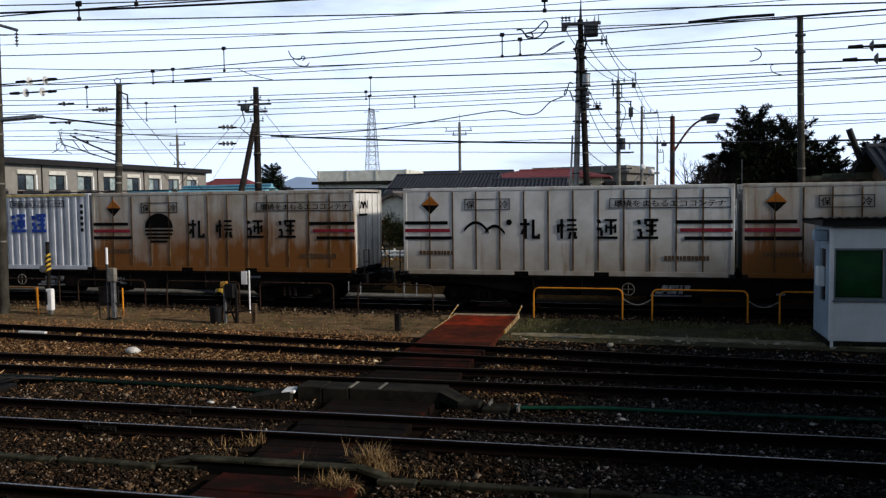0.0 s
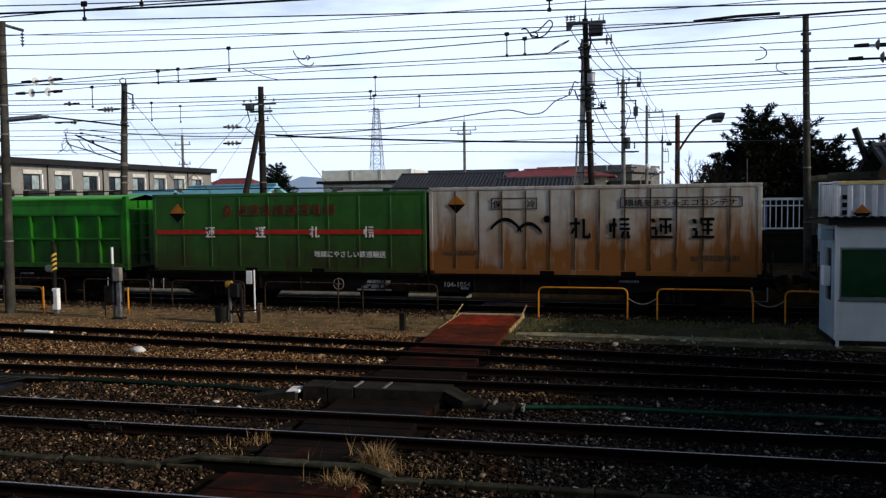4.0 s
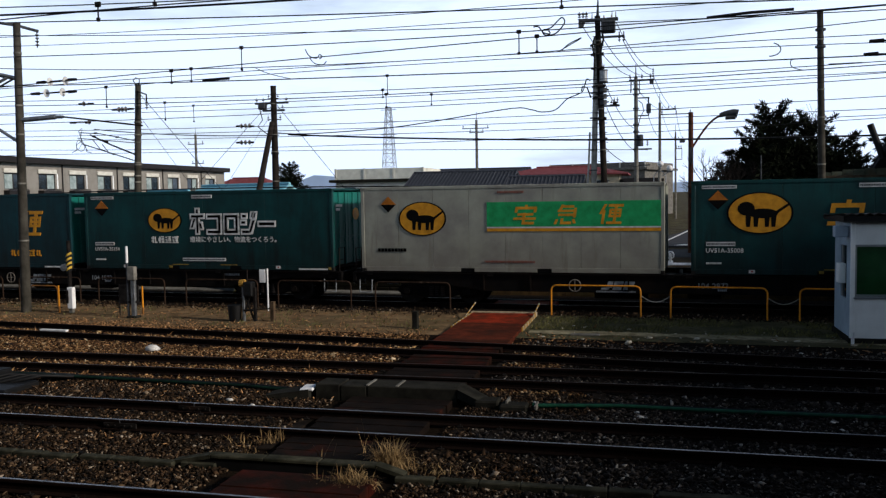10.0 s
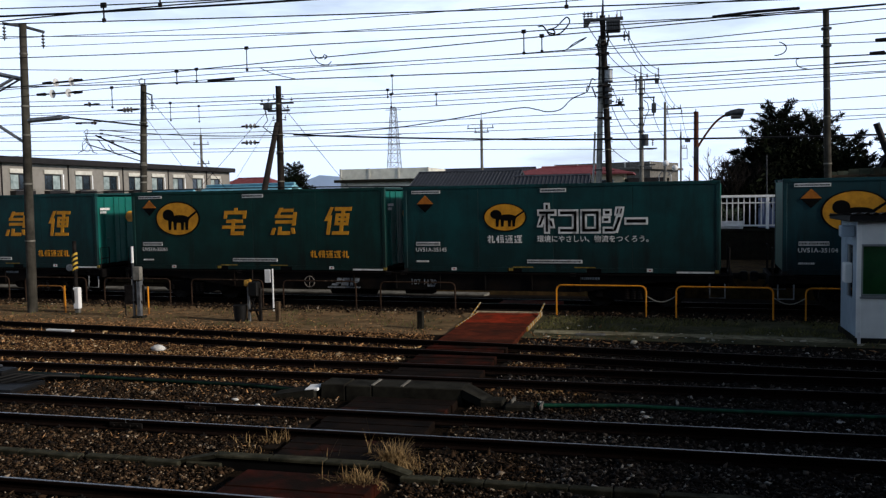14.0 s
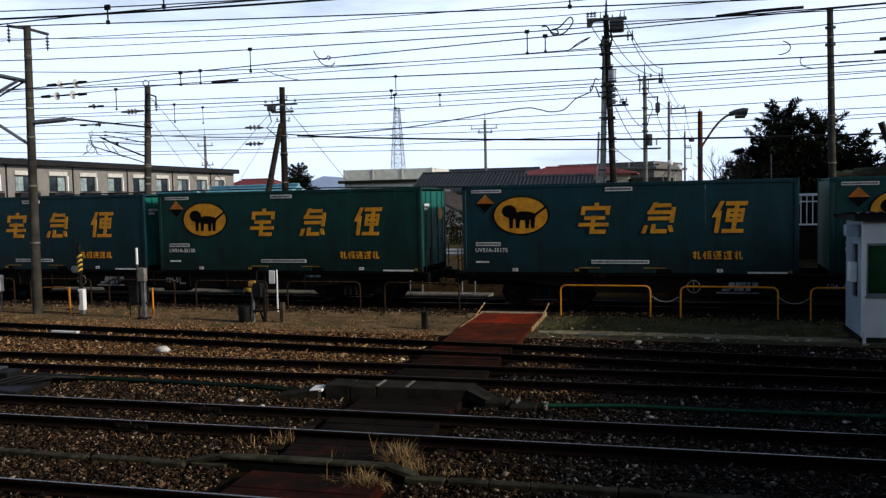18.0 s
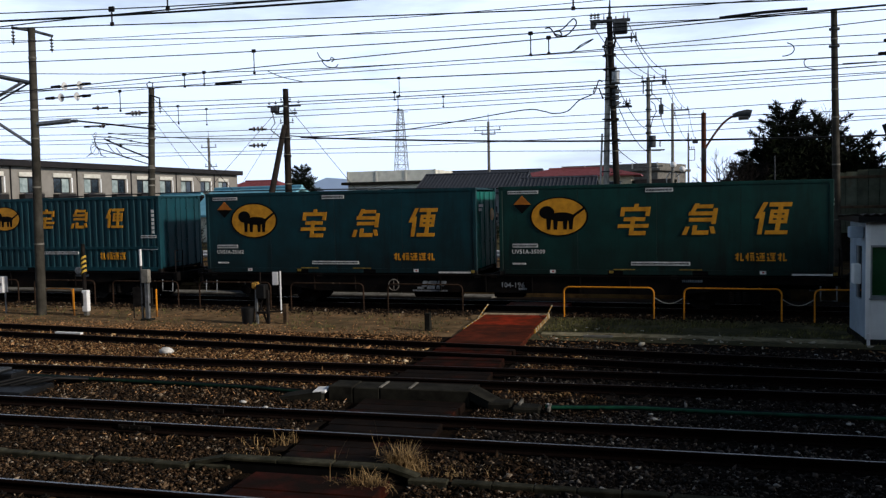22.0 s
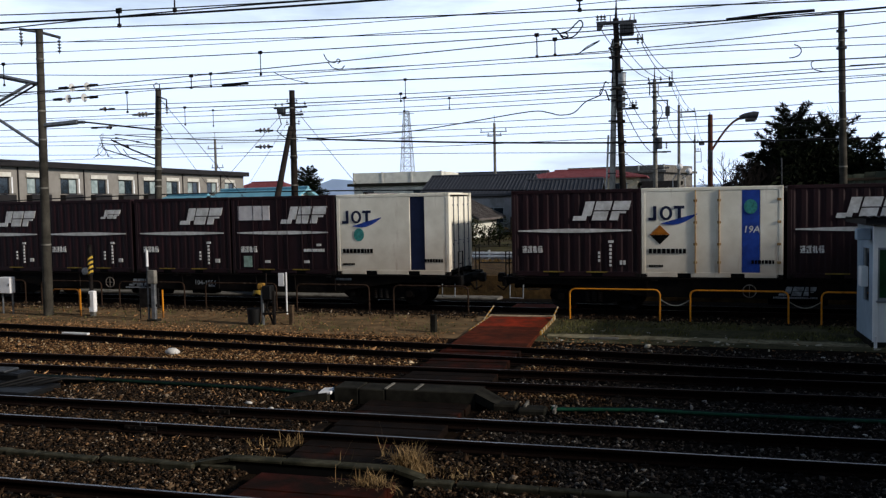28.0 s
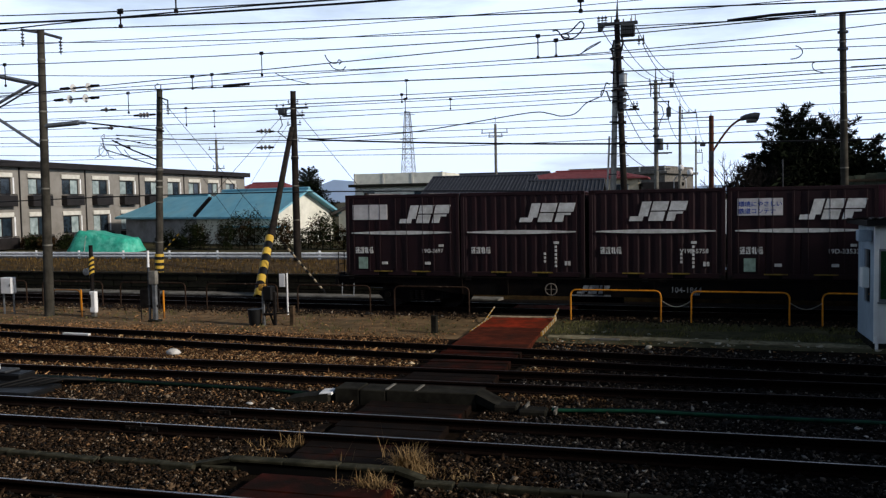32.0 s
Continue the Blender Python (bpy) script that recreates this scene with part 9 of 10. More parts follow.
def stay():
    a, b = Vector((-17.5, 37.4, 7.9)), Vector((-10.81, 37.2, 0.38))
    up, low, g0 = Vector((-13.87, 37.2, 3.62)), Vector((-13.03, 37.2, 2.62)), Vector((-12.30, 37.2, 2.17))
    t = thing("stay_wire", "thin stay wire with a striped guard tube", "stay wire")
    part("wire", Mesh().tube([a, up, low, g0, b], 0.012, 6), M["wire"], t)
    part("sleeve", Mesh().tube([up, low], 0.1, 10), M["pole_wood"], t, "thick black sleeve")
    for i in range(12):
        part("guard_stripe", Mesh().tube([g0.lerp(b, i / 12), g0.lerp(b, (i + 1) / 12 - 0.002)], 0.045, 8, False), M["m_edge"] if i % 2 else M["black"], t)


stay()


def more_stays():
    a, b = Vector((-17.6, 37.4, 7.9)), Vector((-25.6, 37.9, 0.5))
    t = thing("stay_wire", "thin stay wire with a black sleeve", "stay wire")
    part("wire", Mesh().tube([a, b], 0.012, 6), M["wire"], t)
    part("sleeve", Mesh().tube([a.lerp(b, 0.58), a.lerp(b, 0.70)], 0.10, 10), M["black"], t, "thick black sleeve")
    for i in range(9):
        part("guard_stripe", Mesh().tube([a.lerp(b, 0.82 + 0.016 * i), a.lerp(b, 0.82 + 0.016 * (i + 1) - 0.001)], 0.035, 8, False), M["black"] if i % 2 else M["yellow"], t)
    a, b = Vector((-20.2, 30.5, 7.7)), Vector((-12.5, 29.3, -0.2))
    t = thing("stay_wire", "thin stay wire with a black and white guard tube", "stay wire")
    part("wire", Mesh().tube([a, b], 0.012, 6), M["wire"], t)
    for i in range(14):
        part("guard_stripe", Mesh().tube([a.lerp(b, 0.78 + 0.0145 * i), a.lerp(b, 0.78 + 0.0145 * (i + 1) - 0.001)], 0.04, 8, False), M["black"] if i % 2 else M["m_edge"], t)


more_stays()

# the twin pole with the transformer
t = pole(-2.0, 38.2, 0.4, 10.55, 0.15, 0.12, "tall dark utility pole with transformer and cross arms", M["pole_wood"], "transformer_pole", (-0.39, 0))
ax = lambda z: -0.39 * z / 10.55
part("top_spike", Mesh().tube([(-0.38, 0, 10.55), (-0.36, 0, 11.5)], 0.07, 6, True, 0, 0.015), M["steel_dark"], t)
for y in (-0.13, 0.13):
    part("cross_arm", Mesh().cbox(-1.2, y - 0.04, 10.38, 0.5, y + 0.04, 10.48, 0.01), M["steel_dark"], t)
for x in (-1.16, -1.0, -0.86):
    insulator(t, x, -0.1, 10.5, 3, 0.085, False)
part("cut_out_switch", Mesh().cbox(-1.2, -0.16, 10.12, -1.04, 0.1, 10.4, 0.03).tube([(-0.95, -0.1, 10.38), (-1.05, -0.1, 10.15)], 0.06, 8), M["steel_dark"], t, "dark cut-out switches")
for x in (-0.62, 0.24, 0.4):
    part("line_pin", Mesh().tube([(x, 0, 10.45), (x, 0, 10.75)], 0.03, 6, True, 0, 0.015), M["porcelain"], t)
tank = part("transformer_tank", Mesh().cbox(-0.22, -0.32, 9.86, 0.38, 0.26, 10.36, 0.05), M["steel_dark"], t)
for k in range(6):
    part("cooling_fin", Mesh().cbox(-0.18 + k * 0.1, -0.38, 9.92, -0.14 + k * 0.1, -0.32, 10.3, 0.004), M["steel_dark"], tank)
for x in (-0.1, 0.22):
    part("bushing", Mesh().tube([(x, -0.1, 10.36), (x, -0.1, 10.6)], 0.05, 8, True, 0, 0.025), M["porcelain"], tank)
part("lower_arm", Mesh().cbox(-0.42, -0.1, 9.62, 0.78, -0.02, 9.71, 0.01), M["steel_dark"], t)
for x in (0.55, 0.74):
    insulator(t, x, -0.06, 9.62, 2, 0.07)
    part("line_pin", Mesh().tube([(x, -0.06, 9.7), (x, -0.06, 9.86)], 0.03, 6), M["porcelain"], t)
part("lead_wire", Mesh().tube([(-0.2, -0.2, 9.95), (-0.12, -0.2, 9.55), (-0.22, -0.2, 9.2), (-0.28, -0.18, 8.6)], 0.045, 6), M["wire"], t, "thick black lead wire")
part("lead_wire", Mesh().tube([(-0.5, -0.15, 9.7), (-0.6, -0.18, 9.3), (-0.5, -0.2, 8.7), (-0.55, -0.18, 7.8)], 0.035, 6), M["wire"], t)
drum = part("switch_drum", Mesh().tube([(-0.13, -0.12, 7.74), (-0.13, -0.12, 8.2)], 0.17, 14), M["steel"], t, "pale round switch drum")
part("rim", Mesh().tube([(-0.13, -0.12, 7.7), (-0.13, -0.12, 7.75)], 0.19, 14).tube([(-0.13, -0.12, 8.2), (-0.13, -0.12, 8.24)], 0.19, 14), M["steel_dark"], drum)
for k in range(3):
    drum = part("fuse_drum", Mesh().tube([(-0.14, -0.12, 6.74 + 0.26 * k), (-0.14, -0.12, 6.94 + 0.26 * k)], 0.15, 12), M["steel_dark"], t)
    part("drum_bolt", Mesh().tube([(-0.02, -0.12, 6.84 + 0.26 * k), (0.1, -0.12, 6.86 + 0.26 * k)], 0.03, 6), M["iron"], drum)
part("side_arm", Mesh().cbox(-0.3, -0.1, 6.64, 0.56, -0.02, 6.72, 0.01), M["steel_dark"], t)
for x in (0.2, 0.32, 0.46):
    insulator(t, x, -0.06, 6.74, 2 + (x > 0.3), 0.065, False)
part("arm_clamp", Mesh().cbox(0.26, -0.16, 6.72, 0.44, 0.02, 6.86, 0.03), M["iron"], t)
for z in [3.0 + 0.42 * k for k in range(17)]:
    part("climbing_step", Mesh().tube([(ax(z) - 0.24, -0.05, z), (ax(z) + 0.24, -0.05, z)], 0.014, 5), M["iron"], t)
for z in (5.2, 6.1, 7.0, 7.5, 8.3, 8.9, 9.3):
    part("strap_pair", Mesh().tube([(ax(z) - 0.1, 0, z), (ax(z) - 0.1, 0, z + 0.07)], 0.27, 12, False), M["iron"], t)
    part("strap_bolt", Mesh().cbox(ax(z) + 0.1, -0.2, z - 0.02, ax(z) + 0.22, -0.1, z + 0.1, 0.01), M["iron"], t)
t = pole(-2.68, 38.3, 0.36, 9.7, 0.14, 0.115, "pale concrete pole leaning on the transformer pole", M["pole_pale"], "utility_pole", (0.25, 0), False)
part("cable_riser", Mesh().tube([(-0.23, -0.05, 0), (-0.17, -0.08, 3.0), (-0.06, -0.1, 5.6)], 0.045, 8), M["steel"], t, "pale steel cable riser")
for z in (0.9, 1.9, 2.9, 3.9, 4.8, 6.2, 7.3):
    part("strap", Mesh().tube([(0.025 * z - 0.03, -0.02, z), (0.025 * z - 0.03, -0.02, z + 0.05)], 0.19, 12, False), M["steel_dark"], t)
part("cable_loop", Mesh().tube([(0.0, -0.2, 7.1), (-0.16, -0.2, 7.55), (-0.36, -0.2, 7.62), (-0.42, -0.2, 7.4)], 0.03, 6), M["wire"], t)

# poles that follow the side street
t = pole(-0.95, 50.0, 0.4, 9.4, 0.15, 0.1, "grey utility pole with arms and a hanging bracket", M["concrete"], "utility_pole", (-0.04, 0), False)
part("top_spike", Mesh().tube([(-0.04, 0, 9.4), (-0.04, 0, 10.15)], 0.045, 6, True, 0, 0.015), M["steel_dark"], t)
part("cross_arm", Mesh().cbox(-0.42, -0.05, 9.2, 0.97, 0.05, 9.29, 0.01), M["steel_dark"], t)
for x in (-0.36, 0.3, 0.78, 0.92):
    insulator(t, x, 0, 9.3, 3 if x < 0.9 else 6, 0.06, False)
part("cut_out_switch", Mesh().cbox(0.72, -0.1, 8.98, 0.95, 0.08, 9.2, 0.03), M["steel_dark"], t)
part("hanging_rod", Mesh().tube([(-0.3, 0, 9.2), (-0.32, 0, 8.55)], 0.035, 6), M["steel_dark"], t)
part("hanging_rod", Mesh().tube([(0.16, 0, 9.2), (0.16, 0, 8.5)], 0.025, 6), M["steel_dark"], t)
part("side_frame", Mesh().cbox(0.0, -0.04, 8.2, 0.72, 0.04, 8.27, 0.01).cbox(0.62, -0.03, 7.2, 0.7, 0.03, 8.2, 0.01).cbox(0.0, -0.04, 7.2, 0.62, 0.04, 7.27, 0.01), M["steel_dark"], t, "steel side frame")
part("side_gear", Mesh().cbox(0.54, -0.1, 7.35, 0.8, 0.1, 7.9, 0.04), M["steel_dark"], t)
part("lead_wire", Mesh().tube([(0.1, -0.1, 8.1), (0.32, -0.1, 7.9), (0.4, -0.1, 7.5), (0.2, -0.1, 7.1), (0.08, -0.1, 6.6)], 0.022, 6), M["wire"], t)
part("transformer_can", Mesh().tube([(0.18, -0.12, 5.5), (0.18, -0.12, 6.15)], 0.19, 14), M["steel_dark"], t)
part("lower_arm", Mesh().cbox(-0.2, -0.05, 5.3, 0.85, 0.05, 5.38, 0.01), M["steel_dark"], t)
insulator(t, 0.6, 0, 5.8, 3, 0.07)
part("lower_arm", Mesh().cbox(-0.05, -0.05, 4.4, 0.75, 0.05, 4.46, 0.01), M["steel_dark"], t)
for z in (8.7, 8.4, 7.6, 6.7, 6.3):
    part("strap", Mesh().tube([(-0.03, 0, z), (-0.03, 0, z + 0.08)], 0.17, 12, False), M["steel_dark"], t)
for x, y, h, r, arms in ((0.5, 75.0, 10.4, 0.15, ((9.8, 0.1, 1.35), (9.4, 0.1, 2.6))), (2.2, 92.0, 9.0, 0.12, ((8.2, -0.2, 0.8), (7.3, 0, 0.65))), (-16.45, 80.0, 10.0, 0.17, ((9.2, -1.4, 1.2), (8.8, -0.7, 0.7))), (-46.3, 80.0, 9.6, 0.17, ((8.6, -0.9, 0.9), (6.6, -0.5, 0.9)))):
    t = pole(x, y, 0.4, h, r, r * 0.7, "grey utility pole with cross arms across the road", M["concrete"], "utility_pole", (0, 0), False)
    part("top_spike", Mesh().tube([(0, 0, h), (0, 0, h + 0.8)], 0.03, 6), M["steel"], t)
    for z, a, b in arms:
        part("cross_arm", Mesh().cbox(a, -0.05, z, b, 0.05, z + 0.08, 0.01), M["steel_dark"], t)
        for q in (a + 0.1, (a + b) / 2, b - 0.1):
            insulator(t, q, 0, z + 0.1, 3, 0.09, False)
    if y == 92.0:
        part("lamp_clump", Mesh().cbox(0.4, -0.2, 7.95, 0.95, 0.2, 8.25, 0.06), M["steel_dark"], t)
        part("side_frame", Mesh().cbox(0.6, -0.03, 6.2, 0.66, 0.03, 7.3, 0.01).cbox(0, -0.03, 6.2, 0.6, 0.03, 6.26, 0.01), M["steel_dark"], t)
# the dark pole at the trees, and the leaning stump near it
t = pole(5.95, 33.0, -0.28, 9.85, 0.15, 0.105, "dark concrete catenary pole in front of the trees", M["pole"], "catenary_mast", (-0.2, 0))
for z in (9.2, 8.6):
    part("strap", Mesh().tube([(-0.18, 0, z), (-0.18, 0, z + 0.07)], 0.18, 12, False), M["steel_dark"], t)
part("pull_off", Mesh().tube([(0.1, 0, 8.0), (1.2, 0, 8.0)], 0.025, 6), M["steel_dark"], t)
solid("chimney_pipe", Mesh().tube([(0, 0, 0), (-0.45, 0, 1.25)], 0.12, 10), M["black"], "black leaning stove pipe above the old house roof", "stove pipe", m=pose(8.2, 34.4, 4.4))


def street_lamp():
    t = thing("street_lamp", "rust-brown street lamp pole with a curved arm", "street lamp", m=pose(1.7, 42.0, 0.36))
    part("pole", Mesh().tube([(0, 0, -0.3), (0, 0, 6.65)], 0.13, 12, True, 0, 0.11), M["rust_pole"], t)
    n = 10
    arm = [(0.02 + 1.35 * (i / n), 0, 4.9 + 1.55 * math.sin(1.45 * i / n)) for i in range(n + 1)]
    part("arm", Mesh().tube(arm, 0.05, 8), M["rust_pole"], t)
    hd = part("lamp_head", Mesh().tube([(1.3, 0, 6.45), (1.55, 0, 6.52), (1.9, 0, 6.56), (2.1, 0, 6.5)], 0.1, 12, True, 0, 0.2), M["steel_dark"], t)
    part("lens", Mesh().tube([(1.55, 0, 6.36), (2.0, 0, 6.36)], 0.12, 10), M["porcelain"], hd)
    part("sign_bracket", Mesh().cbox(-0.1, -0.14, 4.2, 0.1, -0.1, 5.0, 0.01), M["steel_dark"], t)


M["rust_pole"] = mat("rust_brown_paint", "5c3a2c", "42281e", 0.8, 0.1, 5, bump=0.1)
street_lamp()


def globe_lamp():
    t = thing("globe_lamp", "white twin globe lamp on an arched post", "street lamp", m=pose(0.35, 57.0, 0.4))
    part("post", Mesh().tube([(0, 0, -0.2), (0, 0, 4.3)], 0.08, 10), M["concrete"], t)
    part("arch", Mesh().tube([(-0.35, 0, 3.4), (-0.35, 0, 3.9), (-0.15, 0, 4.2), (0.2, 0, 4.2), (0.4, 0, 3.9), (0.4, 0, 3.4)], 0.03, 8), M["steel"], t)
    for x, z in ((0.08, 4.7), (0.64, 4.4)):
        mb = Mesh()
        n, r = 12, 0.2
        mb.tube([(x, 0, z - r * math.cos(3.14159 * k / n)) for k in range(n + 1)], 1, 14, False)
        v = []
        for k in range(n + 1):
            a = 3.14159 * k / n
            for j in range(14):
                v.append((x + r * math.sin(a) * math.cos(6.28318 * j / 14), r * math.sin(a) * math.sin(6.28318 * j / 14), z - r * math.cos(a)))
        mb.v[:] = v
        part("globe", mb, M["white"], t, "white globe shade")
        part("stem", Mesh().tube([(x * 0.3, 0, 3.9), (x, 0, z - 0.19)], 0.03, 6), M["steel"], t)


globe_lamp()


def lattice_tower():
    t = thing("lattice_tower", "pale steel lattice transmission tower far away", "transmission tower", m=pose(-94.6, 300, 2.0))
    H = 34.0
    leg = Mesh()
    w = lambda z: 1.9 * (1 - z / H) ** 0.9 + 0.8
    zs = [H * (1 - (1 - i / 11) ** 1.15) for i in range(12)]
    for a, b in zip(zs, zs[1:]):
        p = [(sx * w(a), sy * w(a), a) for sx, sy in ((-1, -1), (1, -1), (1, 1), (-1, 1))]
        q = [(sx * w(b), sy * w(b), b) for sx, sy in ((-1, -1), (1, -1), (1, 1), (-1, 1))]
        for k in range(4):
            part("leg", Mesh().tube([p[k], q[k]], 0.13, 5), M["tower"], t)
            part("brace", Mesh().tube([p[k], q[(k + 1) % 4]], 0.07, 4), M["tower"], t)
            part("brace", Mesh().tube([p[(k + 1) % 4], q[k]], 0.07, 4), M["tower"], t)
            part("ring_bar", Mesh().tube([q[k], q[(k + 1) % 4]], 0.07, 4), M["tower"], t)
    for z in (24.0, 28.5, 33.0):
        part("cross_arm", Mesh().tube([(-3.0, 0, z), (3.0, 0, z)], 0.12, 5), M["tower"], t)


M["tower"] = mat("tower_steel", "8d95a0", "78808a", 0.6, 0.3, 1, bump=0)
lattice_tower()


# ---- overhead wires ----
def smooth(pts, n=4):
    """A rounded line through the points."""
    pts = [Vector(p) for p in pts]
    out = []
    for i in range(len(pts) - 1):
        a, b, c, d = pts[max(i - 1, 0)], pts[i], pts[i + 1], pts[min(i + 2, len(pts) - 1)]
        for k in range(n):
            q = k / n
            out.append(0.5 * (2 * b + (c - a) * q + (2 * a - 5 * b + 4 * c - d) * q * q + (3 * b - a - 3 * c + d) * q ** 3))
    return out + [pts[-1]]


# depth behind the train's side, radius, ends, and height as a + b s + c s s
LINES = [(-14, 0.007, -34.0, -2.1, 5.85, -0.0096, 0.00276), (-13, 0.014, -34.0, -1.2, 6.05, -0.0077, 0.00187), (-13, 0.009, -34.0, -2.6, 6.0, -0.0567, -0.00345), (-11, 0.009, -34.0, 22.0, 6.103, -0.04644, 0.000383)]
LINES += [(-9, 0.007, -34.0, 22.0, 6.239, -0.03159, 0.001454), (-9, 0.006, -34.0, 22.0, 6.684, 0.00757, 0.001705), (-8, 0.006, -34.0, 22.0, 6.651, 0.00577, 0.001672), (-6, 0.01, -34.0, 22.0, 6.767, 0.00013, 0.001204)]
LINES += [(-6.1, 0.01, -34.0, 22.0, 6.671, 0.02061, -0.000138), (-4, 0.009, -34.0, 22.0, 6.688, 0.02332, 0.002747), (-4.1, 0.008, -34.0, 22.0, 6.599, -0.00812, -0.000491), (-3.5, 0.008, -34.0, 22.0, 6.579, -0.01638, -0.001287)]
LINES += [(1.2, 0.015, -60.0, 22.0, 6.925, -0.01516, 0.000491), (1.25, 0.01, -60.0, 22.0, 6.628, 0.00477, 0.000877), (1.6, 0.012, -60.0, 22.0, 6.559, 0.009, 0.000945), (5, 0.01, -60.0, 22.0, 6.867, -0.00114, 0.000163)]
LINES += [(5.1, 0.011, -60.0, 22.0, 6.579, 0.01334, 0.000522), (6, 0.01, -60.0, 22.0, 6.827, 0.01319, 0.000816), (8, 0.016, -24.8, -15.6, 7.23, 0.1771, 0.00596), (9, 0.011, -60.0, 22.0, 6.39, 0.01044, 0.000672)]
LINES += [(10, 0.011, -60.0, 22.0, 6.153, -0.00202, 0.000294), (12, 0.011, -60.0, 22.0, 6.045, 0.00152, 0.000461), (12.1, 0.011, -60.0, 22.0, 5.776, 0.01935, 0.00081), (13.2, 0.033, -17.8, 22.0, 5.5, -0.0246, 0.00129)]
LINES += [(10.4, 0.022, -60.0, -5.0, 3.38, -0.0396, -0.00097), (16, 0.012, -60.0, -1.0, 5.19, -0.03558, -0.000365)]
for dep, r, s0, s1, a, b, c in LINES:
    pts = []
    for i in range(25):
        s = s0 + (s1 - s0) * i / 24
        pts.append(along(s, dep, a + b * s + c * s * s).translation.copy())
    bundle = r > 0.02
    solid("overhead_cable" if bundle else "overhead_wire", Mesh().tube(pts, r * 1.2, 6, False), M["wire"], "thick black bundled cable along the road" if bundle else "dark overhead wire above the yard", "cable" if bundle else "wire", "overhead wires")

# short hangers between the wires
for dep, s, z1, z0 in ((-13, -7.76, 6.33, 6.09), (-13, -6.74, 6.48, 6.24), (-6, -17.04, 7.13, 6.56), (-6.1, -11.16, 6.44, 6.14), (-4, -11.96, 6.82, 6.47), (-6, -9.28, 6.89, 6.36), (-3.5, -15.09, 6.55, 5.98), (1.6, -16.67, 6.69, 6.08), (5, -17.72, 6.96, 6.34), (1.2, -8.24, 7.1, 6.53), (1.25, -8.42, 6.67, 6.43), (1.6, -8.44, 6.57, 6.15), (5, -7.97, 6.91, 6.55), (-6, -2.55, 6.79, 6.32), (-6.1, -2.14, 6.65, 6.31), (-11, -0.87, 6.33, 6.15)):
    h = thing("wire_hanger", "short dark hanger between two wires", "hanger", "wire hangers", along(s, dep, z0))
    part("rod", Mesh().tube([(0, 0, 0), (0, 0, z1 - z0)], 0.013, 6), M["iron"], h)
    part("upper_clip", Mesh().cbox(-0.05, -0.02, z1 - z0 - 0.05, 0.05, 0.02, z1 - z0 + 0.03, 0.008), M["iron"], h)
    part("lower_clip", Mesh().cbox(-0.03, -0.02, -0.03, 0.03, 0.02, 0.03, 0.008), M["iron"], h)

# strain insulators in the wires
for dep, s0, z0, s1, z1, discs in ((-5, -16.12, 6.54, -14.85, 6.56, (-15.74, -15.23)), (-5, -16.33, 6.24, -14.87, 6.24, (-15.87, -15.34)), (3, -19.92, 6.7, -18.98, 6.7, (-19.66, -19.51, -19.36)), (6, -16.42, 6.17, -15.65, 6.14, (-16.24, -16.06, -15.88)),
                                   (6, -16.44, 5.52, -15.68, 5.51, (-16.26, -16.08, -15.9)), (4, -22.23, 7.12, -21.55, 7.11, (-22.04,)), (5, -23.52, 6.51, -22.53, 6.49, (-22.64,)), (-5, 4.52, 6.27, 5.24, 6.26, (4.93,)), (-5, 4.42, 6.01, 5.33, 5.98, (5.02,))):
    h = thing("strain_insulator", "grey porcelain strain insulator in an overhead wire", "insulator", "strain insulators", along(s0, dep, z0))
    part("rod", Mesh().tube([(0, 0, 0), (s1 - s0, 0, z1 - z0)], 0.02, 6), M["iron"], h)
    part("end_clamp", Mesh().tube([(-0.02, 0, 0), (0.25, 0, 0)], 0.035, 8, True, 0, 0.045), M["iron"], h)
    part("end_clamp", Mesh().tube([(s1 - s0, 0, z1 - z0), (s1 - s0 - 0.25, 0, z1 - z0)], 0.035, 8, True, 0, 0.045), M["iron"], h)
    for d in discs:
        q = d - s0
        part("insulator_disc", Mesh().tube([(q - 0.03, 0, 0), (q + 0.03, 0, 0)], 0.05, 14, True, 0, 0.12 if dep < 0 else 0.1), M["porcelain_white"] if dep == -5 and s0 < 0 else M["porcelain"], h)

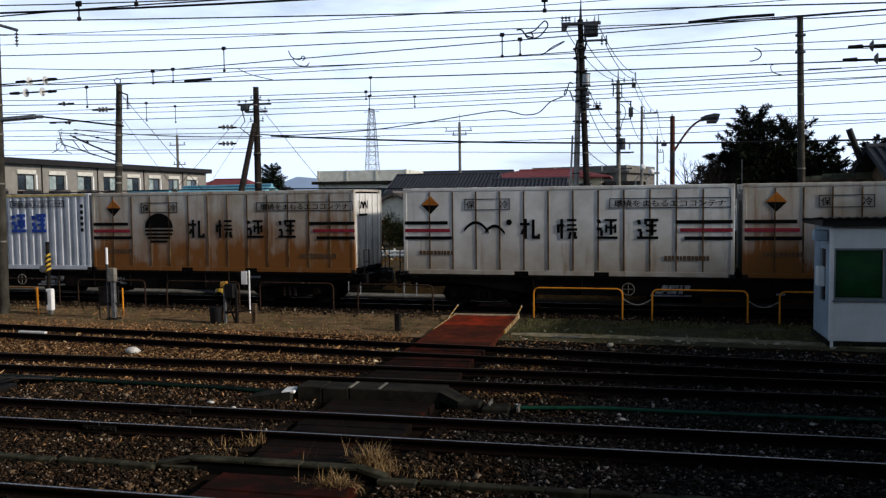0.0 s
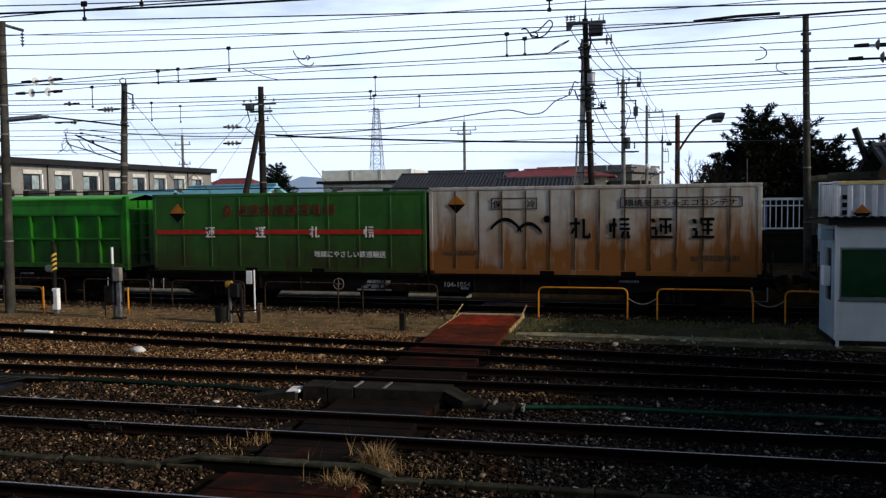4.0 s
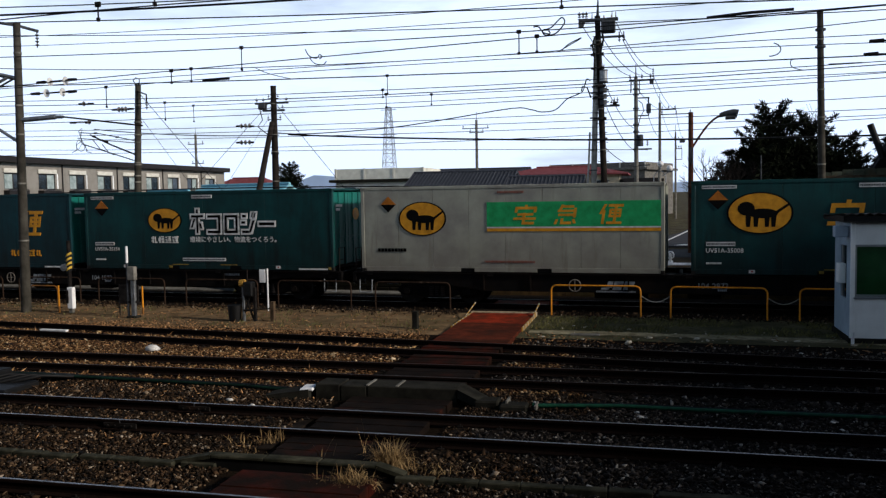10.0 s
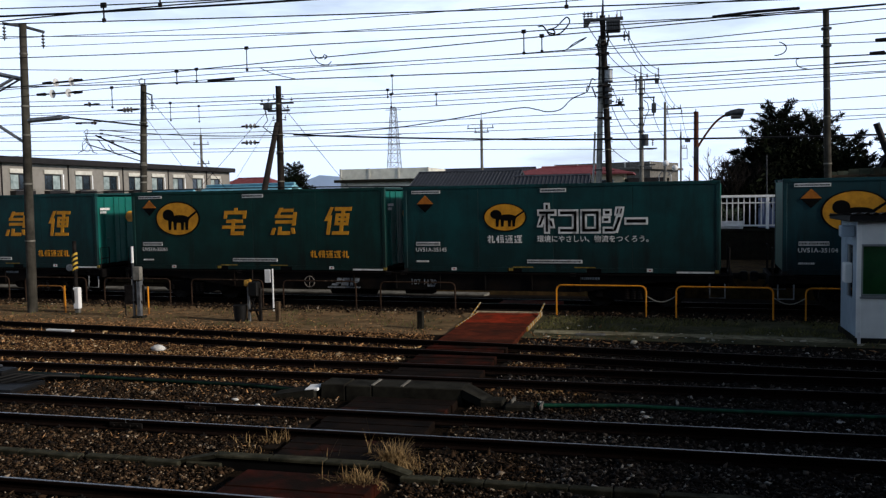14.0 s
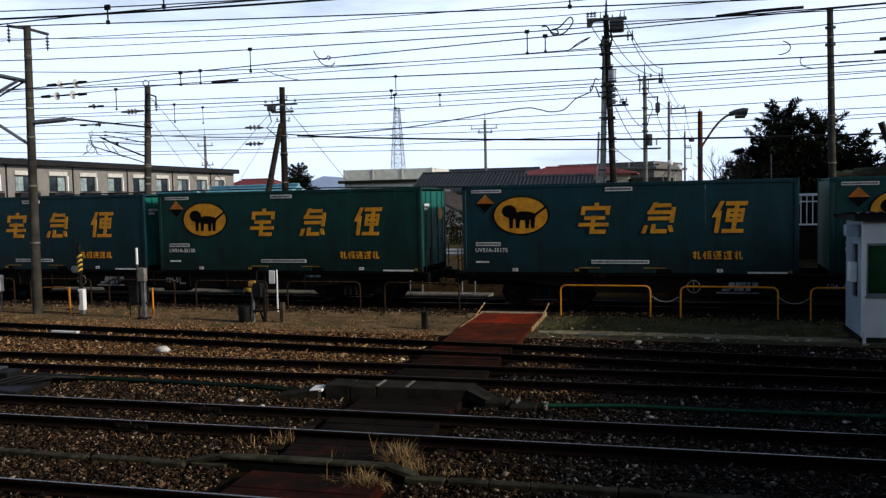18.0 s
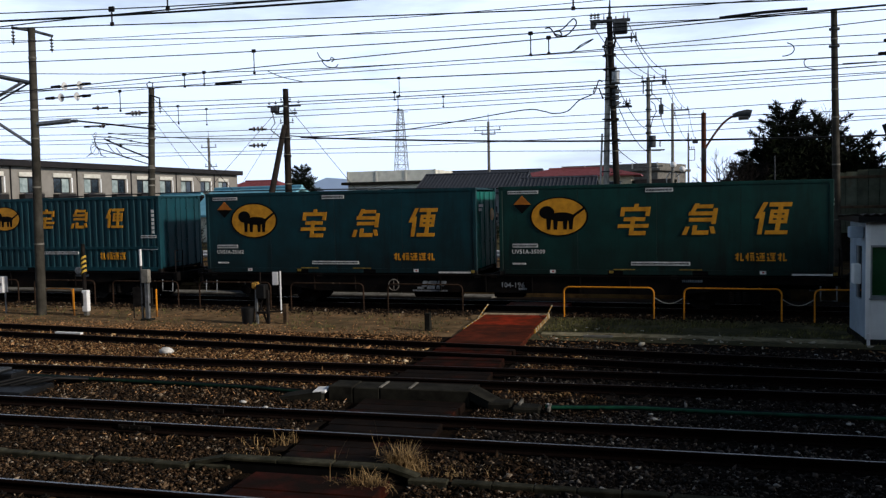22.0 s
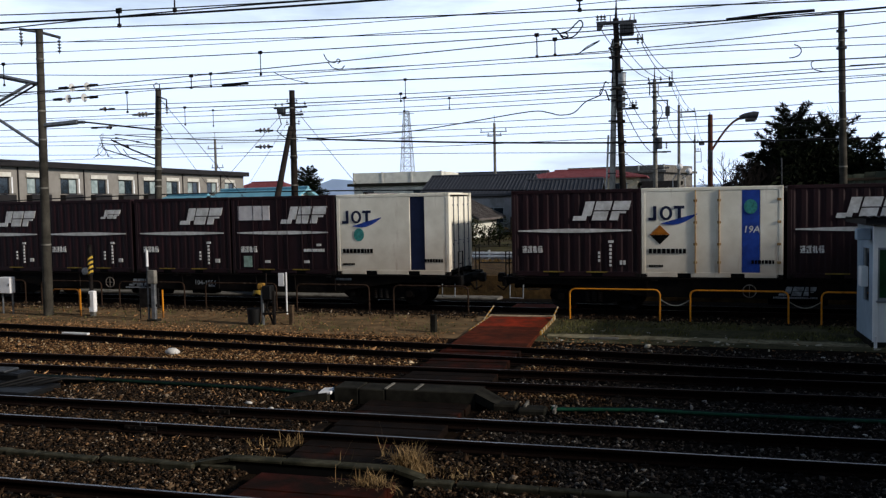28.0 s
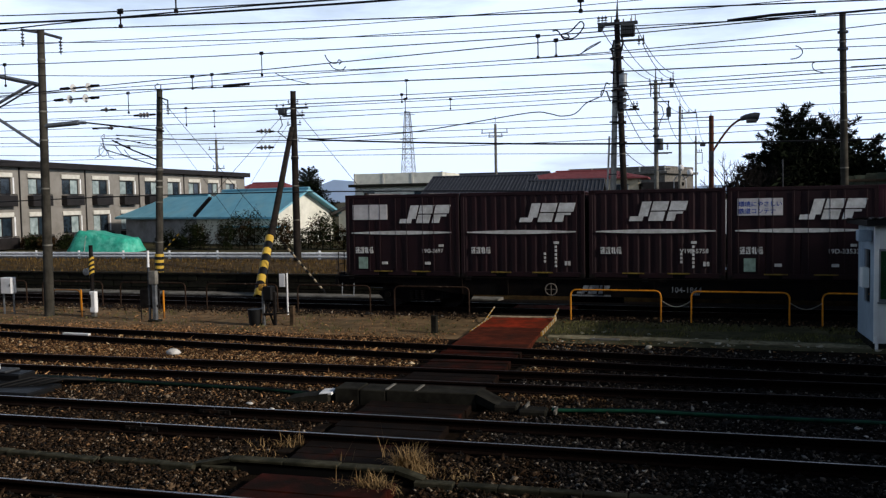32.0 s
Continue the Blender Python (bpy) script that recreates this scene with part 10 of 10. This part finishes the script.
# jumper loops
for dep, pts in ((-6.1, ((-7.56, 6.71), (-7.49, 6.58), (-7.38, 6.51), (-7.26, 6.5), (-7.21, 6.57), (-7.14, 6.52), (-7.21, 6.47))),
                 (-4, ((-8.44, 6.87), (-8.3, 6.73), (-8.08, 6.69), (-7.98, 6.77), (-8.08, 6.67))),
                 (1.2, ((-12.87, 7.6), (-12.51, 7.43), (-12.1, 7.3), (-11.62, 7.18))),
                 (12.1, ((-29.0, 6.75), (-28.84, 6.29), (-29.11, 5.92), (-29.39, 5.82))),
                 (12, ((-28.94, 6.4), (-28.6, 6.05), (-28.41, 5.78))),
                 (-9, ((-1.68, 6.27), (-1.59, 6.27), (-1.5, 6.16), (-1.38, 6.13), (-1.43, 6.21), (-1.52, 6.19), (-1.46, 6.11), (-1.28, 6.13), (-1.14, 6.27), (-1.12, 6.35), (-1.17, 6.4), (-1.25, 6.34), (-1.36, 6.24), (-1.5, 6.2))),
                 (-4, ((-2.03, 6.63), (-1.91, 6.68), (-1.75, 6.8), (-1.47, 6.92), (-1.54, 6.87), (-1.78, 6.75), (-1.97, 6.65))),
                 (1.6, ((3.91, 6.94), (3.68, 6.91), (3.66, 6.79), (3.74, 6.69), (3.91, 6.63), (4.01, 6.61))),
                 (-3.5, ((2.8, 6.6), (2.91, 6.54), (2.95, 6.44), (2.89, 6.35), (2.77, 6.31), (2.7, 6.31))),
                 (12.1, ((-29.08, 6.79), (-28.82, 6.98), (-28.92, 6.55), (-29.18, 6.27), (-29.16, 5.99), (-28.92, 5.83), (-28.71, 5.97), (-28.76, 6.26), (-28.95, 6.5)))):
    solid("jumper_loop", Mesh().tube(smooth([along(s, dep, z).translation for s, z in pts]), 0.012, 6), M["wire"], "small black jumper loop between wires", "wire", "jumper loops")
riser = [(-17.81, 6.44), (-16.05, 6.32), (-12.09, 6.45), (-9.37, 6.73), (-6.19, 7.12), (-5.30, 7.03), (-4.85, 6.91), (-4.22, 6.98), (-3.72, 7.42), (-3.28, 7.60), (-3.03, 7.73), (-2.91, 8.07), (-2.83, 8.26), (-2.69, 8.18)]
solid("overhead_cable", Mesh().tube(smooth([Vector((x, 37.9, z)) for x, z in riser]), 0.024, 6), M["wire"], "thick black cable that sags up to the transformer pole", "cable", "overhead wires")
# service lines between the street poles
for (a, b) in (((-3.1, 38.2, 10.7), (-1.3, 50, 9.9)), ((-2.2, 38.2, 10.1), (-0.6, 50, 9.9)), ((-1.3, 38.2, 9.9), (-0.05, 50, 9.9)), ((-1.6, 38.2, 10.7), (-0.05, 50, 10.2)), ((-2.1, 38.2, 8.1), (-1.0, 50, 6.9)), ((-2.0, 38.2, 7.0), (-0.9, 50, 5.6)), ((-2.2, 38.2, 5.4), (-0.3, 50, 4.8)),
               ((-1.3, 50, 9.8), (0.6, 75, 10.3)), ((-0.2, 50, 9.8), (1.2, 75, 10.3)), ((0.0, 50, 9.8), (1.75, 75, 10.3)), ((-0.3, 50, 7.6), (0.6, 75, 8.0)), ((0.6, 75, 10.2), (2.0, 92, 8.8)), ((1.8, 75, 10.2), (2.9, 92, 8.8)), ((2.9, 75, 9.8), (1.7, 42, 6.8))):
    a, b = Vector(a), Vector(b)
    solid("service_wire", Mesh().tube([a.lerp(b, q / 8) - Vector((0, 0, 1.6 * (q / 8) * (1 - q / 8))) for q in range(9)], 0.018, 5, False), M["wire"], "thin service wire between street poles", "wire", "service wires")
for a, b in (((-20.25, 30.5, 6.85), (-14.4, 30.0, -0.3)), ((-17.6, 37, 7.0), (-22.2, 36.6, 0.45))):
    solid("stay_wire", Mesh().tube([a, b], 0.008, 5), M["wire"], "thin slanting stay wire", "wire", "stay wires")

# fittings on the wires near the road pole
solid("wire_splice", Mesh().tube([(1.03, 18.0, 6.74), (1.85, 18.0, 6.79), (2.66, 18.0, 6.80)], 0.03, 8), M["wire"], "thick dark splice on an overhead wire", "wire", "wire fittings")
solid("wire_splice", Mesh().tube([(-11.31, 20.0, 6.35), (-10.56, 20.0, 6.36)], 0.03, 8), M["wire"], "thick dark splice on an overhead wire", "wire", "wire fittings")
reg = thing("register_arm", "dark steel register arm with hanging loops on the road pole", "bracket", m=pose(0, 0, 0))
part("main_tube", Mesh().tube([(-20.40, 30.5, 5.15), (-21.47, 30.5, 5.56), (-22.45, 30.5, 6.00)], 0.032, 8), M["iron"], reg)
part("top_tube", Mesh().tube([(-20.36, 30.5, 5.70), (-21.97, 30.5, 6.03), (-22.97, 30.5, 6.11)], 0.018, 6), M["iron"], reg)
part("loop", Mesh().tube([(-22.92, 30.5, 6.08), (-22.88, 30.5, 5.74), (-23.10, 30.5, 5.63), (-23.11, 30.5, 5.42), (-23.33, 30.5, 5.29)], 0.014, 6), M["wire"], reg)
part("loop", Mesh().tube([(-22.88, 30.5, 5.74), (-22.68, 30.5, 5.55), (-22.64, 30.5, 5.32), (-22.42, 30.5, 5.27)], 0.014, 6), M["wire"], reg)
for x, z in ((-22.26, 5.92), (-21.93, 5.77), (-21.68, 5.69), (-21.19, 5.87), (-22.18, 6.06)):
    part("clamp", Mesh().cbox(x - 0.05, 30.43, z - 0.035, x + 0.05, 30.57, z + 0.035, 0.02), M["iron"], reg)
for x, z in ((-22.01, 5.32), (-21.6, 5.15)):
    part("drop_rod", Mesh().tube([(x - 0.3, 30.5, z + 0.45), (x, 30.5, z + 0.1), (x + 0.25, 30.5, z)], 0.018, 6), M["iron"], reg)


# seconds and metres that the train has gone
GONE = [
    (0, 0.0), (1, 8.03), (2, 16.06), (3, 24.08), (4, 32.09), (5, 40.09),
    (6, 48.08), (7, 56.04), (8, 64.0), (9, 71.95), (10, 79.9), (11, 87.85),
    (12, 95.81), (13, 103.77), (14, 111.74), (15, 119.72), (16, 127.7), (17, 135.69),
    (18, 143.7), (19, 151.73), (20, 159.77), (21, 167.85), (22, 175.98), (23, 184.16),
    (24, 192.38), (25, 200.67), (26, 209.04), (27, 217.47), (28, 225.99), (29, 234.6),
    (30, 243.33), (31, 252.18), (32, 261.15),
]



def motions():
    for ob, u, z in TRAIN:
        walk(ob, [(t, along(u + d, AXIS, z)) for t, d in GONE])
    # the wheelsets turn as they roll
    times = [k / 15 for k in range(481)]
    knots = np.array(GONE, dtype=float)
    spin = np.interp(times, knots[:, 0], knots[:, 1]) / 0.41
    for ob, x in WHEELS:
        walk(ob, [(t, Matrix.Translation((x, 0, 0.41)) @ Matrix.Rotation(a, 4, "Y")) for t, a in zip(times, spin)])


motions()
